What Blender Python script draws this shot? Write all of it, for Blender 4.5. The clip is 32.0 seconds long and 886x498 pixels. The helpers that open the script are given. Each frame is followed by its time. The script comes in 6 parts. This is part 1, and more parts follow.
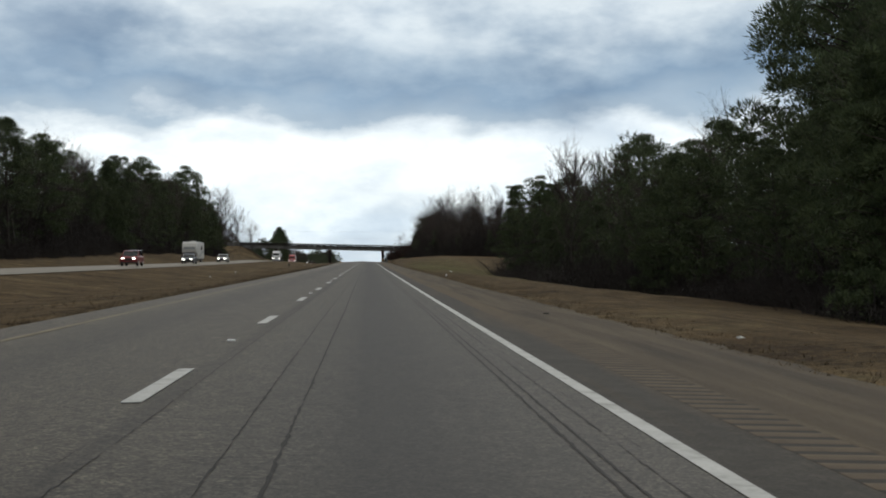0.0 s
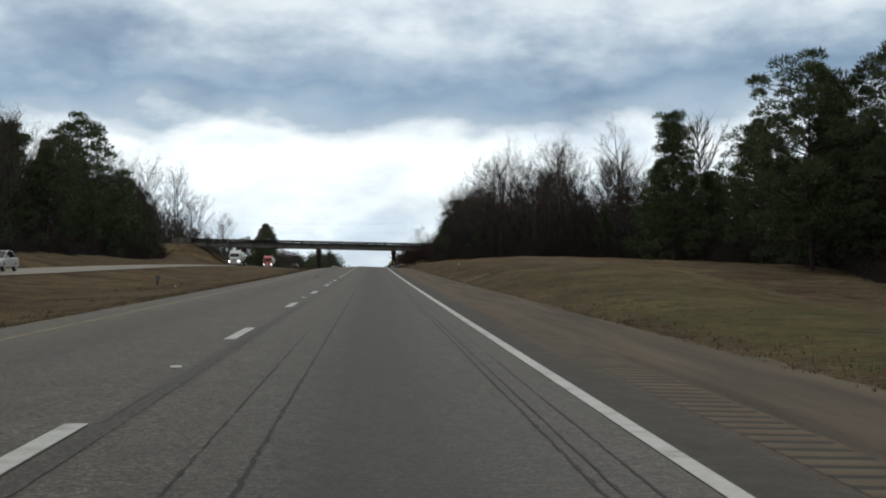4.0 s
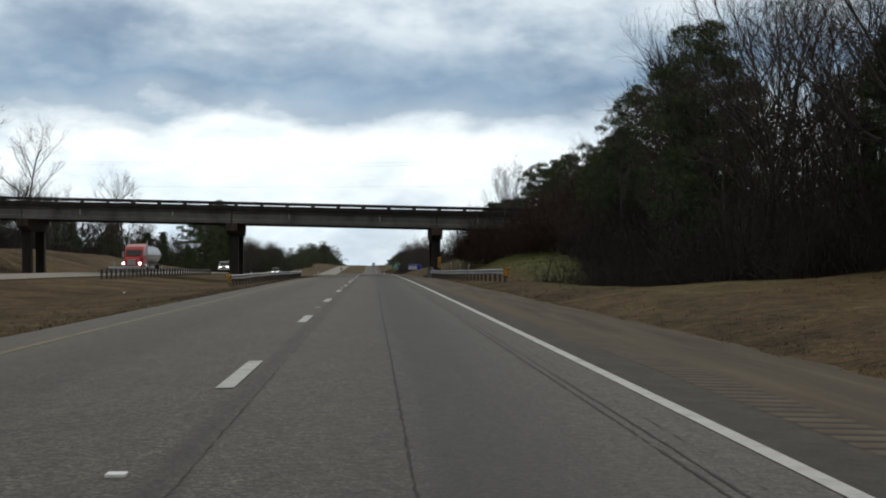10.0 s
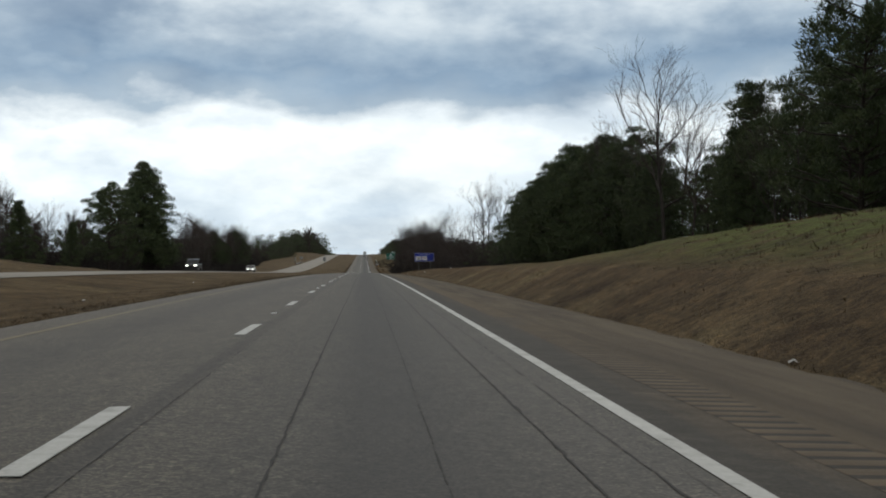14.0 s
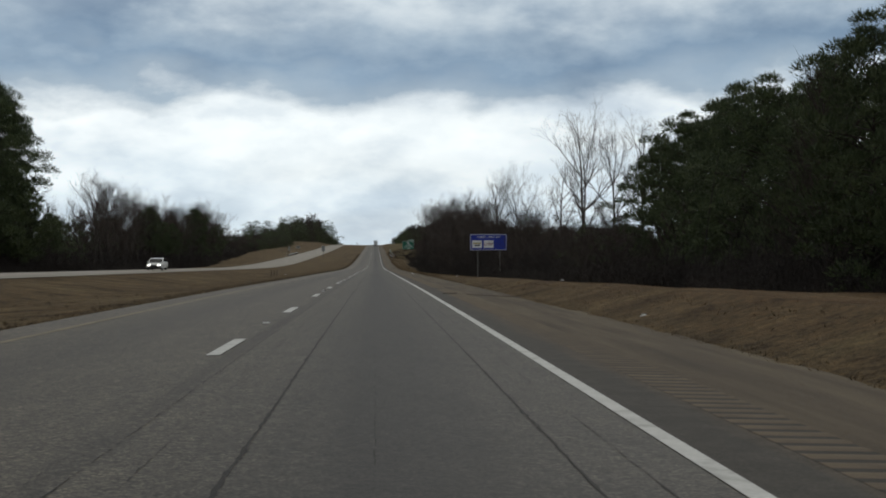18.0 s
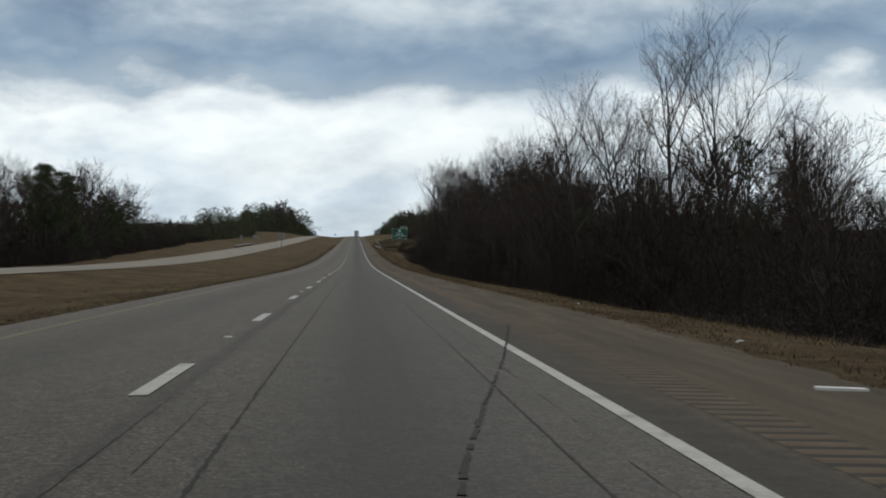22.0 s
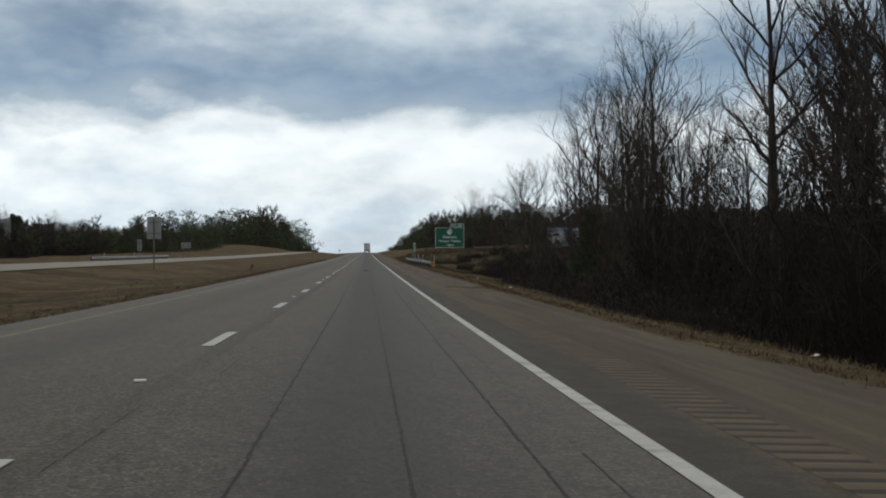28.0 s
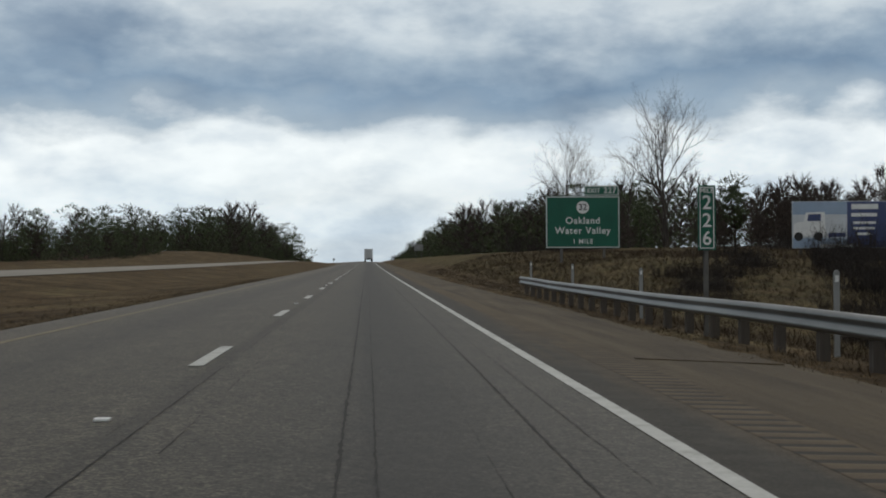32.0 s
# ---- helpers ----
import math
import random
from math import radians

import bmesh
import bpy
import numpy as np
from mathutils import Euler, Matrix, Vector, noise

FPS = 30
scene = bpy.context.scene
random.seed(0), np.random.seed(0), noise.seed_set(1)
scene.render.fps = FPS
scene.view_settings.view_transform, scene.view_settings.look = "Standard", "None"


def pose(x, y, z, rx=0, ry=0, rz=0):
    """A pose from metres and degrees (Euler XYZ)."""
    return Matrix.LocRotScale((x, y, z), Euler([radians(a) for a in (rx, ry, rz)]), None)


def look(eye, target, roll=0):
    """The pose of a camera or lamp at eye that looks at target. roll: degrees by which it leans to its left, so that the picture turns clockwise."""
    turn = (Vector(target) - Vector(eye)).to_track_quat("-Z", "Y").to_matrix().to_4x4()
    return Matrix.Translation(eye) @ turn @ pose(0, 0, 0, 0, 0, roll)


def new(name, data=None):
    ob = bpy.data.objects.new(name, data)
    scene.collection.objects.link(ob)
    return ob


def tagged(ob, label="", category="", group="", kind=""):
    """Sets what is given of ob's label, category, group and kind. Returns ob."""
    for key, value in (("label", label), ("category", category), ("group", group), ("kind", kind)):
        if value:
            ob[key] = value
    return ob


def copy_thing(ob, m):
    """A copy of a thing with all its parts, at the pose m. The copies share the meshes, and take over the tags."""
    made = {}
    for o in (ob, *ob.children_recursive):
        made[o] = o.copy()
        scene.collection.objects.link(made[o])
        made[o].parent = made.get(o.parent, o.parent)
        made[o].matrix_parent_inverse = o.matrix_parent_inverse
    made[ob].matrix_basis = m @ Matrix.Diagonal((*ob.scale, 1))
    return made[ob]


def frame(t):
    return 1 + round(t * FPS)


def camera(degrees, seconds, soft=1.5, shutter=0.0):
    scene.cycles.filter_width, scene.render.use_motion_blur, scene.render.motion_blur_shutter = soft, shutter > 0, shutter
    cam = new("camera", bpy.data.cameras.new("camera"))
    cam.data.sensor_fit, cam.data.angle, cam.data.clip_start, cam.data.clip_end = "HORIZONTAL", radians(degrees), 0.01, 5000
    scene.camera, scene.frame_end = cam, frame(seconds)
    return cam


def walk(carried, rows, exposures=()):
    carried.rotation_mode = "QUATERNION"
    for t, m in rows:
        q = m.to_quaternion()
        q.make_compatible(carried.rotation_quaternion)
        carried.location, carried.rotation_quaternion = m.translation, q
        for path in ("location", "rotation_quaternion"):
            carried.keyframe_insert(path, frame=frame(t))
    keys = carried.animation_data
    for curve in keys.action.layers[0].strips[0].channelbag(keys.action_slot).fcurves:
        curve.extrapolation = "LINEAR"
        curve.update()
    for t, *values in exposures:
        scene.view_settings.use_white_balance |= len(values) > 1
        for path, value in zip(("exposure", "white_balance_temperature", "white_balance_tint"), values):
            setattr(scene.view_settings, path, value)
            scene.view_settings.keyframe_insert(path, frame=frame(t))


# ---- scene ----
# ---------------------------------------------------------------- camera
cam = camera(35.98, 32.0, soft=1.9)
ROLL = -0.3
# seconds, across, along, up, turned right and tilted up in degrees
ROWS = [
    (0.0, 1.720, -10.035, 0.981, 3.169, 0.736),
    (1.0, 1.786, 27.691, 1.184, 3.230, 0.744),
    (2.0, 1.866, 65.321, 1.416, 3.245, 0.915),
    (3.0, 1.877, 102.983, 1.664, 2.971, 0.856),
    (6.0, 1.603, 216.115, 2.486, 2.959, 0.899),
    (7.0, 1.392, 253.815, 2.836, 2.859, 1.004),
    (8.0, 1.352, 291.484, 3.189, 3.308, 0.889),
    (9.0, 1.348, 329.087, 3.427, 3.044, 0.727),
    (10.0, 1.227, 366.601, 3.549, 2.952, 0.573),
    (11.0, 1.148, 404.359, 3.593, 3.299, 0.480),
    (12.0, 1.303, 442.294, 3.574, 3.548, 0.344),
    (13.0, 1.582, 480.005, 3.499, 3.563, 0.271),
    (14.0, 1.706, 517.666, 3.363, 3.308, 0.114),
    (17.0, 1.868, 630.329, 2.490, 3.125, -0.127),
    (18.0, 1.764, 667.869, 2.069, 2.845, -0.266),
    (19.0, 1.554, 705.461, 1.597, 2.869, -0.241),
    (20.0, 1.419, 743.169, 1.053, 3.143, -0.567),
    (21.0, 1.438, 780.901, 0.463, 3.441, -0.479),
    (22.0, 1.651, 818.614, -0.123, 3.661, -0.513),
    (23.0, 1.848, 856.294, -0.705, 3.478, -0.447),
    (24.0, 1.975, 893.864, -1.286, 3.238, -0.427),
    (25.0, 1.912, 931.538, -1.848, 3.153, -0.353),
    (28.0, 1.888, 1044.426, -2.744, 3.208, 0.394),
    (29.0, 1.844, 1081.960, -2.710, 3.074, 0.495),
    (30.0, 1.713, 1119.381, -2.563, 3.022, 0.780),
    (31.0, 1.651, 1155.970, -2.381, 3.262, 0.732),
    (32.0, 1.700, 1193.397, -2.194, 3.182, 0.796),
]


def eye_pose(x, y, z, yaw, pitch):
    a, p = radians(yaw), radians(pitch)
    way = Vector((math.sin(a) * math.cos(p), math.cos(a) * math.cos(p), math.sin(p)))
    return look((x, y, z), Vector((x, y, z)) + way * 20, ROLL)


walk(cam, [(t, eye_pose(x, y, z, a, p)) for t, x, y, z, a, p in ROWS],
     [(0.0, 0.03), (9.0, 0.03), (14.0, -0.02), (18.0, -0.17), (25.0, -0.2), (30.0, -0.17), (32.0, -0.25)])

# ---------------------------------------------------------------- light
SUN_ELEV, SUN_TURN = radians(38), radians(-25)
world = bpy.data.worlds.new("sky")
scene.world = world
world.use_nodes = True


class Nodes:
    """Short hand for building node trees."""

    def __init__(self, tree):
        self.t = tree
        tree.nodes.clear()

    def n(self, kind, sets=(), **ins):
        nd = self.t.nodes.new(kind)
        for k, v in dict(sets).items():
            setattr_ok(nd, k, v)
        for k, v in ins.items():
            key = k.replace("_", " ")
            sock = nd.inputs[int(k[1:])] if k[0] == "i" and k[1:].isdigit() else nd.inputs[key]
            if isinstance(v, bpy.types.NodeSocket):
                self.t.links.new(v, sock)
            else:
                sock.default_value = v
        return nd

    def math(self, op, a, b=0.0, c=0.0, clamp=False):
        return self.n("ShaderNodeMath", {"operation": op, "use_clamp": clamp}, i0=a, i1=b, i2=c).outputs[0]

    def ramp(self, fac, stops):
        nd = self.n("ShaderNodeValToRGB", i0=fac)
        el = nd.color_ramp.elements
        while len(el) < len(stops):
            el.new(0.5)
        for e, (p, c) in zip(el, stops):
            e.position = p
            e.color = (*c, 1) if len(c) == 3 else (c[0], c[0], c[0], 1)
        return nd.outputs[0]

    def mix(self, fac, a, b, blend="MIX"):
        nd = self.n("ShaderNodeMix", {"data_type": "RGBA", "blend_type": blend})
        for sock, v in ((nd.inputs[0], fac), (nd.inputs[6], a), (nd.inputs[7], b)):
            if isinstance(v, bpy.types.NodeSocket):
                self.t.links.new(v, sock)
            else:
                sock.default_value = (*v, 1) if isinstance(v, tuple) and len(v) == 3 else v
        return nd.outputs[2]

    def noise(self, vec, scale, detail=3.0, rough=0.5, distort=0.0):
        return self.n("ShaderNodeTexNoise", {}, Vector=vec, Scale=scale, Detail=detail, Roughness=rough, Distortion=distort).outputs[0]


def setattr_ok(nd, k, v):
    if k == "operation":
        nd.operation = v
    elif k == "use_clamp":
        nd.use_clamp = v
    elif k == "data_type":
        nd.data_type = v
    elif k == "blend_type":
        nd.blend_type = v
    elif k == "sky_type":
        nd.sky_type = v
    elif k == "sun_disc":
        nd.sun_disc = v
    elif k == "sun_elevation":
        nd.sun_elevation = v
    elif k == "sun_rotation":
        nd.sun_rotation = v


def build_sky():
    k = Nodes(world.node_tree)
    sky = k.n("ShaderNodeTexSky", {"sky_type": "NISHITA", "sun_disc": False, "sun_elevation": SUN_ELEV, "sun_rotation": SUN_TURN})
    blue = k.n("ShaderNodeMix", {"data_type": "RGBA", "blend_type": "MULTIPLY"})
    blue.inputs[0].default_value = 1
    k.t.links.new(sky.outputs[0], blue.inputs[6])
    blue.inputs[7].default_value = (0.1, 0.1, 0.1, 1)
    way = k.n("ShaderNodeTexCoord").outputs["Generated"]
    sep = k.n("ShaderNodeSeparateXYZ", i0=way)
    x, y, z = sep.outputs
    up = k.math("MAXIMUM", z, 0.0)
    den = k.math("ADD", up, 0.10)
    flat = k.n("ShaderNodeCombineXYZ", i0=k.math("DIVIDE", x, den), i1=k.math("DIVIDE", y, den), i2=0.0).outputs[0]
    big = k.noise(k.n("ShaderNodeVectorMath", {"operation": "ADD"}, i0=flat, i1=(3.1, 7.7, 0.0)).outputs[0], 0.45, 6, 0.55, 0.5)
    side = k.math("DIVIDE", x, k.math("ADD", k.math("ABSOLUTE", y), 0.3))
    at = k.n("ShaderNodeCombineXYZ", i0=k.math("MULTIPLY", side, 6.0), i1=k.math("MULTIPLY", z, 9.5), i2=k.math("MULTIPLY", y, 0.8)).outputs[0]
    mass = k.noise(at, 1.05, 3, 0.45, 0.0)
    puff = k.noise(at, 2.9, 6, 0.55, 0.0)
    lumps = k.n("ShaderNodeTexVoronoi", {}, Vector=k.mix(0.13, at, k.n("ShaderNodeTexNoise", {}, Vector=at, Scale=3.0, Detail=3.0).outputs[1], "ADD"), Scale=3.1).outputs["Distance"]
    small = k.noise(at, 9.0, 5, 0.6, 0.0)
    # the lower edge of the grey deck hangs in rounded rags
    elev = k.math("ADD", up, k.math("MULTIPLY", k.math("SUBTRACT", mass, 0.5), 0.065))
    elev = k.math("ADD", elev, k.math("MULTIPLY", k.math("SUBTRACT", puff, 0.5), 0.060))
    elev = k.math("ADD", elev, k.math("MULTIPLY", k.math("SUBTRACT", lumps, 0.45), 0.026))
    elev = k.math("ADD", elev, k.math("MULTIPLY", k.math("SUBTRACT", small, 0.5), 0.014))
    elev = k.math("ADD", elev, k.math("MULTIPLY", x, 0.012))
    tone = k.ramp(elev, [(0.0, (0.74, 0.86, 0.94)), (0.03, (0.87, 0.98, 1.04)), (0.06, (0.98, 1.06, 1.09)), (0.097, (1.0, 1.07, 1.09)),
                         (0.106, (0.73, 0.81, 0.86)), (0.117, (0.40, 0.505, 0.605)), (0.140, (0.262, 0.375, 0.505)), (0.165, (0.38, 0.485, 0.59)), (0.195, (0.70, 0.78, 0.83)), (0.32, (0.60, 0.61, 0.60)), (0.7, (0.565, 0.55, 0.51))])
    shade = k.ramp(k.noise(at, 1.9, 6, 0.55, 0.0), [(0.34, (0.76, 0.80, 0.85)), (0.48, (0.98, 0.985, 0.99)), (0.7, (1.10, 1.09, 1.08))])
    soft = k.ramp(puff, [(0.36, (0.88, 0.90, 0.93)), (0.62, (1.10, 1.09, 1.08))])
    cloud = k.mix(1.0, k.mix(1.0, tone, shade, "MULTIPLY"), soft, "MULTIPLY")
    thick = k.ramp(big, [(0.2, (0.86, 0.86, 0.86)), (0.5, (0.97, 0.97, 0.97))])
    full = k.mix(thick, blue.outputs[2], cloud)
    bg = k.n("ShaderNodeBackground", i0=full, i1=1.0)
    out = k.n("ShaderNodeOutputWorld", i0=bg.outputs[0])


build_sky()
sun = new("sun", bpy.data.lights.new("sun", "SUN"))
sun.data.energy, sun.data.angle, sun.data.color = 0.7, radians(25), (1.0, 0.96, 0.9)
sun.matrix_world = look((0, 0, 100), (60 * math.sin(-SUN_TURN) * -1, -60 * math.cos(SUN_TURN), 100 - 60 * math.tan(SUN_ELEV)))

# ---------------------------------------------------------------- materials


def material(name, stops, scale=4.0, fine=60.0, rough=0.85, bump=0.3, metal=0.0, stretch=(1, 1, 1), per_object=0.0, coat=0.0, tint=0.35, depth=0.01):
    """Colours from a wide noise, broken up by a fine one that also gives relief."""
    m = bpy.data.materials.new(name)
    m.use_nodes = True
    k = Nodes(m.node_tree)
    at = k.n("ShaderNodeTexCoord").outputs["Object"]
    vec = k.n("ShaderNodeMapping", {}, Vector=at, Scale=stretch).outputs[0]
    wide = k.noise(vec, scale, 4, 0.6)
    grain = k.noise(at, fine, 3, 0.6)
    col = k.ramp(wide, stops)
    col = k.mix(tint, col, k.ramp(grain, [(0.25, (0.35, 0.35, 0.35)), (0.75, (1.0, 1.0, 1.0))]), "MULTIPLY")
    if per_object:
        info = k.n("ShaderNodeObjectInfo").outputs["Random"]
        col = k.mix(per_object, col, k.ramp(info, [(0.0, (0.55, 0.55, 0.55)), (1.0, (1.0, 1.0, 1.0))]), "MULTIPLY")
    bp = k.n("ShaderNodeBump", {}, Strength=bump, Distance=depth, Height=grain).outputs[0]
    sh = k.n("ShaderNodeBsdfPrincipled", {}, Base_Color=col, Roughness=rough, Metallic=metal, Normal=bp)
    if coat:
        sh.inputs["Coat Weight"].default_value = coat
    k.n("ShaderNodeOutputMaterial", i0=sh.outputs[0])
    return m


def asphalt(name, lane_from, lane_to, light=1.0):
    """Worn asphalt with polished wheel tracks and an oil-dark strip in the middle of the lane."""
    m = bpy.data.materials.new(name)
    m.use_nodes = True
    k = Nodes(m.node_tree)
    at = k.n("ShaderNodeTexCoord").outputs["Object"]
    x = k.n("ShaderNodeSeparateXYZ", i0=at).outputs[0]
    lengthy = k.n("ShaderNodeMapping", {}, Vector=at, Scale=(1.6, 0.03, 1)).outputs[0]
    drift = k.noise(lengthy, 1.0, 5, 0.6)
    patch = k.noise(at, 0.35, 4, 0.6)
    grain = k.noise(at, 42.0, 3, 0.75)
    speck = k.noise(at, 14.0, 4, 0.7)
    wx = k.math("ADD", x, k.math("MULTIPLY", k.math("SUBTRACT", drift, 0.5), 0.7))
    f = k.math("DIVIDE", k.math("SUBTRACT", wx, lane_from), lane_to - lane_from)
    a = 0.052 * light
    col = k.ramp(f, [(0.0, (a * 1.16, a * 1.08, a * 0.91)), (0.16, (a * 1.08, a * 1.01, a * 0.86)), (0.34, (a * 0.80, a * 0.76, a * 0.66)),
                     (0.46, (a * 0.32, a * 0.31, a * 0.28)), (0.58, (a * 0.33, a * 0.32, a * 0.29)), (0.74, (a * 0.66, a * 0.63, a * 0.55)), (0.9, (a * 0.80, a * 0.76, a * 0.66)), (1.0, (a * 0.74, a * 0.70, a * 0.61))])
    g = k.math("DIVIDE", k.math("ADD", wx, 4.9), 4.9)
    left = k.ramp(g, [(0.0, (a * 1.5, a * 1.38, a * 1.14)), (0.3, (a * 1.46, a * 1.35, a * 1.13)), (0.42, (a * 1.16, a * 1.08, a * 0.92)), (0.6, (a * 0.92, a * 0.87, a * 0.76)), (0.75, (a * 1.22, a * 1.14, a * 0.97)), (1.0, (a * 1.16, a * 1.08, a * 0.91))])
    col = k.mix(k.ramp(g, [(0.97, (1.0,)), (1.0, (0.0,))]), col, left)
    # the paving joint beside the lane line is dark and crumbled
    off = k.math("ABSOLUTE", k.math("SUBTRACT", k.math("ADD", x, k.math("MULTIPLY", k.math("SUBTRACT", speck, 0.5), 0.16)), 0.2))
    joint = k.math("MULTIPLY", k.ramp(off, [(0.03, (1.0,)), (0.15, (0.0,))]), k.ramp(drift, [(0.35, (0.3,)), (0.6, (0.85,))]))
    col = k.mix(joint, col, (a * 0.42, a * 0.38, a * 0.33))
    col = k.mix(0.35, col, k.ramp(patch, [(0.3, (0.6, 0.6, 0.6)), (0.7, (1.1, 1.1, 1.1))]), "MULTIPLY")
    col = k.mix(0.9, col, k.ramp(grain, [(0.36, (0.2, 0.2, 0.2)), (0.5, (0.92, 0.92, 0.92)), (0.64, (2.5, 2.42, 2.25))]), "MULTIPLY")
    col = k.mix(0.9, col, k.ramp(speck, [(0.32, (0.36, 0.36, 0.36)), (0.68, (1.7, 1.66, 1.58))]), "MULTIPLY")
    mottle = k.noise(k.n("ShaderNodeMapping", {}, Vector=at, Scale=(1.0, 0.35, 1)).outputs[0], 4.5, 5, 0.7)
    col = k.mix(0.45, col, k.ramp(mottle, [(0.3, (0.45, 0.45, 0.45)), (0.5, (1.0, 1.0, 1.0)), (0.7, (1.55, 1.5, 1.42))]), "MULTIPLY")
    bp = k.n("ShaderNodeBump", {}, Strength=0.4, Distance=0.005, Height=grain).outputs[0]
    sh = k.n("ShaderNodeBsdfPrincipled", {}, Base_Color=col, Roughness=0.72, Normal=bp)
    sh.inputs["Specular IOR Level"].default_value = 0.34
    k.n("ShaderNodeOutputMaterial", i0=sh.outputs[0])
    return m


def shoulder_asphalt():
    """Dull shoulder asphalt, more and more sanded towards its outer edge."""
    m = bpy.data.materials.new("sanded_shoulder_asphalt")
    m.use_nodes = True
    k = Nodes(m.node_tree)
    at = k.n("ShaderNodeTexCoord").outputs["Object"]
    x = k.n("ShaderNodeSeparateXYZ", i0=at).outputs[0]
    long = k.noise(k.n("ShaderNodeMapping", {}, Vector=at, Scale=(2.2, 0.09, 1)).outputs[0], 1.0, 5, 0.65)
    blot = k.noise(at, 3.2, 5, 0.7)
    grain = k.noise(at, 38.0, 3, 0.75)
    dark = k.ramp(blot, [(0.3, (0.028, 0.026, 0.0215)), (0.5, (0.040, 0.037, 0.031)), (0.7, (0.056, 0.0515, 0.043))])
    sand = k.ramp(blot, [(0.3, (0.056, 0.040, 0.022)), (0.7, (0.112, 0.083, 0.049))])
    u = k.math("ADD", k.math("MULTIPLY", k.math("SUBTRACT", x, 3.72), 0.62), k.math("MULTIPLY", k.math("SUBTRACT", long, 0.5), 1.5))
    col = k.mix(k.ramp(u, [(0.18, (0.0,)), (0.75, (0.9,))]), dark, sand)
    col = k.mix(0.7, col, k.ramp(grain, [(0.34, (0.45, 0.45, 0.45)), (0.5, (0.95, 0.95, 0.95)), (0.68, (1.6, 1.58, 1.5))]), "MULTIPLY")
    bp = k.n("ShaderNodeBump", {}, Strength=0.5, Distance=0.006, Height=grain).outputs[0]
    sh = k.n("ShaderNodeBsdfPrincipled", {}, Base_Color=col, Roughness=0.88, Normal=bp)
    sh.inputs["Specular IOR Level"].default_value = 0.28
    k.n("ShaderNodeOutputMaterial", i0=sh.outputs[0])
    return m


def grass_ground():
    """Dormant winter turf: straw and brown, with green patches and leaf litter towards the woods."""
    m = bpy.data.materials.new("winter_grass_ground")
    m.use_nodes = True
    k = Nodes(m.node_tree)
    at = k.n("ShaderNodeTexCoord").outputs["Object"]
    x = k.n("ShaderNodeSeparateXYZ", i0=at).outputs[0]
    green = k.n("ShaderNodeAttribute")
    green.attribute_name = "green"
    litter = k.n("ShaderNodeAttribute")
    litter.attribute_name = "litter"
    wide = k.noise(at, 0.16, 5, 0.6)
    mid = k.noise(at, 1.3, 6, 0.72)
    blade = k.noise(k.n("ShaderNodeMapping", {}, Vector=at, Scale=(1, 1, 0.3)).outputs[0], 22.0, 4, 0.7)
    col = k.ramp(wide, [(0.3, (0.054, 0.039, 0.023)), (0.5, (0.092, 0.071, 0.042)), (0.7, (0.134, 0.106, 0.066))])
    grn = k.ramp(mid, [(0.3, (0.052, 0.066, 0.018)), (0.7, (0.116, 0.142, 0.038))])
    gf = k.math("MULTIPLY", green.outputs["Fac"], k.ramp(mid, [(0.36, (0.0,)), (0.53, (1.0,))]))
    gf = k.math("ADD", gf, k.math("MULTIPLY", k.ramp(wide, [(0.56, (0.0,)), (0.7, (1.0,))]), 0.18))
    col = k.mix(0.8, col, k.ramp(k.noise(k.n("ShaderNodeMapping", {}, Vector=at, Scale=(1, 0.55, 1)).outputs[0], 0.75, 6, 0.72), [(0.33, (0.42, 0.38, 0.34)), (0.5, (1.0, 0.97, 0.93)), (0.68, (1.6, 1.5, 1.36))]), "MULTIPLY")
    col = k.mix(0.75, col, k.ramp(k.noise(at, 4.2, 5, 0.75), [(0.34, (0.35, 0.32, 0.30)), (0.5, (1.0, 0.98, 0.95)), (0.66, (1.7, 1.55, 1.35))]), "MULTIPLY")
    rust = k.n("ShaderNodeAttribute")
    rust.attribute_name = "rust"
    clump = k.noise(at, 2.6, 6, 0.75)
    col = k.mix(k.math("MULTIPLY", rust.outputs["Fac"], k.ramp(clump, [(0.40, (0.0,)), (0.58, (0.9,))])), col, k.ramp(mid, [(0.3, (0.088, 0.046, 0.021)), (0.7, (0.205, 0.118, 0.058))]))
    col = k.mix(gf, col, grn)
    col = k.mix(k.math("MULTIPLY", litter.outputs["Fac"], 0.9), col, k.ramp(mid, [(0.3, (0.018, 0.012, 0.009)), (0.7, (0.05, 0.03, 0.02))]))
    col = k.mix(0.75, col, k.ramp(blade, [(0.32, (0.3, 0.29, 0.28)), (0.5, (0.95, 0.95, 0.95)), (0.68, (1.75, 1.7, 1.55))]), "MULTIPLY")
    hgt = k.math("ADD", blade, mid)
    bp = k.n("ShaderNodeBump", {}, Strength=0.9, Distance=0.06, Height=hgt).outputs[0]
    sh = k.n("ShaderNodeBsdfPrincipled", {}, Base_Color=col, Roughness=1.0, Normal=bp)
    sh.inputs["Specular IOR Level"].default_value = 0.1
    k.n("ShaderNodeOutputMaterial", i0=sh.outputs[0])
    return m


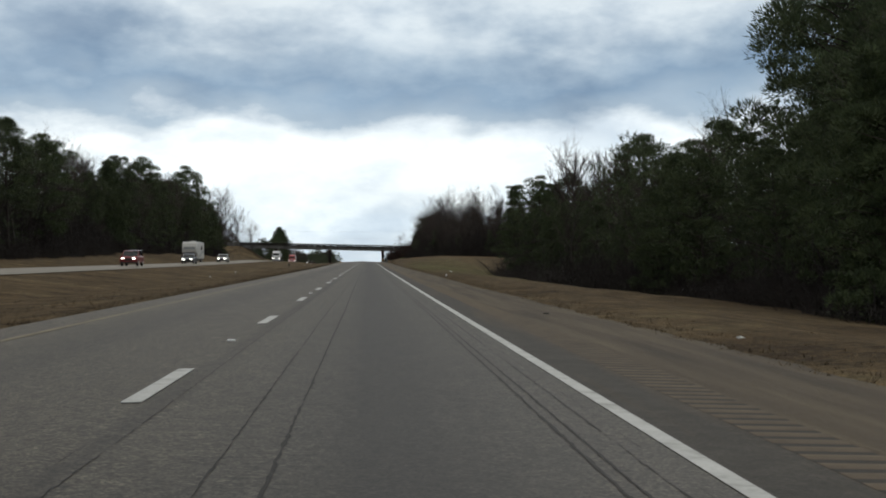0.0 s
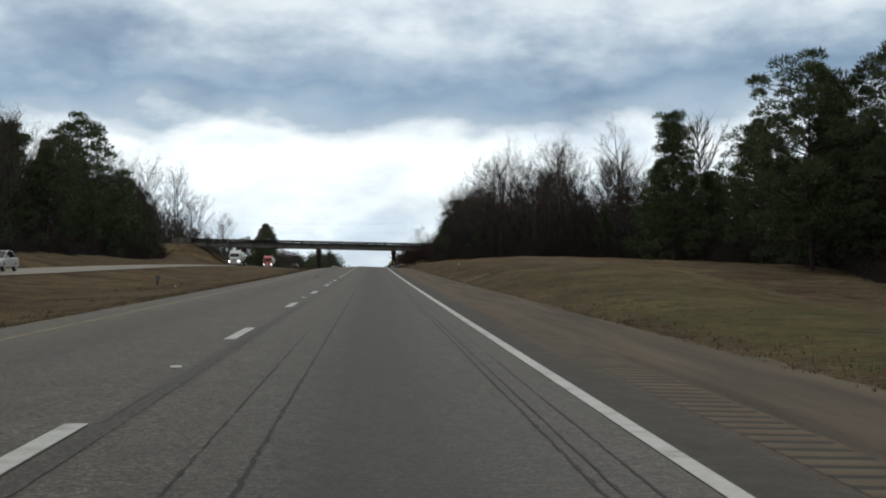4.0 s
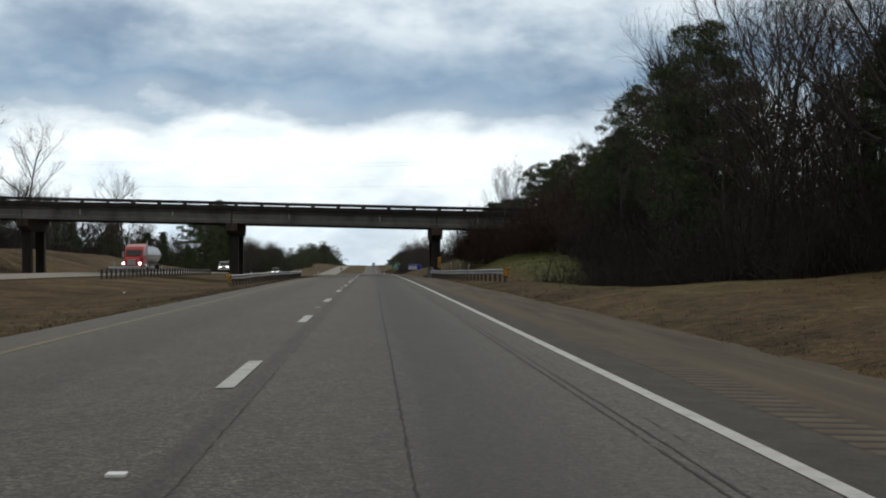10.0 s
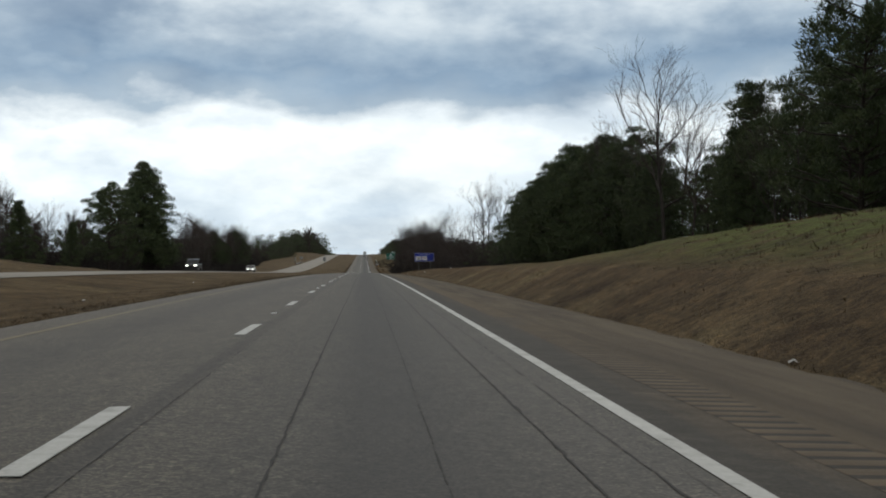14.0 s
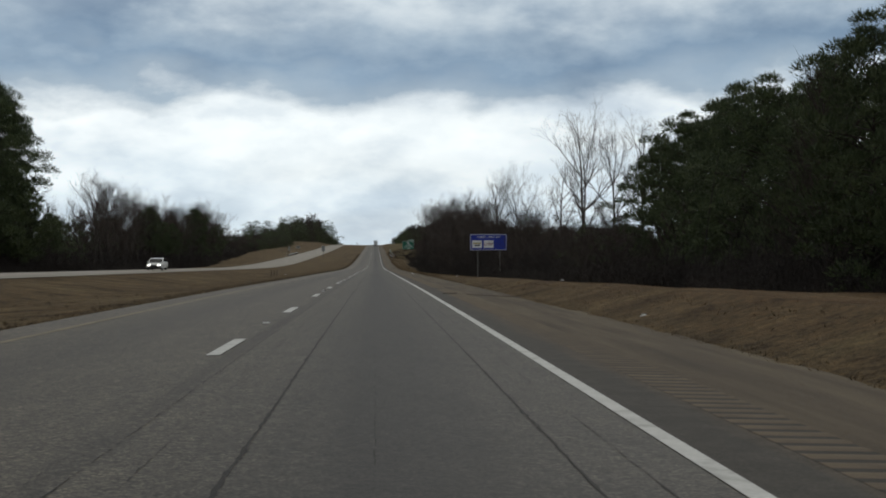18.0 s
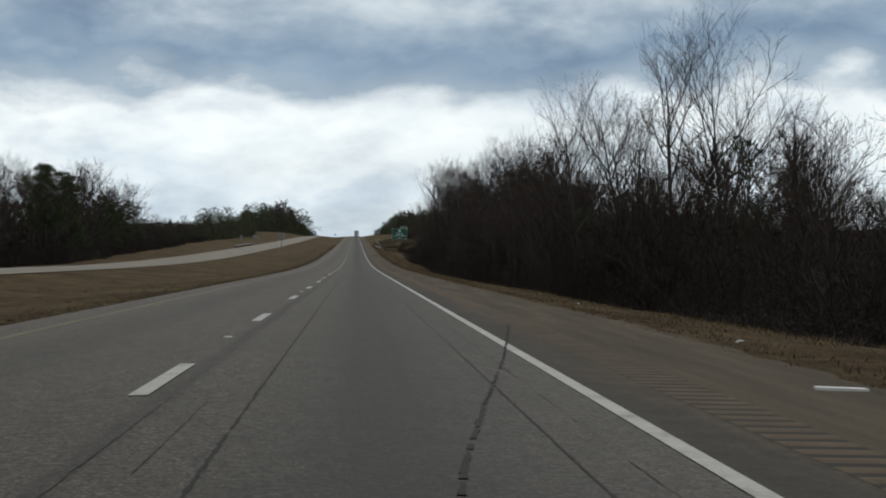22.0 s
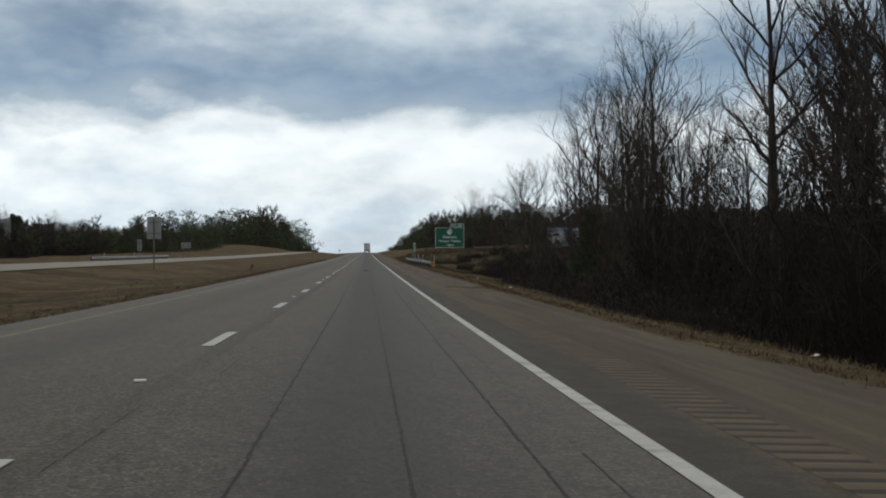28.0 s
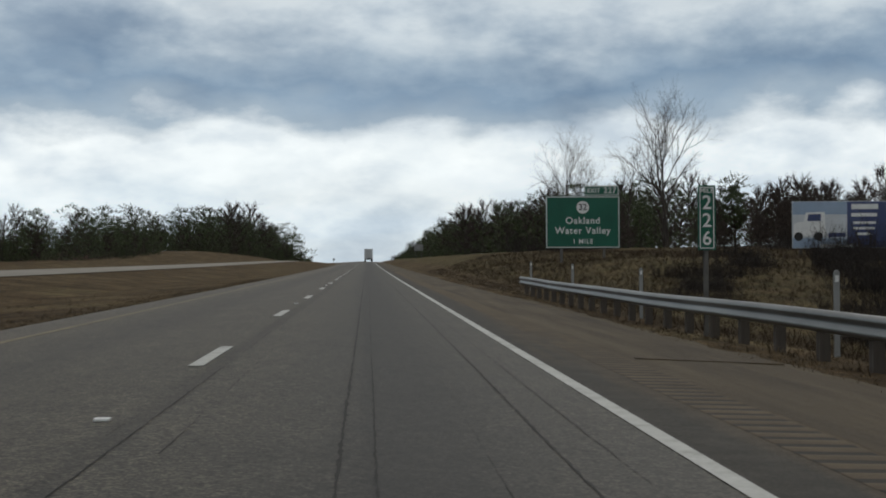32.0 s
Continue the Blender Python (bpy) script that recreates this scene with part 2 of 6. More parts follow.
M_ROAD = asphalt("worn_asphalt", -0.1, 3.75)
M_SHOULDER = shoulder_asphalt()
M_OPP = material("pale_concrete_pavement", [(0.3, (0.20, 0.187, 0.16)), (0.7, (0.28, 0.26, 0.222))], 0.6, 25, 0.85, 0.2, stretch=(1, 0.1, 1), tint=0.2)
M_GRAVEL = material("sandy_gravel", [(0.3, (0.044, 0.032, 0.018)), (0.5, (0.083, 0.062, 0.036)), (0.72, (0.132, 0.102, 0.060))], 1.7, 30, 0.97, 0.8, stretch=(1.2, 0.07, 1), tint=0.6, depth=0.02)
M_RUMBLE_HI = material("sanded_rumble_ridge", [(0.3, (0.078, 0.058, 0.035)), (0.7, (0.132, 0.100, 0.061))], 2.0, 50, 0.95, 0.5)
# near-black, so that flat grooves look deep and shaded
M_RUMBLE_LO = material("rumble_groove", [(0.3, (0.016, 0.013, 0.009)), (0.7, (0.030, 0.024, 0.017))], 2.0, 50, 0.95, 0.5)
M_GROUND = grass_ground()
M_WHITE = material("worn_white_paint", [(0.25, (0.26, 0.265, 0.25)), (0.45, (0.47, 0.485, 0.47)), (0.8, (0.60, 0.615, 0.60))], 3.0, 30, 0.75, 0.35, tint=0.35)
M_YELLOW = material("worn_yellow_paint", [(0.3, (0.13, 0.112, 0.068)), (0.7, (0.24, 0.205, 0.12))], 2.0, 30, 0.8, 0.35, tint=0.4)
M_TAR = material("crack_seal_tar", [(0.3, (0.008, 0.0075, 0.007)), (0.7, (0.018, 0.017, 0.0155))], 9.0, 40, 0.8, 0.3)
M_TAR.node_tree.nodes["Principled BSDF"].inputs["Specular IOR Level"].default_value = 0.3
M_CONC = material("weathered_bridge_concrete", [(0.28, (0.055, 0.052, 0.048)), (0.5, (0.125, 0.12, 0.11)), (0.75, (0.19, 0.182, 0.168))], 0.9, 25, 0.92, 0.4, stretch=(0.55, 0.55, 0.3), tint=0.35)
# streaky stains, with the shade under the bridge darkened into the colour
M_CONC_DARK = material("stained_shade_dark_concrete", [(0.3, (0.012, 0.010, 0.009)), (0.55, (0.026, 0.022, 0.019)), (0.8, (0.052, 0.045, 0.039))], 1.1, 25, 0.95, 0.4, stretch=(1.2, 1.2, 0.2), tint=0.35)
M_BARRIER = material("mossy_barrier_concrete", [(0.34, (0.018, 0.017, 0.015)), (0.46, (0.075, 0.072, 0.066)), (0.56, (0.125, 0.122, 0.112)), (0.66, (0.24, 0.235, 0.22))], 1.6, 25, 0.92, 0.5, stretch=(0.8, 0.7, 0.32), tint=0.4)
M_GALV = material("galvanised_steel", [(0.3, (0.15, 0.158, 0.16)), (0.7, (0.27, 0.28, 0.28))], 1.5, 40, 0.46, 0.08, metal=0.75, stretch=(1, 0.2, 1), tint=0.15)
M_POST = material("weathered_post_steel", [(0.3, (0.10, 0.10, 0.098)), (0.7, (0.19, 0.185, 0.175))], 3.0, 40, 0.7, 0.2, metal=0.3, tint=0.25)
M_WOODPOST = material("grey_timber_post", [(0.3, (0.045, 0.037, 0.031)), (0.7, (0.10, 0.086, 0.073))], 6.0, 60, 0.9, 0.4, stretch=(1, 1, 0.1))
M_BLUE = material("blue_sign_sheeting", [(0.3, (0.008, 0.026, 0.30)), (0.7, (0.010, 0.034, 0.36))], 0.8, 60, 0.45, 0.03, tint=0.1)
M_GREEN = material("green_sign_sheeting", [(0.3, (0.0, 0.085, 0.052)), (0.7, (0.003, 0.115, 0.07))], 0.8, 60, 0.45, 0.03, tint=0.1)
M_SIGNWHITE = material("white_sign_sheeting", [(0.3, (0.70, 0.72, 0.72)), (0.7, (0.80, 0.81, 0.81))], 2.0, 60, 0.45, 0.03, tint=0.08)
M_ALU = material("dull_sign_back_aluminium", [(0.3, (0.26, 0.27, 0.27)), (0.7, (0.36, 0.37, 0.37))], 1.2, 40, 0.55, 0.05, metal=0.5, tint=0.12)
M_HAZ_Y = material("hazard_yellow_orange", [(0.3, (0.72, 0.33, 0.015)), (0.7, (0.80, 0.40, 0.03))], 4.0, 60, 0.5, 0.03, tint=0.12)
M_BLACK = material("flat_black", [(0.3, (0.012, 0.012, 0.013)), (0.7, (0.022, 0.022, 0.022))], 4.0, 60, 0.6, 0.05, tint=0.1)
M_BARK = material("grey_winter_bark", [(0.3, (0.032, 0.026, 0.022)), (0.55, (0.066, 0.055, 0.047)), (0.8, (0.115, 0.099, 0.085))], 3.0, 18, 0.95, 0.8, stretch=(1, 1, 0.18), per_object=0.5, tint=0.4, depth=0.03)
M_TWIG = material("bare_twigs", [(0.3, (0.040, 0.030, 0.025)), (0.7, (0.080, 0.060, 0.050))], 1.0, 8, 0.95, 0.2, per_object=0.5, tint=0.3)
M_NEEDLE = material("pine_needles", [(0.3, (0.027, 0.041, 0.015)), (0.5, (0.056, 0.080, 0.028)), (0.72, (0.110, 0.138, 0.050))], 0.9, 9, 0.8, 0.2, per_object=0.45, tint=0.4)
M_PINEBARK = material("pine_bark", [(0.3, (0.02, 0.015, 0.012)), (0.7, (0.055, 0.04, 0.031))], 4.0, 16, 0.95, 0.8, stretch=(1, 1, 0.25), tint=0.4)
M_THICKET = material("thicket_stems", [(0.3, (0.0145, 0.0115, 0.0098)), (0.55, (0.029, 0.0225, 0.019)), (0.8, (0.052, 0.040, 0.034))], 0.7, 6, 0.95, 0.2, per_object=0.4, tint=0.4)
M_RUSSET = material("russet_brush", [(0.3, (0.026, 0.013, 0.010)), (0.55, (0.052, 0.026, 0.019)), (0.8, (0.090, 0.048, 0.034))], 0.7, 6, 0.95, 0.2, per_object=0.4, tint=0.4)
M_STRAW = material("dead_grass_blades", [(0.3, (0.10, 0.068, 0.032)), (0.55, (0.16, 0.112, 0.056)), (0.8, (0.23, 0.168, 0.092))], 0.7, 4, 0.95, 0.1, tint=0.3)
M_WEED = material("rusty_dead_weeds", [(0.3, (0.075, 0.038, 0.018)), (0.55, (0.13, 0.068, 0.030)), (0.8, (0.20, 0.120, 0.060))], 0.5, 4, 0.95, 0.1, tint=0.3)
# dull brown blades, dark enough to stand for shade at the grass edge
M_DULL_SHADE = material("dull_brown_shade_grass_blades", [(0.3, (0.040, 0.026, 0.013)), (0.55, (0.066, 0.044, 0.022)), (0.8, (0.10, 0.072, 0.038))], 0.7, 4, 0.95, 0.1, tint=0.3)
M_RUSTCONC = material("rust_streaked_concrete", [(0.3, (0.022, 0.016, 0.012)), (0.5, (0.055, 0.036, 0.025)), (0.75, (0.105, 0.074, 0.054))], 1.3, 25, 0.95, 0.4, stretch=(1.4, 1.4, 0.3), tint=0.35)
M_GLASS = material("dark_vehicle_glass", [(0.3, (0.012, 0.014, 0.016)), (0.7, (0.03, 0.034, 0.038))], 1.0, 40, 0.08, 0.0, tint=0.05)
M_TYRE = material("tyre_rubber", [(0.3, (0.014, 0.014, 0.014)), (0.7, (0.03, 0.03, 0.03))], 5.0, 60, 0.9, 0.2)
M_RIM = material("alloy_rim", [(0.3, (0.35, 0.35, 0.36)), (0.7, (0.5, 0.5, 0.5))], 5.0, 60, 0.35, 0.05, metal=0.8, tint=0.1)
M_LAMP = bpy.data.materials.new("lit_headlamp")
M_LAMP.use_nodes = True
_k = Nodes(M_LAMP.node_tree)
_e = _k.n("ShaderNodeEmission", i0=(1.0, 0.97, 0.9, 1), i1=6.0)
_k.n("ShaderNodeOutputMaterial", i0=_e.outputs[0])


def paint(name, rgb, rough=0.35):
    d = tuple(c * 0.82 for c in rgb)
    return material(name, [(0.3, d), (0.7, rgb)], 0.8, 30, rough, 0.02, coat=0.4, tint=0.1)


# ---------------------------------------------------------------- the lie of the land
COEF = [-0.415, -0.275, -0.019, 0.35, 0.752, 1.159, 1.631, 2.278, 2.517, 2.558, 2.491, 2.252, 1.796, 1.151, 0.39, -0.576, -1.478, -2.406,
        -3.314, -3.788, -3.792, -3.495, -3.197, -2.87, -2.487, -2.054, -1.578, -1.072, -0.562, -0.086, 0.301, 0.544, 0.603, 0.459, 0.109, -0.446]
COEF = np.array(COEF + [-1.2, -2.2, -3.2, -4.0, -4.5, -4.8])
FALL = -0.0376


def prof(y):
    """Height of the road's crown along its length: a uniform cubic spline with a knot every 60 m."""
    u = np.clip((np.asarray(y, float) + 120) / 60, 1.0, len(COEF) - 3.0001)
    j = np.floor(u).astype(int)
    f = u - j
    return (COEF[j - 1] * (1 - f) ** 3 + COEF[j] * (3 * f ** 3 - 6 * f ** 2 + 4) + COEF[j + 1] * (-3 * f ** 3 + 3 * f ** 2 + 3 * f + 1) + COEF[j + 2] * f ** 3) / 6


def rz(x, y):
    """Height of the paved surfaces: the near carriageway and its shoulders."""
    return prof(y) + FALL * np.abs(x)


# heights above the crown on the verge, along the road, at five distances from it
ST = [-300, 60, 120, 160, 180, 200, 240, 290, 306, 318, 334, 340, 352, 375, 390, 408, 425, 443, 460, 490, 530, 560, 600, 640, 690, 740, 800, 860, 940, 1040, 1120, 1180, 1230, 1280, 1340, 1450, 1600, 2200]
V9 = [-0.2, -0.2, -0.2, -0.2, 0.0, 0.3, 0.45, 0.5, 0.4, 0.25, 0.2, 0.5, 0.15, 0.05, 0.1, 0.1, -0.1, -0.1, 0.0, 0.1, 0.7, 0.8, 0.6, 0.5, 0.3, 0.1, -0.25, -0.5, -0.6, -0.6, -0.6, -0.5, -0.5, -0.2, 0.2, 0.4, 0.3, 0.0]
V14 = [-0.8, -0.8, -0.9, -0.6, -0.25, 0.7, 1, 1, 0.65, 0.33, 0.3, 0.8, 0.3, 0.25, 0.5, 0.5, -0.2, -0.4, 1.1, 1.4, 2.2, 2, 0.9, 0.5, 0.15, -0.3, -0.8, -1.4, -1.9, -2.1, -2, -1.6, -1.2, 0.5, 1.5, 1.3, 0.9, 0.3]
V22 = [-1.5, -1.5, -1.9, -2.1, -1.7, -1, 0.5, 1.05, 1.05, 0.95, 0.45, 0.75, 0.5, 1.1, 1, 1.1, 0.3, -0.5, 2.3, 3, 3.1, 2.9, 1.3, 0.3, -0.1, -0.8, -1.6, -2.6, -3.3, -3.4, -3.2, -2.6, -1.6, 1.2, 2, 1.8, 1.1, 0.5]
V40 = [-2, -2, -2, -2, -1.9, -1.4, 0.2, 0.8, 1.2, 1.2, 1.2, 1.2, 1.45, 1.64, 1.7, 1.2, 0.6, 0.4, 3.5, 5, 5, 4, 2.6, 0.6, -0.3, -1.2, -2.4, -3.4, -4, -4, -3.6, -3, -1.8, 0.6, 2.2, 2.6, 2, 1]
L36 = [0.4, 0.5, 0.6, 0.7, 0.75, 0.8, 0.9, 0.9, 0.87, 0.84, 0.81, 0.8, 0.75, 0.66, 0.6, 0.55, 0.5, 0.65, 0.8, 1, 1.2, 1.2, 1.1, 0.8, 0.5, 0.2, 0, -0.2, -0.3, -0.2, -0.1, 0, 0, 0, 0.1, 0.2, 0.7, 0.2]
L46 = [1.2, 1.4, 1.6, 1.8, 2, 2.2, 2.7, 2.8, 2.74, 2.69, 2.62, 2.6, 2.46, 2.18, 2, 1.9, 1.8, 2.11, 2.4, 3.4, 3.5, 3.6, 3.5, 3, 2.2, 1.2, 0.2, -0.3, -0.5, -0.3, -0.2, 0.2, 0.1, 0.3, 0.6, 0.8, 3.3, 0.6]
GX = np.array([-400, -90, -46, -36, -32.5, -26.5, -20.5, -17, -13, -9, -5.6, -4.9, 0, 5.0, 6.9, 9, 14, 22, 40, 100, 400.])


def ground(x, y):
    """Height of the land at x, y (arrays of one shape)."""
    x, y = np.asarray(x, float), np.asarray(y, float)
    c = prof(y)
    cols = [np.interp(y, ST, L46) + 2.0, np.interp(y, ST, L46) + 1.2, np.interp(y, ST, L46), np.interp(y, ST, L36), 0 * y + 0.07, 0 * y + 0.34, 0 * y + 0.09,
            0 * y - 0.25, 0 * y - 0.62, 0 * y - 0.42, 0 * y - 0.235, 0 * y - 0.215, 0 * y - 0.05, 0 * y - 0.235, 0 * y - 0.29,
            np.interp(y, ST, V9), np.interp(y, ST, V14), np.interp(y, ST, V22), np.interp(y, ST, V40), np.interp(y, ST, V40) + 1.0, np.interp(y, ST, V40) + 1.0]
    cols = np.stack(cols, -1)
    j = np.clip(np.searchsorted(GX, x, side="right") - 1, 0, len(GX) - 2)
    f = np.clip((x - GX[j]) / (GX[j + 1] - GX[j]), 0, 1)
    off = (x > 6.9) | (x < -33)
    g = np.where(off, f * f * (3 - 2 * f) * 0.5 + f * 0.5, f)
    h = np.take_along_axis(cols, j[..., None], -1)[..., 0] * (1 - g) + np.take_along_axis(cols, (j + 1)[..., None], -1)[..., 0] * g
    w = np.clip((x - 7.0) / 6, 0, 1) + np.clip((-33.5 - x) / 6, 0, 1) + 0.3 * ((x < -6) & (x > -20))
    h = h + w * (0.14 * np.sin(x * 0.31 + y * 0.083) * np.sin(y * 0.057 + 1.3) + 0.07 * np.sin(x * 0.9 + 1.0) * np.sin(y * 0.41))
    # the overpass runs on banks of earth at both ends
    ramp_r = np.clip((x - 12.5) / 8.5, 0, 1) * np.clip(1 - (np.abs(y - 503.5) - 6.0) / 14, 0, 1)
    ramp_l = np.clip((-36.5 - x) / 8.5, 0, 1) * np.clip(1 - (np.abs(y - 503.5) - 6.0) / 16, 0, 1)
    top = 8.15 - 0.0262 * x
    h = h + (ramp_r + ramp_l) * np.maximum(top - 0.25 - (c + h), 0)
    return c + h


def g1(x, y):
    return float(ground(np.array([x]), np.array([y]))[0])


# ---------------------------------------------------------------- mesh helpers


def mesh_from(name, verts, faces, mats, smooth=False):
    me = bpy.data.meshes.new(name)
    me.from_pydata([tuple(v) for v in verts], [], faces)
    for m in (mats if isinstance(mats, (list, tuple)) else [mats]):
        me.materials.append(m)
    if smooth:
        me.polygons.foreach_set("use_smooth", [True] * len(me.polygons))
    me.update()
    return me


def tri_mesh(name, verts, tris, mats, slots=None):
    """A mesh of triangles from arrays, quickly."""
    verts, tris = np.asarray(verts, np.float32), np.asarray(tris, np.int32)
    me = bpy.data.meshes.new(name)
    me.vertices.add(len(verts))
    me.vertices.foreach_set("co", verts.ravel())
    me.loops.add(tris.size)
    me.loops.foreach_set("vertex_index", tris.ravel())
    me.polygons.add(len(tris))
    me.polygons.foreach_set("loop_start", np.arange(0, tris.size, 3, dtype=np.int32))
    me.polygons.foreach_set("loop_total", np.full(len(tris), 3, np.int32))
    for m in (mats if isinstance(mats, (list, tuple)) else [mats]):
        me.materials.append(m)
    if slots is not None:
        me.polygons.foreach_set("material_index", np.asarray(slots, np.int32))
    me.update(calc_edges=True)
    return me


def part(name, bm, mat, parent=None, label=""):
    me = bpy.data.meshes.new(name)
    bm.to_mesh(me)
    bm.free()
    me.materials.append(mat)
    ob = new(name, me)
    if parent:
        ob.parent = parent
    if label:
        ob["label"] = label
    return ob


def child(name, me, parent, label=""):
    ob = new(name, me)
    ob.parent = parent
    if label:
        ob["label"] = label
    return ob


def box(bm, x0, x1, y0, y1, z0, z1, bevel=0.0, m=None):
    r = bmesh.ops.create_cube(bm, size=1.0)
    vs = r["verts"]
    for v in vs:
        v.co = Vector((x0 + (v.co.x + 0.5) * (x1 - x0), y0 + (v.co.y + 0.5) * (y1 - y0), z0 + (v.co.z + 0.5) * (z1 - z0)))
        if m is not None:
            v.co = m @ v.co
    if bevel:
        es = list({e for v in vs for e in v.link_edges})
        bmesh.ops.bevel(bm, geom=es, offset=bevel, segments=2, affect="EDGES", profile=0.7)
    return bm


def one_box(*a, bevel=0.0):
    return box(bmesh.new(), *a, bevel=bevel)


def tube(bm, p0, p1, r0, r1=None, n=10):
    p0, p1 = Vector(p0), Vector(p1)
    d = p1 - p0
    m = Matrix.Translation((p0 + p1) / 2) @ d.to_track_quat("Z", "Y").to_matrix().to_4x4()
    bmesh.ops.create_cone(bm, cap_ends=True, segments=n, radius1=r0, radius2=r0 if r1 is None else r1, depth=d.length, matrix=m)
    return bm


def prism(bm, outline, a0, a1, axis="y", bevel=0.0):
    """An outline (pairs) drawn out from a0 to a1 along an axis."""
    def at(u, v, a):
        return (u, a, v) if axis == "y" else (a, u, v)
    v0 = [bm.verts.new(at(u, v, a0)) for u, v in outline]
    v1 = [bm.verts.new(at(u, v, a1)) for u, v in outline]
    n = len(outline)
    fs = [bm.faces.new(v0), bm.faces.new(v1[::-1])]
    fs += [bm.faces.new((v0[i], v1[i], v1[(i + 1) % n], v0[(i + 1) % n])) for i in range(n)]
    bmesh.ops.recalc_face_normals(bm, faces=fs)
    if bevel:
        bmesh.ops.bevel(bm, geom=list({e for f in fs for e in f.edges}), offset=bevel, segments=2, affect="EDGES", profile=0.7)
    return bm


def thing(name, m, label, category, group="", kind=""):
    e = new(name)
    e.matrix_world = m
    return tagged(e, label, category, group, kind)


def text_mesh(s, size, mat, space=1.0):
    cu = bpy.data.curves.new("text", "FONT")
    cu.body, cu.size, cu.align_x, cu.align_y, cu.space_character = s, size, "CENTER", "CENTER", space
    cu.offset = size * 0.012
    tmp = new("text", cu)
    bpy.context.view_layer.update()
    me = bpy.data.meshes.new_from_object(tmp)
    bpy.data.objects.remove(tmp)
    me.materials.clear()
    me.materials.append(mat)
    return me


def letters(s, size, mat, parent, x, y, z, space=1.0):
    """Raised letters that face the oncoming drivers (towards -y)."""
    ob = child("lettering", text_mesh(s, size, mat, space), parent)
    ob.matrix_local = pose(x, y, z, 90, 0, 0)
    return ob


def ribbon(name, xs, ys, zfun, mat, dz):
    """A sheet over the plan, xs across and ys along, dz above zfun."""
    X, Y = np.meshgrid(np.array(xs, float), np.array(ys, float))
    Z = zfun(X, Y) + dz
    n, w = X.shape
    v = np.stack([X.ravel(), Y.ravel(), Z.ravel()], 1)
    i = (np.arange(n - 1)[:, None] * w + np.arange(w - 1)[None]).ravel()
    t = np.concatenate([np.stack([i, i + 1, i + w + 1], 1), np.stack([i, i + w + 1, i + w], 1)])
    return tri_mesh(name, v, t, mat)


# ---------------------------------------------------------------- ground and roads
YS = np.concatenate([np.arange(-160, 1500, 4.0), np.arange(1500, 2400, 15), np.arange(2400, 4601, 200)])
GXS = np.unique(np.concatenate([[-2500, -900, -400, -250, -160, -120], np.arange(-90, -33, 3.0), [-33, -32.5, -29.5, -26.5, -23.5, -20.5, -18.5, -17, -15, -13, -11, -9, -7.3, -5.6, -4.9, 0, 5.0, 6.9, 7.9],
                                np.arange(9, 42, 1.5), np.arange(42, 90, 4), [100, 130, 180, 260, 400, 900, 2500]]))


def build_ground():
    me = ribbon("ground", GXS, YS, ground, M_GROUND, 0.0)
    X, Y = np.meshgrid(GXS, YS)
    x, y = X.ravel(), Y.ravel()
    gr = np.clip(1.7 - np.abs(y - 510) / 75, 0, 1) * np.clip((x - 9) / 4, 0, 1) + 0.1 * np.clip(1 - np.abs(y - 330) / 120, 0, 1) * (x > 10) + 0.7 * np.clip(1 - np.abs(y - 428) / 22, 0, 1) * (x > 9) + 0.2 * (y > 1220) * (x > 9) + 0.5 * np.clip(1 - np.abs(y - 160) / 70, 0, 1) * (x > 7) * (x < 20)
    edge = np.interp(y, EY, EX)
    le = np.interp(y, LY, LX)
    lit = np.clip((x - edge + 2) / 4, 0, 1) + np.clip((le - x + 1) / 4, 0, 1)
    ru = np.clip((x - 9) / 3, 0, 1) * np.clip(1.6 - np.abs(y - 345) / 60, 0, 1) + 0.5 * np.clip((x - 7) / 3, 0, 1) * np.clip(1.5 - np.abs(y - 660) / 90, 0, 1)
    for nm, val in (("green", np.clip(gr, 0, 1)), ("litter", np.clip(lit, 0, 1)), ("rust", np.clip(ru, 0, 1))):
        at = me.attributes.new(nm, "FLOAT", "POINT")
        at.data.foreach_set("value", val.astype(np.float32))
    me.polygons.foreach_set("use_smooth", np.ones(len(me.polygons), bool))
    tagged(new("ground", me), "rolling winter-brown grassland with leaf litter under trees", "ground", kind="structure")


# where the woods begin on either side, along the road
EY = [-200, 70, 100, 130, 150, 180, 210, 240, 280, 305, 330, 420, 450, 500, 530, 600, 700, 760, 800, 1100, 1180, 1215, 1320, 1420, 1500, 2400]
EX = [20, 20, 18, 16.5, 17, 24, 31, 36, 36, 27, 22, 17, 15, 18, 30, 32, 30, 24, 17, 14.5, 16, 30, 46, 34, 24, 24]
LY = [-200, 330, 400, 470, 530, 700, 780, 900, 1040, 1100, 1200, 1300, 1420, 1480, 1530, 1600, 1660, 2400]
LX = [-40, -42, -46, -48, -58, -62, -62, -46, -44, -49, -52, -58, -56, -50, -52, -60, -46, -40]

build_ground()
RY = np.concatenate([np.arange(-120, 1500, 5.0), np.arange(1500, 2500, 15)])
tagged(new("road", ribbon("road", [-4.9, -3.66, -1.83, 0, 1.22, 2.44, 3.72], RY, rz, M_ROAD, 0.0)), "two worn grey asphalt lanes of an interstate carriageway", "road", kind="structure")
tagged(new("shoulder", ribbon("shoulder", [3.72, 4.25, 4.95], RY, rz, M_SHOULDER, -0.002)), "dark asphalt hard shoulder dusted with sand", "shoulder", kind="structure")
wob = 0.12 * np.sin(RY * 0.21) + 0.1 * np.sin(RY * 0.067 + 1)


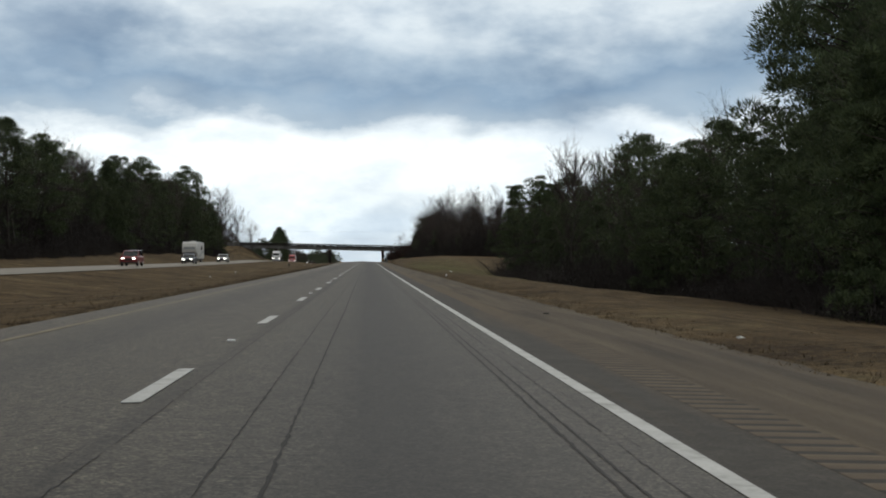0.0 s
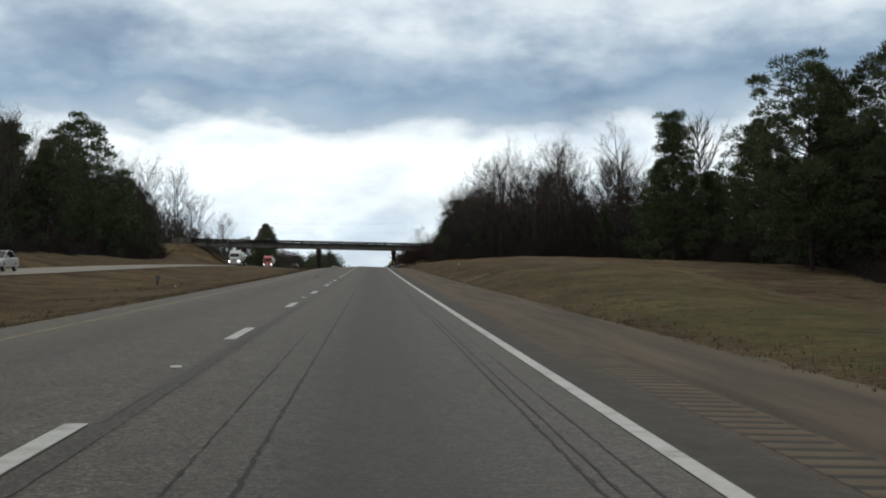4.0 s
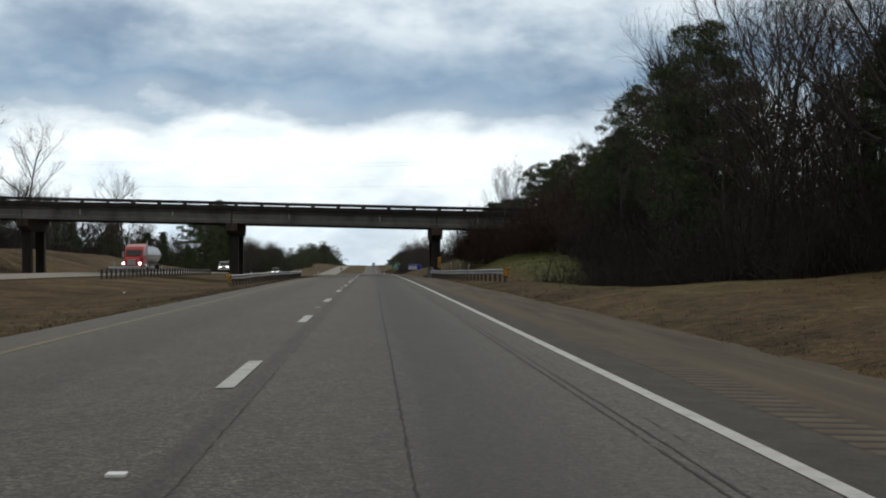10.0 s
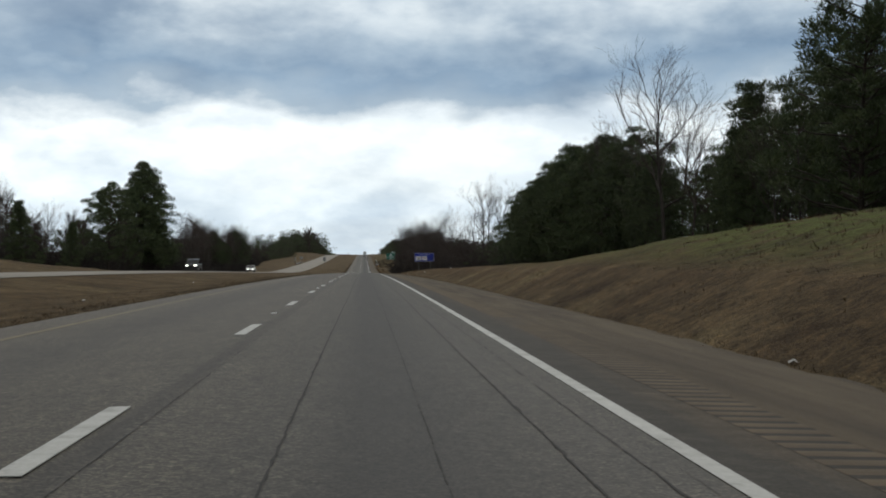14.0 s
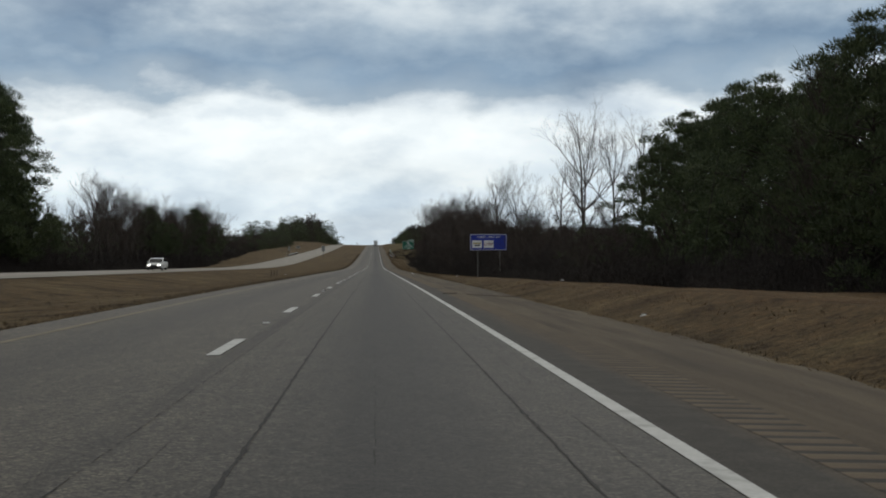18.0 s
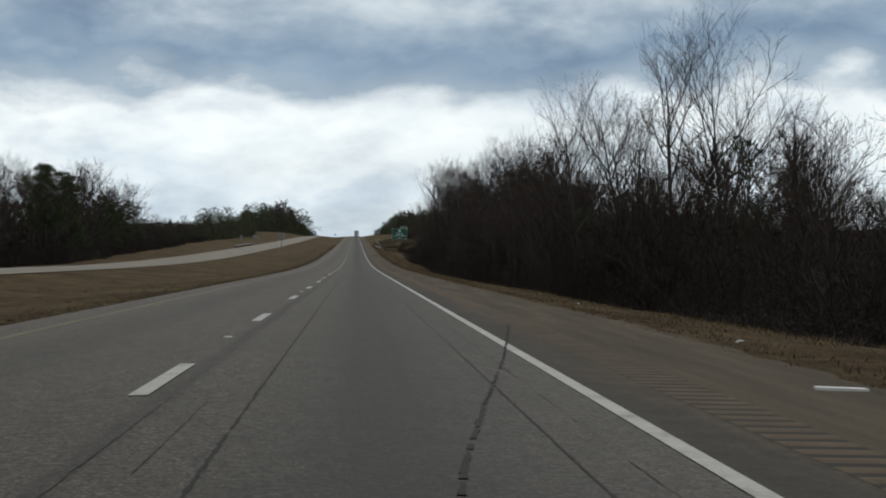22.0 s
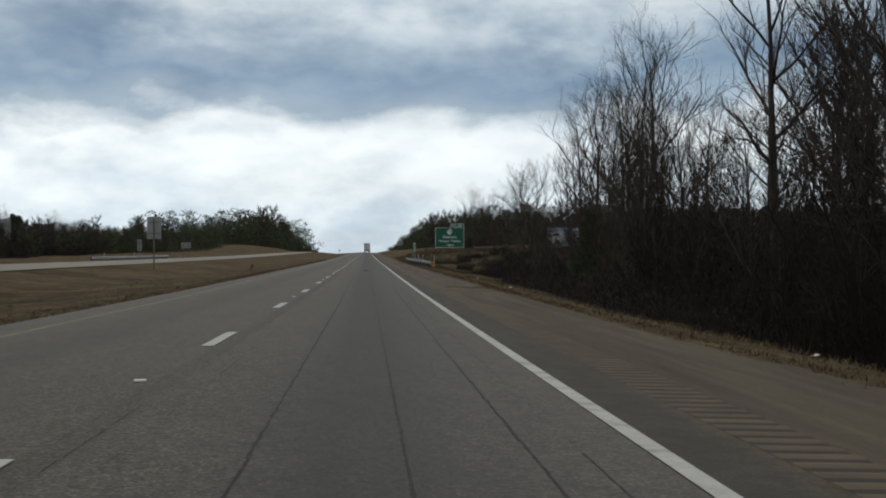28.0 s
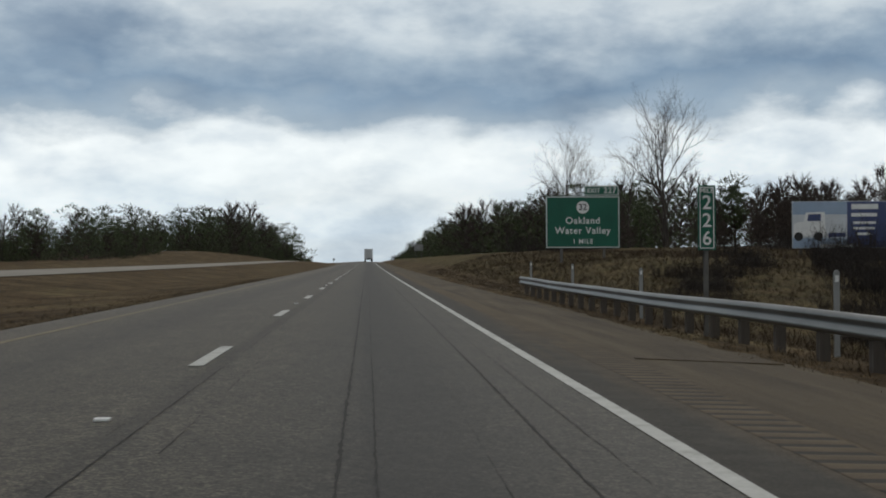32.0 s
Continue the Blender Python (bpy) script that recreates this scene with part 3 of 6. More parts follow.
def verge_mesh():
    rows = []
    ry = np.concatenate([np.arange(-120, 1500, 0.8), np.arange(1500, 2500, 5.0)])
    jit = np.random.RandomState(3).uniform(-0.05, 0.04, len(ry))
    for u in (0.0, 0.25, 0.6, 0.85, 1.0):
        xx = 4.90 + u * (2.03 + np.interp(ry, RY, wob)) + jit * (1 if u == 0 else 2.2 if u == 1 else 0)
        rows.append(np.stack([xx, ry, rz(xx, ry) + (0.0 if u == 0 else 0.004) - 0.03 * u + 0.008 * u * np.sin(ry * 1.7 + u * 9)], 1))
    v = np.concatenate(rows)
    n = len(ry)
    i = (np.arange(4)[:, None] * n + np.arange(n - 1)[None]).ravel()
    t = np.concatenate([np.stack([i, i + n, i + n + 1], 1), np.stack([i, i + n + 1, i + 1], 1)])
    return tri_mesh("gravel_verge", v, t, M_GRAVEL)


tagged(new("gravel_verge", verge_mesh()), "sandy brown gravel verge beside the shoulder", "verge", kind="structure")


def opp_z(x, y):
    return prof(y) + np.interp(x, [-32.5, -26.5, -20.5], [0.10, 0.38, 0.12])


tagged(new("road_opposite", ribbon("road_opposite", [-32.2, -29.3, -26.5, -23.5, -20.8], RY, opp_z, M_OPP, 0.03)), "pale concrete carriageway for the opposite traffic", "road", kind="structure")
tagged(new("edge_line", ribbon("edge_line", [3.56, 3.70], RY, rz, M_WHITE, 0.006)), "white painted edge line on asphalt", "road marking", kind="structure")
tagged(new("yellow_line", ribbon("yellow_line", [-3.74, -3.57], RY, rz, M_YELLOW, 0.006)), "faded yellow painted line beside the median", "road marking", kind="structure")
tagged(new("opposite_edge_line", ribbon("opposite_edge_line", [-22.3, -22.18], RY, opp_z, M_YELLOW, 0.036)), "faded yellow line on pale concrete", "road marking", kind="structure")


def build_dashes():
    bm = one_box(-0.075, 0.075, 0.0, 3.05, 0.0, 0.006)
    base = thing("lane_marking", Matrix(), "broken white lane line on grey asphalt", "road marking", kind="structure")
    first = part("dash", bm, M_WHITE, base)
    bm = box(bmesh.new(), -0.05, 0.05, -0.05, 0.05, 0.0, 0.018, bevel=0.006)
    stud = part("reflective_stud", bm, M_SIGNWHITE, base)
    for k in range(-9, 190):
        y = k * 12.192
        a = math.degrees(math.atan2(float(prof(y + 3.05) - prof(y)), 3.05))
        ob = first if k == -9 else first.copy()
        if ob is not first:
            scene.collection.objects.link(ob)
        ob.matrix_local = pose(0, y, float(prof(y)) + 0.004, a, 0, 0)
        if k % 2 == 0 and k < 110:
            st = stud if k == -8 else stud.copy()
            if st is not stud:
                scene.collection.objects.link(st)
            st.matrix_local = pose(-0.03, y + 7.6, float(prof(y + 7.6)) + 0.001, a, 0, 0)


build_dashes()


def build_rumble():
    """Grooves milled across the shoulder, dark and sand-filled by turns."""
    pitch = 0.36
    ys = np.arange(-40, 1330, pitch)
    ys = ys[((ys + 7) % 61) > 3.0]
    n = len(ys)
    x0, x1 = 4.33, 4.86
    # grooves lie flat; the dark of their depth is in the colour
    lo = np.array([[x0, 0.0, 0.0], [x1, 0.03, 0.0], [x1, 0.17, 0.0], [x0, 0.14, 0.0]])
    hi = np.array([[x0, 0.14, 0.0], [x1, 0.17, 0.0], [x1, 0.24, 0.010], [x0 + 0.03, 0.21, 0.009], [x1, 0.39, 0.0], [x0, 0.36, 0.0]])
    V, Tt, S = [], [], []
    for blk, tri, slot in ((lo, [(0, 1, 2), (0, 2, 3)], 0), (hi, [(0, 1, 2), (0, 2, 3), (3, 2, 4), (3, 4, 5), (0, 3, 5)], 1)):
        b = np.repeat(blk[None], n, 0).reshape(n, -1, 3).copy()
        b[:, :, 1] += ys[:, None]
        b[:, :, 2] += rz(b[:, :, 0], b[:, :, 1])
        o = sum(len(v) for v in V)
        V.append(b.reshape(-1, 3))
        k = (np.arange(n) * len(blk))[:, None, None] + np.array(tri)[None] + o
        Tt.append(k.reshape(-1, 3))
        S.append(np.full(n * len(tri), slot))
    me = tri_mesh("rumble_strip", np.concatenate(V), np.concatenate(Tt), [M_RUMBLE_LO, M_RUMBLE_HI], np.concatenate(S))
    tagged(new("rumble_strip", me), "milled rumble strip of sandy ridges and dark grooves", "rumble strip", kind="stuff")


build_rumble()


def build_cracks():
    """Hair cracks and thin sealed joints that wander along the lane."""
    rnd = np.random.RandomState(4)
    runs = [(-60, 330, 0.92, 0.045), (-60, 250, 1.22, 0.06), (200, 460, 1.42, 0.05), (440, 640, 1.22, 0.05), (470, 640, 2.12, 0.04), (-60, 480, 2.98, 0.06), (-60, 480, 3.07, 0.05), (-60, 640, 3.25, 0.045),
            (470, 960, 2.86, 0.05), (600, 1000, 3.2, 0.03), (600, 800, 1.0, 0.06), (640, 760, 1.75, 0.025), (800, 1010, 0.86, 0.06), (880, 1020, 2.72, 0.03), (960, 1130, 1.25, 0.06),
            (990, 1150, 2.1, 0.05), (1000, 1330, 2.84, 0.05), (1040, 1330, 3.15, 0.03), (1110, 1330, 1.52, 0.06), (1125, 1330, 1.75, 0.035), (1110, 1330, 2.4, 0.02),
            (-60, 1330, 0.28, 0.03), (-40, 700, 3.42, 0.02), (640, 1330, 0.55, 0.025), (-60, 1330, 0.12, 0.02)]
    V, Tt = [], []
    o = 0

    def smooth(n, step, amp):
        k = rnd.randn(int(n / step) + 3)
        return amp * np.interp(np.arange(n) / step, np.arange(len(k)), k)
    for y0, y1, x, w in runs:
        ys = np.arange(y0, y1, 0.13)
        n = len(ys)
        xx = x + smooth(n, 300, 0.018) + smooth(n, 40, 0.0025) + rnd.normal(0, 0.0035, n)
        strength = smooth(n, 70, 0.7) + smooth(n, 9, 0.6) + smooth(n, 1.6, 0.8) + (2.9 if w > 0.045 else 1.0 if w > 0.025 else -0.3) + rnd.normal(0, 0.7, n)
        ww = w * 0.19 * np.clip(0.55 + 0.25 * strength, 0.25, 1.2) * rnd.uniform(0.5, 1.25, n)
        for s in (-1, 1):
            X = xx + s * ww * rnd.uniform(0.5, 1.4, n)
            V.append(np.stack([X, ys, rz(X, ys) + 0.0035], 1))
        i = np.arange(n - 1)[strength[:-1] > 0] + o
        Tt += [np.stack([i, i + n, i + n + 1], 1), np.stack([i, i + n + 1, i + 1], 1)]
        o += 2 * n
    # a faint rubbed streak that crosses the lane towards the shoulder
    ys = np.linspace(824, 843, 160)
    xx = np.interp(ys, [824, 826, 829, 833.7, 843], [2.05, 2.24, 2.63, 3.28, 4.4])
    for s in (-1, 1):
        X = xx + s * rnd.uniform(0.006, 0.03, 160)
        V.append(np.stack([X, ys, rz(X, ys) + 0.0075], 1))
    i = np.arange(159)[rnd.rand(159) < 0.7] + o
    Tt += [np.stack([i, i + 160, i + 161], 1), np.stack([i, i + 161, i + 1], 1)]
    me = tri_mesh("crack_seal", np.concatenate(V), np.concatenate(Tt), M_TAR)
    tagged(new("crack_seal", me), "thin dark wandering cracks in the asphalt lane", "road crack", kind="stuff")


build_cracks()

# ---------------------------------------------------------------- overpass
def rail_top(x):
    return 9.20 - 0.0262 * x


def sloped(bm, x0, x1, y0, y1, top, bot, bevel=0.0):
    """A beam from x0 to x1 that follows the deck's fall; top and bot are depths below the rail's top."""
    v = []
    for x in (x0, x1):
        for y in (y0, y1):
            for d in (bot, top):
                v.append(bm.verts.new((x, y, rail_top(x) - d)))
    f = [(0, 1, 3, 2), (4, 6, 7, 5), (0, 4, 5, 1), (2, 3, 7, 6), (0, 2, 6, 4), (1, 5, 7, 3)]
    fs = [bm.faces.new([v[i] for i in q]) for q in f]
    bmesh.ops.recalc_face_normals(bm, faces=fs)
    if bevel:
        bmesh.ops.bevel(bm, geom=list({e for q in fs for e in q.edges}), offset=bevel, segments=1, affect="EDGES")
    return bm


PIERS = (7.45, -12.3, -32.2)
SPANS = [(-45.5, -32.2), (-32.2, -12.3), (-12.3, 7.45), (7.45, 21.5)]
DY0, DY1 = 498.3, 507.9


def build_overpass():
    b = thing("overpass", Matrix(), "stained concrete girder bridge that carries a road over the interstate", "bridge")
    part("deck", sloped(bmesh.new(), -46.5, 22.5, DY0, DY1, 0.62, 0.92), M_CONC_DARK, b, "stained concrete deck slab, darkened for the shade beneath")
    for x0, x1 in SPANS:
        for k, y in enumerate(np.linspace(DY0 + 0.25, DY1 - 0.75, 5)):
            a, c = x0 + 0.05, x1 - 0.05
            ip = [(-0.04, 0.925), (0.54, 0.925), (0.54, 1.06), (0.42, 1.14), (0.42, 1.68), (0.5, 1.78), (0.5, 2.07), (0.0, 2.07), (0.0, 1.78), (0.08, 1.68), (0.08, 1.14), (-0.04, 1.06)]
            bm = bmesh.new()
            r0, r1 = ([bm.verts.new((q, y + u, rail_top(q) - v)) for u, v in ip] for q in (a, c))
            fs = [bm.faces.new(r0), bm.faces.new(r1[::-1])] + [bm.faces.new((r0[q], r1[q], r1[(q + 1) % 12], r0[(q + 1) % 12])) for q in range(12)]
            bmesh.ops.recalc_face_normals(bm, faces=fs)
            # inner girders carry the underside's shade in their colour; the fascia stays lighter
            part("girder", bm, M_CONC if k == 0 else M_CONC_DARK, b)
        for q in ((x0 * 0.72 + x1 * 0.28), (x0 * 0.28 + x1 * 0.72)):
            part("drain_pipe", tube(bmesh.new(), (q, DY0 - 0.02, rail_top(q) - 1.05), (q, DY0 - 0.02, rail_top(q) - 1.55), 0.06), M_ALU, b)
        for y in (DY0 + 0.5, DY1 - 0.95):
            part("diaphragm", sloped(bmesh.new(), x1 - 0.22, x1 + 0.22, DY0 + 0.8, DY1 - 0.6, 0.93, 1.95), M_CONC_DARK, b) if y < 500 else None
    for y in (DY0, DY1 - 0.3):
        part("parapet_rail", sloped(bmesh.new(), -46.5, 22.5, y, y + 0.3, 0.0, 0.29, 0.025), M_CONC_DARK, b)
        part("kerb", sloped(bmesh.new(), -46.5, 22.5, y - 0.05, y + 0.38, 0.53, 0.70, 0.02), M_CONC_DARK, b)
        x = -46.0
        while x < 22.5:
            part("parapet_post", sloped(bmesh.new(), x - 0.19, x + 0.19, y + 0.03, y + 0.27, 0.285, 0.535), M_CONC_DARK, b)
            x += 2.44
    for px in PIERS:
        zt = rail_top(px) - 2.075
        zb = g1(px, 503) - 0.3
        for cy in (500.78, 506.08):
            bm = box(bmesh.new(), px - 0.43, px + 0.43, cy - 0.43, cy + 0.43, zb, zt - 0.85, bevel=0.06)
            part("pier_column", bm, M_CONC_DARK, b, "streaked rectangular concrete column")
        bm = prism(bmesh.new(), [(498.5, zt), (507.8, zt), (507.8, zt - 0.6), (506.7, zt - 1.1), (500.1, zt - 1.1), (498.5, zt - 0.7)], px - 0.54, px + 0.54, axis="x", bevel=0.03)
        part("pier_cap", bm, M_RUSTCONC, b, "rust-stained concrete pier cap")
    for px, s in ((21.2, 1), (-45.2, -1)):
        bm = prism(bmesh.new(), [(498.2, rail_top(px) - 0.9), (508.1, rail_top(px) - 0.9), (508.1, rail_top(px) - 3.6), (498.2, rail_top(px) - 3.6)], px, px + s * 1.6, axis="x", bevel=0.04)
        part("abutment", bm, M_CONC_DARK, b)
        for y in (DY0 - 0.2, DY1 - 0.1):
            part("wing_wall", sloped(bmesh.new(), px + 0.02 * s, px + 5.0 * s, y, y + 0.3, 0.05, 2.6, 0.03), M_CONC, b)


build_overpass()


def build_crossroad():
    for nm, a, c in (("crossroad_1", -170, -46.6), ("crossroad_2", 22.6, 170)):
        v, t = [], []
        q = np.linspace(a, c, 24)
        for x in q:
            for y in (499.2, 507.0):
                xx = max(min(x, 22.6), -46.6)
                v.append((x, y, max(rail_top(xx) - 0.64, float(g1(x, y)) + 0.05)))
        for i in range(len(q) - 1):
            t += [(2 * i, 2 * i + 2, 2 * i + 1), (2 * i + 1, 2 * i + 2, 2 * i + 3)]
        me = tri_mesh(nm, v, t, M_SHOULDER)
        tagged(new(nm, me), "asphalt side road on an earth bank", "road", kind="structure")


build_crossroad()


def build_barrier():
    """Flared concrete wall in front of the pier."""
    b = thing("concrete_barrier", Matrix(), "mossy stained concrete safety wall in front of a bridge pier", "barrier")
    ys = [492.4, 493.6, 495.4, 497.4, 501.0, 505.0, 509.0, 511.5, 514.0]
    xi = [6.60, 6.60, 6.62, 6.64, 6.68, 6.72, 6.86, 7.05, 7.25]
    ht = [0.68, 0.74, 0.86, 0.97, 0.98, 0.98, 0.98, 0.95, 0.74]
    sect = [(0.0, 0.0), (-0.02, 0.08), (0.06, 0.30), (0.13, 1.0), (0.33, 1.0), (0.42, 0.0)]
    for lo, hi in ((0, 3), (3, 5), (5, 8)):
        bm = bmesh.new()
        rings = []
        for i in range(lo, hi + 1):
            z0 = float(rz(xi[i], ys[i])) - 0.06
            e = 0.02 if i == lo else (-0.02 if i == hi else 0)
            rings.append([bm.verts.new((xi[i] + u, ys[i] + e, z0 + v * (ht[i] + 0.06))) for u, v in sect])
        for r0, r1 in zip(rings, rings[1:]):
            for j in range(len(sect)):
                bm.faces.new((r0[j], r1[j], r1[(j + 1) % 6], r0[(j + 1) % 6]))
        bm.faces.new(rings[0]), bm.faces.new(rings[-1][::-1])
        bmesh.ops.recalc_face_normals(bm, faces=bm.faces)
        part("wall_section", bm, M_BARRIER if hi < 8 else M_CONC_DARK, b)
    part("footing", prism(bmesh.new(), [(6.38, float(rz(6.6, 500)) - 0.1), (6.7, float(rz(6.6, 500)) - 0.1), (6.7, float(rz(6.6, 500)) + 0.05), (6.38, float(rz(6.6, 500)) + 0.02)], 493, 509), M_CONC, b)


build_barrier()


def build_rubble():
    rr = np.random.RandomState(31)
    bm = bmesh.new()
    for _ in range(46):
        y = rr.uniform(493.5, 513)
        x = 6.42 - 0.22 * rr.rand() + 0.02 * (y - 493)
        a, b2, c = rr.uniform(0.04, 0.16), rr.uniform(0.08, 0.34), rr.uniform(0.02, 0.075)
        z = float(rz(x, y))
        m = pose(x, y, z, rr.uniform(-12, 12), rr.uniform(-12, 12), rr.uniform(-40, 40))
        box(bm, -a, a, -b2, b2, -0.05, c, m=m)
    for v in bm.verts:
        v.co += Vector(rr.normal(0, 0.012, 3))
    tagged(part("rubble", bm, M_CONC), "broken grey concrete crumbs along a safety wall's foot", "rubble", kind="stuff")


build_rubble()


def hazard_board(name, m, w, h, label, lean=1):
    e = thing(name, m, label, "hazard sign")
    part("panel", one_box(-w / 2, w / 2, -0.006, 0.006, 0, h), M_HAZ_Y, e)
    n = int(h / 0.23) + 2
    for i in range(-1, n):
        z = i * 0.23
        pts = [(-w / 2, z), (w / 2, z + w * lean), (w / 2, z + w * lean + 0.115), (-w / 2, z + 0.115)]
        out = []
        for k in range(4):
            u, v = pts[k]
            out.append((u, min(max(v, 0), h)))
        if max(v for _, v in out) - min(v for _, v in out) < 0.03:
            continue
        bm = bmesh.new()
        uniq = []
        for q in out:
            if q not in uniq:
                uniq.append(q)
        if len(uniq) < 3:
            bm.free()
            continue
        prism(bm, uniq, -0.011, -0.007)
        part("stripe", bm, M_BLACK, e)
    part("post", one_box(-0.03, 0.03, 0.008, 0.06, -1.3, h * 0.9), M_POST, e)
    return e


def guardrail(name, line, label, zfun=None, post_every=1.905, face=1):
    """A corrugated steel rail on posts along a line of (x, y)."""
    b = thing(name, Matrix(), label, "guardrail")
    pts = np.array(line, float)
    d = np.concatenate([[0], np.cumsum(np.hypot(*np.diff(pts, axis=0).T))])
    L = d[-1]
    prof2 = [(face * u, v) for u, v in [(0.0, 0.155), (-0.035, 0.145), (-0.08, 0.10), (-0.08, 0.065), (-0.012, 0.02), (-0.012, -0.02), (-0.08, -0.065), (-0.08, -0.10), (-0.035, -0.145), (0.0, -0.155)]]

    def at(s):
        x, y = np.interp(s, d, pts[:, 0]), np.interp(s, d, pts[:, 1])
        return float(x), float(y)
    n = max(int(L / 3.81), 1)
    cuts = np.linspace(0, L, n + 1)
    for i in range(n):
        bm = bmesh.new()
        rings = []
        for s in np.linspace(cuts[i], cuts[i + 1] + (0.1 if i < n - 1 else 0), 4):
            x, y = at(min(s, L))
            z = g1(x, y) + 0.56
            if abs(x) < 6.9:
                z = float(rz(x, y)) + 0.54
            rings.append(([bm.verts.new((x + u - 0.004 * (i % 2), y, z + v)) for u, v in prof2], [bm.verts.new((x + u + face * 0.006 - 0.004 * (i % 2), y, z + v)) for u, v in prof2]))
        for (a0, b0), (a1, b1) in zip(rings, rings[1:]):
            for j in range(len(prof2) - 1):
                bm.faces.new((a0[j], a1[j], a1[j + 1], a0[j + 1]))
                bm.faces.new((b0[j + 1], b1[j + 1], b1[j], b0[j]))
            bm.faces.new((a0[0], b0[0], b1[0], a1[0]))
            bm.faces.new((a0[-1], a1[-1], b1[-1], b0[-1]))
        for f in bm.faces:
            f.smooth = True
        part("rail", bm, M_GALV, b)
    bm = one_box(0.02, 0.17, -0.08, 0.08, -1.0, 0.70, bevel=0.01)
    post = part("post", bm, M_WOODPOST, b)
    m = int(L / post_every)
    for k in range(m + 1):
        x, y = at(min(k * post_every + 0.3, L))
        ob = post if k == 0 else post.copy()
        if k:
            scene.collection.objects.link(ob)
        ob.matrix_local = pose(x - (0.19 if face < 0 else 0.0), y, g1(x, y))
    return b


guardrail("guardrail", [(8.65, 443.3), (8.2, 450), (7.6, 462), (7.15, 474), (6.95, 482), (6.72, 488.3), (6.58, 492.6)], "galvanised steel guardrail on timber posts, leading to the bridge wall")
guardrail("guardrail", [(8.6, 1185.0), (8.1, 1200), (7.85, 1215), (7.8, 1247.4)], "galvanised steel guardrail on timber posts above a falling bank")
guardrail("guardrail", [(-7.4, 450.0), (-7.1, 470), (-7.0, 500), (-7.0, 525)], "galvanised steel guardrail in the median beside a bridge pier", face=-1)
guardrail("guardrail", [(-19.2, 470), (-19.2, 540)], "far galvanised guardrail along the opposite carriageway")
guardrail("guardrail", [(-33.6, 548), (-33.8, 572), (-34.2, 590)], "far galvanised guardrail along the opposite carriageway", face=-1)
guardrail("guardrail", [(-33.4, 1222), (-33.4, 1290)], "far galvanised guardrail along the opposite carriageway", face=-1)

hazard_board("hazard_board", pose(8.72, 443.0, g1(8.7, 443) + 0.28), 0.36, 0.52, "black and yellow striped board at a guardrail end", -1)
hazard_board("hazard_board", pose(7.45, 494.2, 3.12), 0.30, 0.98, "tall orange board with slanting black stripes on a post", 1)
hazard_board("hazard_board", pose(8.66, 1184.7, g1(8.66, 1184.7) + 0.22), 0.32, 0.56, "black and yellow striped board at a guardrail end", 1)
hazard_board("hazard_board", pose(-7.45, 449.6, g1(-7.4, 449.6) + 0.25), 0.3, 0.5, "black and yellow striped board at the median guardrail end", 1)


def delineator(x, y, h=1.3):
    e = thing("delineator_post", pose(x, y, g1(x, y)), "slim pale roadside delineator post", "marker post", "delineator posts")
    part("post", prism(bmesh.new(), [(-0.045, -0.4), (0.045, -0.4), (0.045, h), (0.02, h + 0.04), (-0.02, h + 0.04), (-0.045, h)], -0.015, 0.015, bevel=0.005), M_ALU, e)
    part("reflector", one_box(-0.028, 0.028, -0.021, -0.016, h - 0.14, h - 0.04), M_SIGNWHITE, e)


for x, y in ((8.9, 1214), (8.9, 1229), (8.9, 1241), (9.0, 1254), (9.1, 1190), (9.0, 477), (9.2, 491), (9.2, 505), (-8.8, 480), (-8.6, 497), (-8.6, 514), (-35, 560), (-35.2, 1240), (-35.2, 1265)):
    delineator(x, y, 0.85 if y < 600 else 1.3)


# ---------------------------------------------------------------- signs
def sign_panel(e, x0, x1, z0, z1, mat, border=0.05, back=True):
    p = part("panel", one_box(x0, x1, -0.015, 0.015, z0, z1, bevel=0.008), mat, e)
    bm = bmesh.new()
    i = 0.03
    for a in ((x0 + i, x1 - i, z1 - i - border, z1 - i), (x0 + i, x1 - i, z0 + i, z0 + i + border), (x0 + i, x0 + i + border, z0 + i + border, z1 - i - border), (x1 - i - border, x1 - i, z0 + i + border, z1 - i - border)):
        box(bm, a[0], a[1], -0.020, -0.0165, a[2], a[3])
    part("border", bm, M_SIGNWHITE, e)
    return p


def sign_posts(e, xs, ztop, y0, zs, w=0.1):
    for x, zb in zip(xs, zs):
        bm = bmesh.new()
        box(bm, x - w / 2, x + w / 2, 0.03, 0.04, zb, ztop)
        box(bm, x - 0.006, x + 0.006, 0.04, 0.13, zb, ztop)
        box(bm, x - w / 2, x + w / 2, 0.13, 0.14, zb, ztop)
        part("post", bm, M_POST, e)


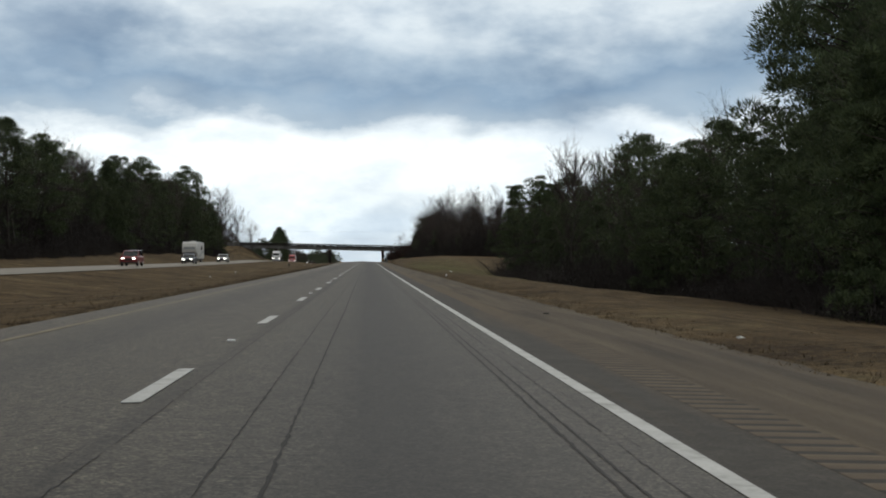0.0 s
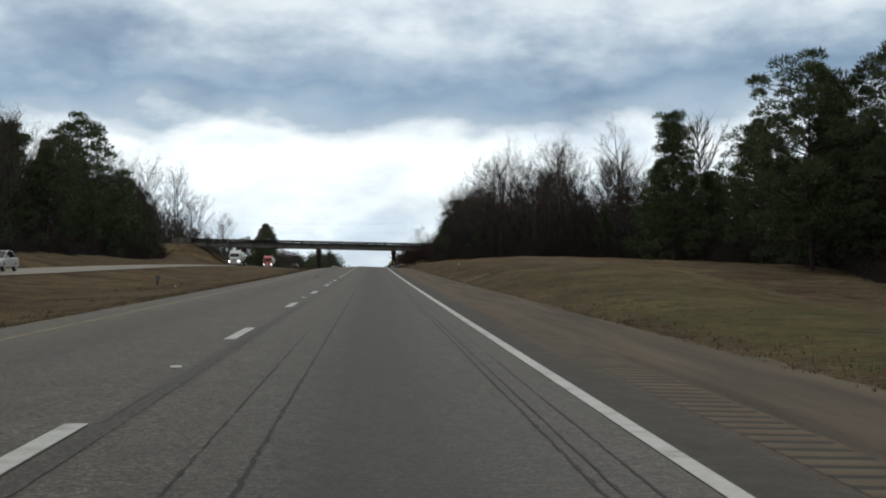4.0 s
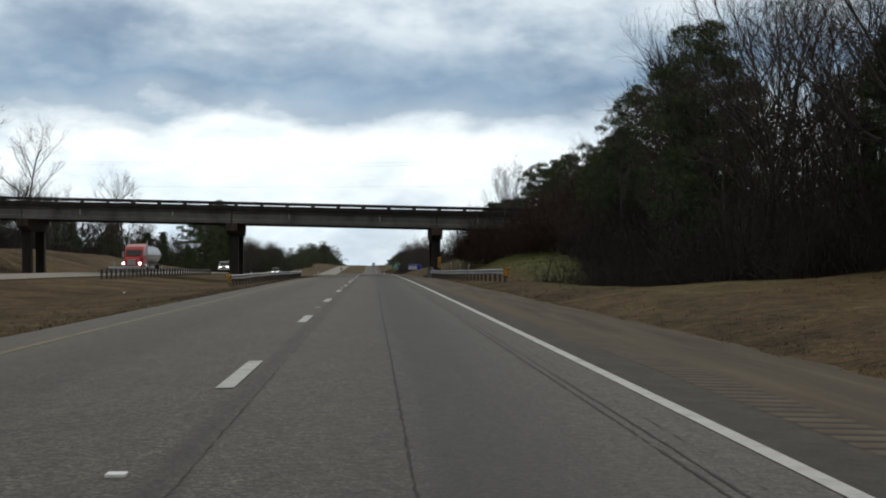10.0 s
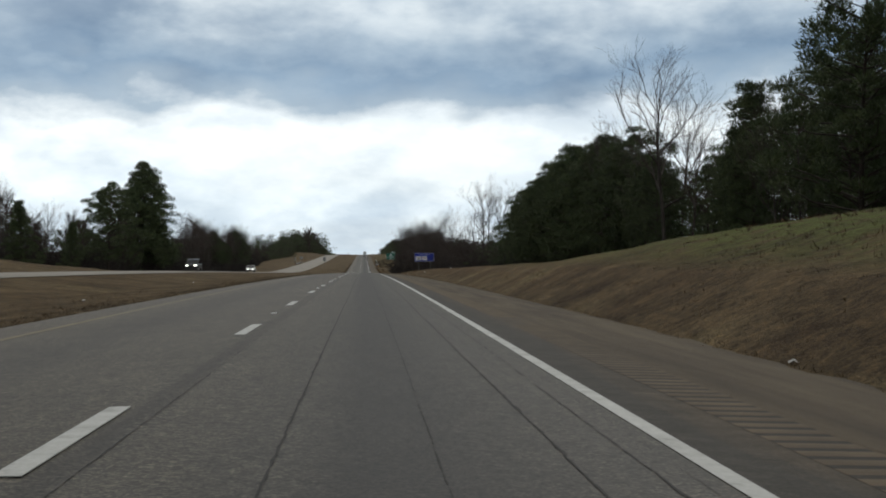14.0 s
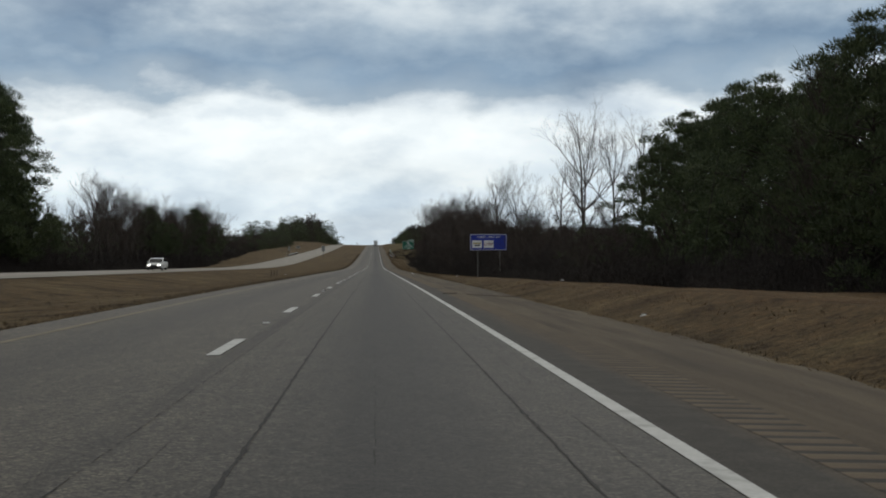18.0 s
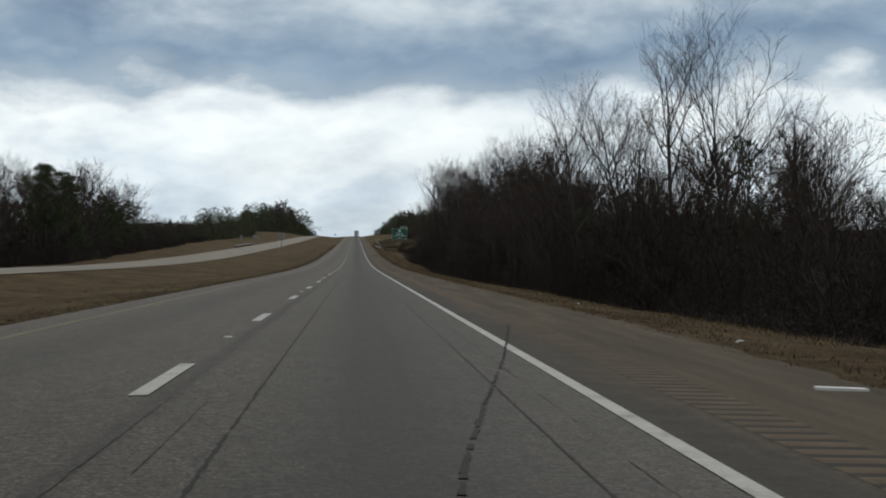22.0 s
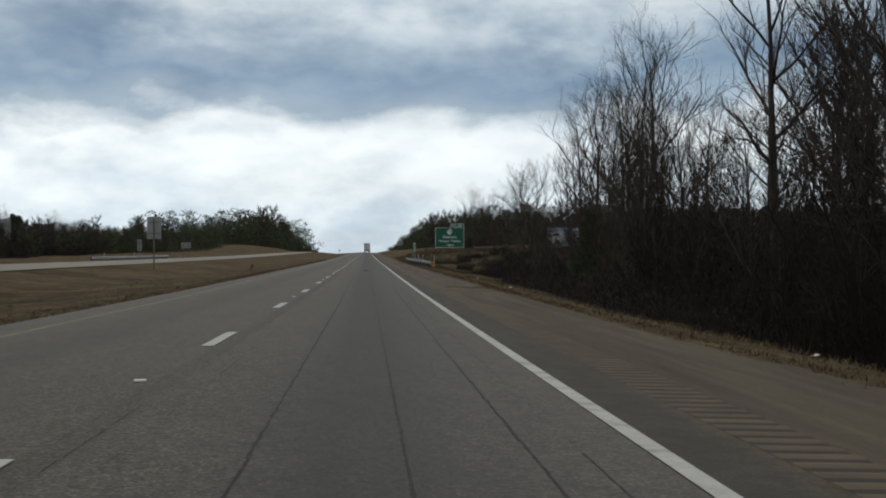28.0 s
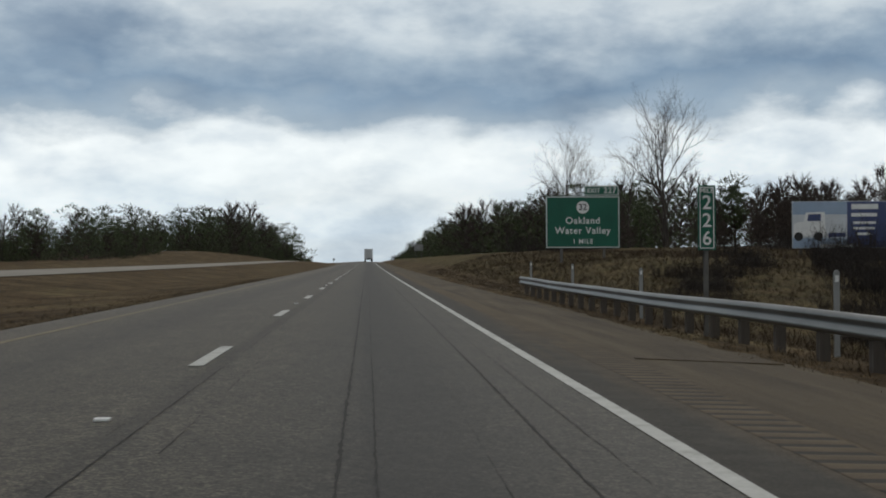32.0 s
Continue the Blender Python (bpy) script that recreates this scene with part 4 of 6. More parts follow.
def build_blue_sign():
    cx, y, z0 = 15.74, 836.0, 1.10
    e = thing("service_sign", pose(cx, y, z0), "blue roadside food service sign on two steel posts", "road sign")
    w, h = 4.54, 2.0
    sign_panel(e, -w / 2, w / 2, 0, h, M_BLUE, 0.045)
    letters("FOOD - EXIT 227", 0.33, M_SIGNWHITE, e, 0.05, -0.018, h - 0.38, 1.15)
    ink = [paint("dull_gold_print", (0.5, 0.42, 0.16)), paint("red_print", (0.45, 0.05, 0.06)), paint("grey_print", (0.35, 0.2, 0.25))]
    for k, x in enumerate((-1.42, 0.02)):
        p = part("logo_plate", one_box(x - 0.61, x + 0.61, -0.03, -0.016, 0.30, 1.22, bevel=0.005), M_SIGNWHITE, e, "white logo plate")
        if k == 0:
            part("logo_bar", one_box(x - 0.5, x + 0.5, -0.034, -0.031, 0.80, 0.95), ink[0], p)
            part("logo_bar", one_box(x - 0.28, x + 0.36, -0.034, -0.031, 0.52, 0.70), M_BLACK, p)
        else:
            bm = bmesh.new()
            for a in range(20):
                a0, a1 = a * 2 * math.pi / 20, (a + 1) * 2 * math.pi / 20
                q = [(x - 0.33 + r * math.cos(t), 0.77 + r * math.sin(t)) for r, t in ((0.15, a0), (0.2, a0), (0.2, a1), (0.15, a1))]
                prism(bm, q, -0.034, -0.031)
            part("logo_ring", bm, ink[1], p)
            part("logo_bar", one_box(x - 0.06, x + 0.5, -0.034, -0.031, 0.80, 0.90), ink[2], p)
            part("logo_bar", one_box(x - 0.06, x + 0.46, -0.034, -0.031, 0.62, 0.72), ink[2], p)
    xs = (-1.32, 1.42)
    sign_posts(e, xs, h - 0.15, y, [g1(cx + a, y) - z0 - 0.5 for a in xs], 0.13)


build_blue_sign()


def build_green_sign():
    cx, y, z0 = 16.75, 1288.0, -0.85
    e = thing("guide_sign", pose(cx, y, z0), "large green exit guide sign with white lettering on steel posts", "road sign")
    w, h = 5.2, 3.62
    sign_panel(e, -w / 2, w / 2, 0, h, M_GREEN, 0.05)
    sign_panel(e, 0.12, w / 2 - 0.04, h + 0.03, h + 0.74, M_GREEN, 0.045)
    letters("EXIT", 0.42, M_SIGNWHITE, e, 0.78, -0.018, h + 0.38, 1.1)
    letters("227", 0.56, M_SIGNWHITE, e, 1.92, -0.018, h + 0.38, 1.1)
    bm = bmesh.new()
    prism(bm, [(0.44 * math.cos(a * math.pi / 16), h - 0.78 + 0.44 * math.sin(a * math.pi / 16)) for a in range(32)], -0.022, -0.017)
    part("route_disc", bm, M_SIGNWHITE, e)
    letters("32", 0.62, M_BLACK, e, 0.0, -0.025, h - 0.78)
    letters("Oakland", 0.65, M_SIGNWHITE, e, 0.0, -0.018, h - 1.72, 1.12)
    letters("Water Valley", 0.65, M_SIGNWHITE, e, 0.0, -0.018, h - 2.42, 1.12)
    letters("1 MILE", 0.44, M_SIGNWHITE, e, 0.0, -0.018, 0.45, 1.2)
    xs = (-1.5, 1.5)
    sign_posts(e, xs, h - 0.2, y, [g1(cx + a, y) - z0 - 0.5 for a in xs], 0.16)


build_green_sign()


def build_mile_marker():
    e = thing("mile_marker", pose(7.97, 1218.3, -1.89), "tall narrow green mile marker on a steel post", "road sign")
    sign_panel(e, -0.165, 0.165, 0, 1.2, M_GREEN, 0.016)
    letters("MILE", 0.13, M_SIGNWHITE, e, 0.0, -0.018, 1.10)
    for s, z in (("2", 0.87), ("2", 0.54), ("6", 0.21)):
        letters(s, 0.36, M_SIGNWHITE, e, 0.0, -0.018, z)
    sign_posts(e, (0.0,), 1.1, 0, (g1(7.97, 1218.3) + 1.89 - 0.5,), 0.07)


build_mile_marker()


def build_billboard():
    e = thing("billboard", pose(36.2, 1302.5, -0.75, 0, 0, -6), "large blue and white roadside advertising board on timber posts", "billboard")
    w, h = 7.6, 3.8
    navy, sky, pale = paint("navy_print", (0.03, 0.05, 0.16), 0.5), paint("sky_blue_print", (0.30, 0.40, 0.55), 0.5), paint("pale_print", (0.62, 0.66, 0.70), 0.5)
    part("panel", one_box(0, w, -0.02, 0.05, 0, h, bevel=0.01), pale, e)
    part("print_panel", one_box(w * 0.58, w - 0.03, -0.026, -0.021, 0.03, h - 0.03), navy, e, "navy blue printed field")
    part("print_panel", one_box(0.03, w * 0.58 - 0.004, -0.026, -0.021, h * 0.72, h - 0.03), sky, e, "pale sky blue printed field")
    part("print_panel", one_box(0.03, w * 0.58 - 0.004, -0.026, -0.021, 0.03, h * 0.22), sky, e)
    t = part("lorry_picture", prism(bmesh.new(), [(0.1, 1.0), (0.1, 1.9), (0.35, 2.1), (0.9, 2.15), (1.1, 2.9), (2.6, 2.95), (2.7, 1.1), (2.2, 1.0)], -0.032, -0.027), M_SIGNWHITE, e, "white shape of a printed lorry")
    part("window_shape", prism(bmesh.new(), [(1.2, 2.2), (1.3, 2.75), (2.3, 2.78), (2.3, 2.2)], -0.037, -0.033), navy, t)
    for x in (0.5, 2.1):
        part("wheel_shape", prism(bmesh.new(), [(x + 0.36 * math.cos(a * math.pi / 8), 0.95 + 0.36 * math.sin(a * math.pi / 8)) for a in range(16)], -0.042, -0.038), M_BLACK, t)
    part("logo_shape", one_box(2.9, 4.3, -0.032, -0.027, 0.9, 1.25), navy, e)
    for z, a, b, hh in ((3.15, 4.75, 6.9, 0.42), (2.55, 4.75, 6.8, 0.28), (1.95, 4.9, 6.7, 0.2), (1.5, 4.9, 6.6, 0.2), (1.05, 5.1, 6.3, 0.2)):
        part("print_bar", one_box(a, b, -0.032, -0.027, z, z + hh), M_SIGNWHITE, e)
    part("print_bar", one_box(2.2, 5.4, -0.032, -0.027, 0.10, 0.3), M_SIGNWHITE, e)
    for x in (0.7, 2.7, 4.9, 6.9):
        part("post", one_box(x - 0.14, x + 0.14, 0.06, 0.34, g1(36 + x, 1302) + 0.75 - 0.6, h - 0.2, bevel=0.02), M_WOODPOST, e)


build_billboard()


def back_sign(x, y, z0, w, h, label, posts=2, turn=180):
    e = thing("road_sign", pose(x, y, z0, 0, 0, turn), label, "road sign")
    part("panel", one_box(-w / 2, w / 2, -0.015, 0.015, 0, h, bevel=0.01), M_ALU, e)
    for z in (h * 0.25, h * 0.75):
        part("stiffener", one_box(-w / 2 + 0.1, w / 2 - 0.1, 0.016, 0.06, z - 0.03, z + 0.03), M_POST, e)
    xs = [0.0] if posts == 1 else np.linspace(-w * 0.3, w * 0.3, posts)
    for a in xs:
        part("post", one_box(a - 0.05, a + 0.05, 0.062, 0.16, g1(x, y) - z0 - 0.4, h * 0.9), M_POST, e)


back_sign(-17.2, 1168.5, g1(-17, 1168) + 2.75, 1.25, 2.0, "bare grey back of a road sign in the median", 1)
back_sign(-36.5, 1278, g1(-36, 1278) + 1.6, 0.7, 1.9, "white narrow road sign seen from behind on a post", 1)
back_sign(-35.5, 1330, g1(-35.5, 1330) + 2.0, 1.9, 1.2, "grey back of a road sign on two posts", 2)
back_sign(-62.0, 1281, g1(-62, 1281) + 1.6, 6.6, 4.8, "large pale back of a roadside board on posts", 4)
back_sign(-13.2, 1805, g1(-13, 1805) + 1.5, 0.9, 0.9, "small far road sign in the median", 1)
back_sign(12.5, 1480, g1(12.5, 1480) + 1.8, 1.8, 1.3, "far dark back of a road sign on two posts", 2)

# ---------------------------------------------------------------- trees
class Wood:
    """Gathers tapered branches and leaves as triangles."""

    def __init__(self, seed):
        self.r = np.random.RandomState(seed)
        self.v, self.t, self.n = [], [], 0

    def add(self, v, t):
        self.v.append(np.asarray(v, np.float32))
        self.t.append(np.asarray(t, np.int32) + self.n)
        self.n += len(v)

    def limb(self, pts, radii, sides):
        pts = np.asarray(pts, float)
        k = len(pts)
        d = np.gradient(pts, axis=0)
        d /= np.linalg.norm(d, axis=1)[:, None] + 1e-9
        ref = np.array([1.0, 0.2, 0.1]) if abs(d[0, 0]) < 0.8 else np.array([0.1, 1.0, 0.2])
        a = np.cross(d, ref)
        a /= np.linalg.norm(a, axis=1)[:, None]
        b = np.cross(d, a)
        an = np.arange(sides) * 2 * np.pi / sides
        ring = pts[:, None] + np.asarray(radii)[:, None, None] * (a[:, None] * np.cos(an)[None, :, None] + b[:, None] * np.sin(an)[None, :, None])
        i = np.arange(k - 1)[:, None] * sides
        j = np.arange(sides)[None]
        q = (j + 1) % sides
        t = np.concatenate([np.stack([i + j, i + q, i + sides + q], -1).reshape(-1, 3), np.stack([i + j, i + sides + q, i + sides + j], -1).reshape(-1, 3)])
        self.add(ring.reshape(-1, 3), t)

    def data(self):
        return np.concatenate(self.v), np.concatenate(self.t)


def grow(r, p, d, length, segs, wobble, lift):
    pts = [np.array(p, float)]
    d = np.array(d, float)
    for _ in range(segs):
        d = d + r.normal(0, wobble, 3) + np.array([0, 0, lift])
        d /= np.linalg.norm(d)
        pts.append(pts[-1] + d * length / segs)
    return np.array(pts), d


def join_crown(limbs, sprays):
    """Limbs (slot 0) and twigs or needles (slot 1) of one crown."""
    (lv, lt), (cv, ct) = limbs.data(), sprays.data()
    return np.concatenate([lv, cv]), np.concatenate([lt, ct + len(lv)]), np.concatenate([np.zeros(len(lt), np.int32), np.ones(len(ct), np.int32)])


def bare_tree(seed, h, spread=0.28, start=0.35, limbs=15, dense=1.0, twig=1.0, lean=0.02):
    """A leafless hardwood: a trunk whose limbs fork four times into fine twigs."""
    w, lm, c = Wood(seed), Wood(seed + 50), Wood(seed + 100)
    r = w.r
    trunk, _ = grow(r, (0, 0, -0.4), (r.normal(0, lean), r.normal(0, lean), 1), h * 0.9, 10, 0.045, 0.05)
    tr = np.linspace(1, 0.1, 11) ** 0.85 * h * 0.0115
    tr[0] *= 1.35
    w.limb(trunk, tr, 7)

    def fork(p, d, length, thick, level):
        segs = (5, 4, 3, 1)[level]
        pts, _ = grow(r, p, d, length, segs, (0.10, 0.12, 0.15, 0.1)[level], (0.07, 0.06, 0.05, 0.03)[level])
        (lm if level == 0 else c).limb(pts, np.linspace(thick, max(thick * 0.3, 0.005 * twig), segs + 1), (5, 4, 3, 3)[level])
        if level == 3:
            return
        n = int((6, 4, 2)[level] * dense + 0.5)
        for k in range(n):
            g = 0.2 + 0.8 * (k + r.rand()) / n
            q = min(int(g * segs), segs - 1)
            along = pts[q + 1] - pts[q]
            at = pts[q] + along * (g * segs - q)
            along = along / np.linalg.norm(along)
            out = np.cross(along, r.normal(0, 1, 3))
            out /= np.linalg.norm(out) + 1e-9
            a = r.uniform(0.35, 0.85)
            dd = along * math.cos(a) + out * math.sin(a) + np.array([0, 0, 0.14])
            fork(at, dd / np.linalg.norm(dd), length * (0.66 - 0.3 * g) * r.uniform(0.7, 1.25) + (0.2, 0.25, 0.25)[level], max(thick * r.uniform(0.36, 0.5), 0.007 * twig), level + 1)

    for k in range(limbs):
        f = start + (0.97 - start) * (k + r.rand() * 0.8) / limbs
        g = (f - start) / (1 - start)
        i = min(int(f * 10), 9)
        p = trunk[i] + (trunk[i + 1] - trunk[i]) * (f * 10 - i)
        az = k * 2.4 + r.rand() * 1.2
        d = np.array([math.cos(az), math.sin(az), 0.5 + 1.3 * g + 0.3 * r.rand()])
        L = h * spread * 1.25 * math.sin(math.pi * (0.22 + 0.68 * g)) ** 0.7 * r.uniform(0.7, 1.2)
        fork(p, d / np.linalg.norm(d), L, h * 0.0115 * (1 - f) ** 0.8 * 0.55 + 0.022, 0)
    (tv, tt), (cv, ct, cs) = w.data(), join_crown(lm, c)
    k = h / cv[:, 2].max()
    return (tv * k, tt), (cv * k, ct, cs)


def needle_clump(c, p, size, count, needle, flat=0.72):
    """A rounded clump of needle sprays that point outwards and up."""
    r = c.r
    u = r.normal(0, 1, (count, 3))
    u /= np.linalg.norm(u, axis=1)[:, None]
    u[:, 2] = np.where(r.rand(count) < 0.65, np.abs(u[:, 2]), u[:, 2])
    at = np.asarray(p)[None] + u * size * (0.3 + 0.7 * r.rand(count) ** 0.5)[:, None] * np.array([1, 1, flat])
    n = u * 0.8 + np.array([0, 0, 0.45]) + r.normal(0, 0.35, (count, 3))
    n /= np.linalg.norm(n, axis=1)[:, None]
    side = np.cross(n, r.normal(0, 1, (count, 3)))
    side /= np.linalg.norm(side, axis=1)[:, None] + 1e-9
    L = needle * (0.6 + 0.7 * r.rand(count))[:, None]
    w = needle * 0.11
    v = np.stack([at - side * w, at + side * w, at + n * L], 1).reshape(-1, 3)
    c.add(v, np.arange(3 * count).reshape(-1, 3))


def pine_tree(seed, h, start=0.35, width=0.2, limbs=30, tuft=0.6, round_top=True, fill=1.0):
    """A pine: straight trunk, limbs that carry rounded clumps of needles, an uneven outline."""
    w, lm, c = Wood(seed), Wood(seed + 50), Wood(seed + 300)
    r = w.r
    trunk, _ = grow(r, (0, 0, -0.4), (r.normal(0, 0.015), r.normal(0, 0.015), 1), h * 0.95, 8, 0.02, 0.05)
    w.limb(trunk, np.linspace(1, 0.12, 9) * h * 0.0125, 7)
    n = limbs * 2
    lop = r.uniform(0, 6.28, 3)
    for k in range(n):
        g = (k + r.rand()) / n
        f = start + (0.98 - start) * g
        i = min(int(f * 8), 7)
        p = trunk[i] + (trunk[i + 1] - trunk[i]) * (f * 8 - i)
        az = k * 2.399 + r.rand()
        shape = math.sqrt(max(1 - ((g - 0.36) / 0.66) ** 2, 0.05)) if round_top else (1 - g) ** 0.75 + 0.08
        shape *= 1 + 0.22 * math.sin(az * 2 + lop[0] + g * 5) + 0.15 * math.sin(az + lop[1] - g * 9)
        R = h * width * shape
        rho = R * (0.3 + 0.7 * math.sqrt(r.rand())) * r.uniform(0.85, 1.12)
        cc = p + np.array([rho * math.cos(az), rho * math.sin(az), r.normal(0, 0.02 * h) + 0.12 * rho])
        root = p - np.array([0, 0, 0.22 * rho])
        mid = root * 0.45 + cc * 0.55 + r.normal(0, 0.05 * rho, 3)
        lm.limb([root, mid, cc], (0.02 + 0.012 * rho, 0.018 + 0.006 * rho, 0.012), 4)
        size = h * 0.056 * r.uniform(0.65, 1.4)
        needle_clump(c, cc, size, int(270 * fill * (0.6 + 0.4 * (size / (h * 0.056)) ** 2)), tuft * 0.58)
    for _ in range(3):
        needle_clump(c, trunk[-1] + r.normal(0, 0.03 * h, 3) * np.array([1, 1, 0.6]), h * 0.05, int(220 * fill), tuft * 0.58)
    return w.data(), join_crown(lm, c)


def thicket(seed, length=12.0, width=4.5, h=4.0, stems=200):
    """A tangle of leafless stems, briars and a few dead leaves."""
    c = Wood(seed)
    r = c.r
    for _ in range(stems):
        p = np.array([r.uniform(-width / 2, width / 2), r.uniform(-length / 2, length / 2), -0.5])
        hh = h * (0.25 + 0.85 * r.rand() ** 1.3) * (0.75 + 0.35 * math.sin(p[1] * 1.1 + seed) + 0.15 * math.sin(p[1] * 2.7))
        pts, d = grow(r, p, (r.normal(0, 0.25), r.normal(0, 0.25), 1), hh + 0.5, 4, 0.16, 0.05)
        c.limb(pts, np.linspace(0.035, 0.012, 5), 3)
        for _ in range(7):
            q = r.randint(1, 4)
            d2 = r.normal(0, 0.7, 3) + np.array([0, 0, 0.6])
            br, _ = grow(r, pts[q], d2 / np.linalg.norm(d2), 0.5 + 1.1 * r.rand(), 2, 0.25, 0.05)
            c.limb(br, (0.014, 0.011, 0.007), 3)
        m = 14
        lp = pts[r.randint(1, 5, m)] + r.normal(0, 0.45, (m, 3))
        u, v = r.normal(0, 0.03, (m, 3)), r.normal(0, 0.03, (m, 3))
        c.add(np.stack([lp - u, lp + v, lp + u], 1).reshape(-1, 3), np.arange(3 * m).reshape(-1, 3))
    return c.data()


def tall_brush(seed, length=10.0, width=5.0, h=7.5, stems=52):
    """Crowded young growth: thin upright stems with many fine rising twigs."""
    c = Wood(seed)
    r = c.r
    for _ in range(stems):
        p = np.array([r.uniform(-width / 2, width / 2), r.uniform(-length / 2, length / 2), -0.5])
        hh = h * r.uniform(0.45, 1.1) * (0.8 + 0.25 * math.sin(p[1] * 0.9 + seed))
        pts, d = grow(r, p, (r.normal(0, 0.12), r.normal(0, 0.12), 1), hh + 0.5, 6, 0.08, 0.05)
        c.limb(pts, np.linspace(0.05, 0.012, 7), 4)
        for b in range(18):
            g = 0.12 + 0.88 * r.rand()
            q = min(int(g * 6), 5)
            p2 = pts[q] + (pts[q + 1] - pts[q]) * (g * 6 - q)
            d2 = np.array([r.normal(0, 0.6), r.normal(0, 0.6), 0.75])
            L = (0.5 + 0.16 * hh * (1.1 - g)) * r.uniform(0.7, 1.5)
            br, _ = grow(r, p2, d2 / np.linalg.norm(d2), L, 3, 0.15, 0.1)
            c.limb(br, (0.016, 0.013, 0.01, 0.006), 3)
            for _ in range(4):
                d3 = d2 + r.normal(0, 0.6, 3)
                tw, _ = grow(r, br[r.randint(1, 4)], d3 / np.linalg.norm(d3), r.uniform(0.3, 0.8), 1, 0.2, 0.1)
                c.limb(tw, (0.009, 0.006), 3)
    return c.data()


BARE = [bare_tree(11, 19, 0.27, 0.34, 12), bare_tree(12, 21, 0.23, 0.42, 11), bare_tree(13, 17, 0.33, 0.28, 13, 1.1), bare_tree(14, 22, 0.19, 0.42, 11, 0.9), bare_tree(15, 15, 0.28, 0.26, 12, 0.95, 1.5),
        bare_tree(16, 18, 0.36, 0.30, 13, 1.2), bare_tree(17, 20, 0.17, 0.3, 13, 0.9), bare_tree(18, 12, 0.32, 0.14, 12, 0.85, 1.9)]
BARE_H = [19, 21, 17, 22, 15, 18, 20, 12]
PINE = [pine_tree(31, 18, 0.16, 0.29, 46, 0.66), pine_tree(32, 21, 0.36, 0.22, 42, 0.72), pine_tree(33, 15, 0.02, 0.27, 56, 0.56, False), pine_tree(34, 24, 0.08, 0.23, 62, 0.78), pine_tree(35, 11, 0.02, 0.30, 44, 0.5, False)]
PINE_H = [18, 21, 15, 24, 11]
THICK = [thicket(51), thicket(52, 12, 4.5, 3.2), thicket(53, 10, 4, 5.0), tall_brush(54), tall_brush(55, 9, 4.5, 9.0, 46)]


def tree_proto(kind, data, label):
    (tv, tt), (cv, ct, cs) = data
    e = thing(kind, pose(0, 0, -500), label, "tree")
    trunk, crown = (M_PINEBARK, M_NEEDLE) if kind == "pine_tree" else (M_BARK, M_TWIG)
    child("trunk", tri_mesh("trunk", tv, tt, trunk), e)
    child("crown", tri_mesh("crown", cv, ct, [trunk, crown], cs), e)
    return e


P_BARE = [tree_proto("bare_tree", d, s) for d, s in zip(BARE, ("tall leafless grey hardwood at the edge of the woods", "slender leafless hardwood with a high crown", "broad leafless hardwood with a twiggy crown",
                                                                "very tall thin leafless tree with upright limbs", "small leafless hardwood with dense twigs", "wide-spreading leafless oak with heavy limbs", "narrow upright leafless tree with fine twigs", "low bushy leafless tree full of twigs"))]
P_PINE = [tree_proto("pine_tree", d, s) for d, s in zip(PINE, ("dark green pine with a rounded crown", "tall pine with bare lower trunk", "bushy dark evergreen with branches to the ground", "very tall dense dark green pine", "small bushy young green pine"))]
P_THICK = []
for v, t in THICK:
    ob = new("thicket", tri_mesh("thicket", v, t, M_THICKET))
    ob.location = (0, 0, -500)
    P_THICK.append(tagged(ob, "brown tangle of leafless undergrowth along the woods", "undergrowth", kind="stuff"))

for src in P_THICK[:3]:
    ob = src.copy()
    ob.name = "russet_brush"
    ob.data = src.data.copy()
    ob.data.materials[0] = M_RUSSET
    scene.collection.objects.link(ob)
    P_THICK.append(tagged(ob, "russet brown leafless brush on the bridge bank", "undergrowth", kind="stuff"))


def plant(protos, heights, i, x, y, h, turn, group):
    s = h / heights[i]
    m = pose(x, y, g1(x, y) - 0.05, 0, 0, turn)
    src = protos[i]
    ob = copy_thing(src, m)
    ob.scale = (s, s, s)
    if group:
        ob["group"] = group
    return ob


R = np.random.RandomState(9)


def bare(x, y, h, i=None, turn=None):
    plant(P_BARE, BARE_H, R.randint(0, 7) if i is None else i, x, y, h * 1.08, R.rand() * 360 if turn is None else turn, "trees along the interstate")


def pine(x, y, h, i=None):
    plant(P_PINE, PINE_H, R.randint(0, 4) if i is None else i, x, y, h, R.rand() * 360, "trees along the interstate")


def sapling(x, y, h, i):
    ob = plant(P_BARE, BARE_H, i, x, y, h * 1.2, R.rand() * 360, "saplings at the wood's edge")
    ob.name = "sapling"
    tagged(ob, "young leafless sapling in the undergrowth at the wood's edge", "sapling")


def reach(x, y, top):
    """Height of a tree whose tip stands so far above the road's crown."""
    return top + float(prof(y)) - g1(x, y)


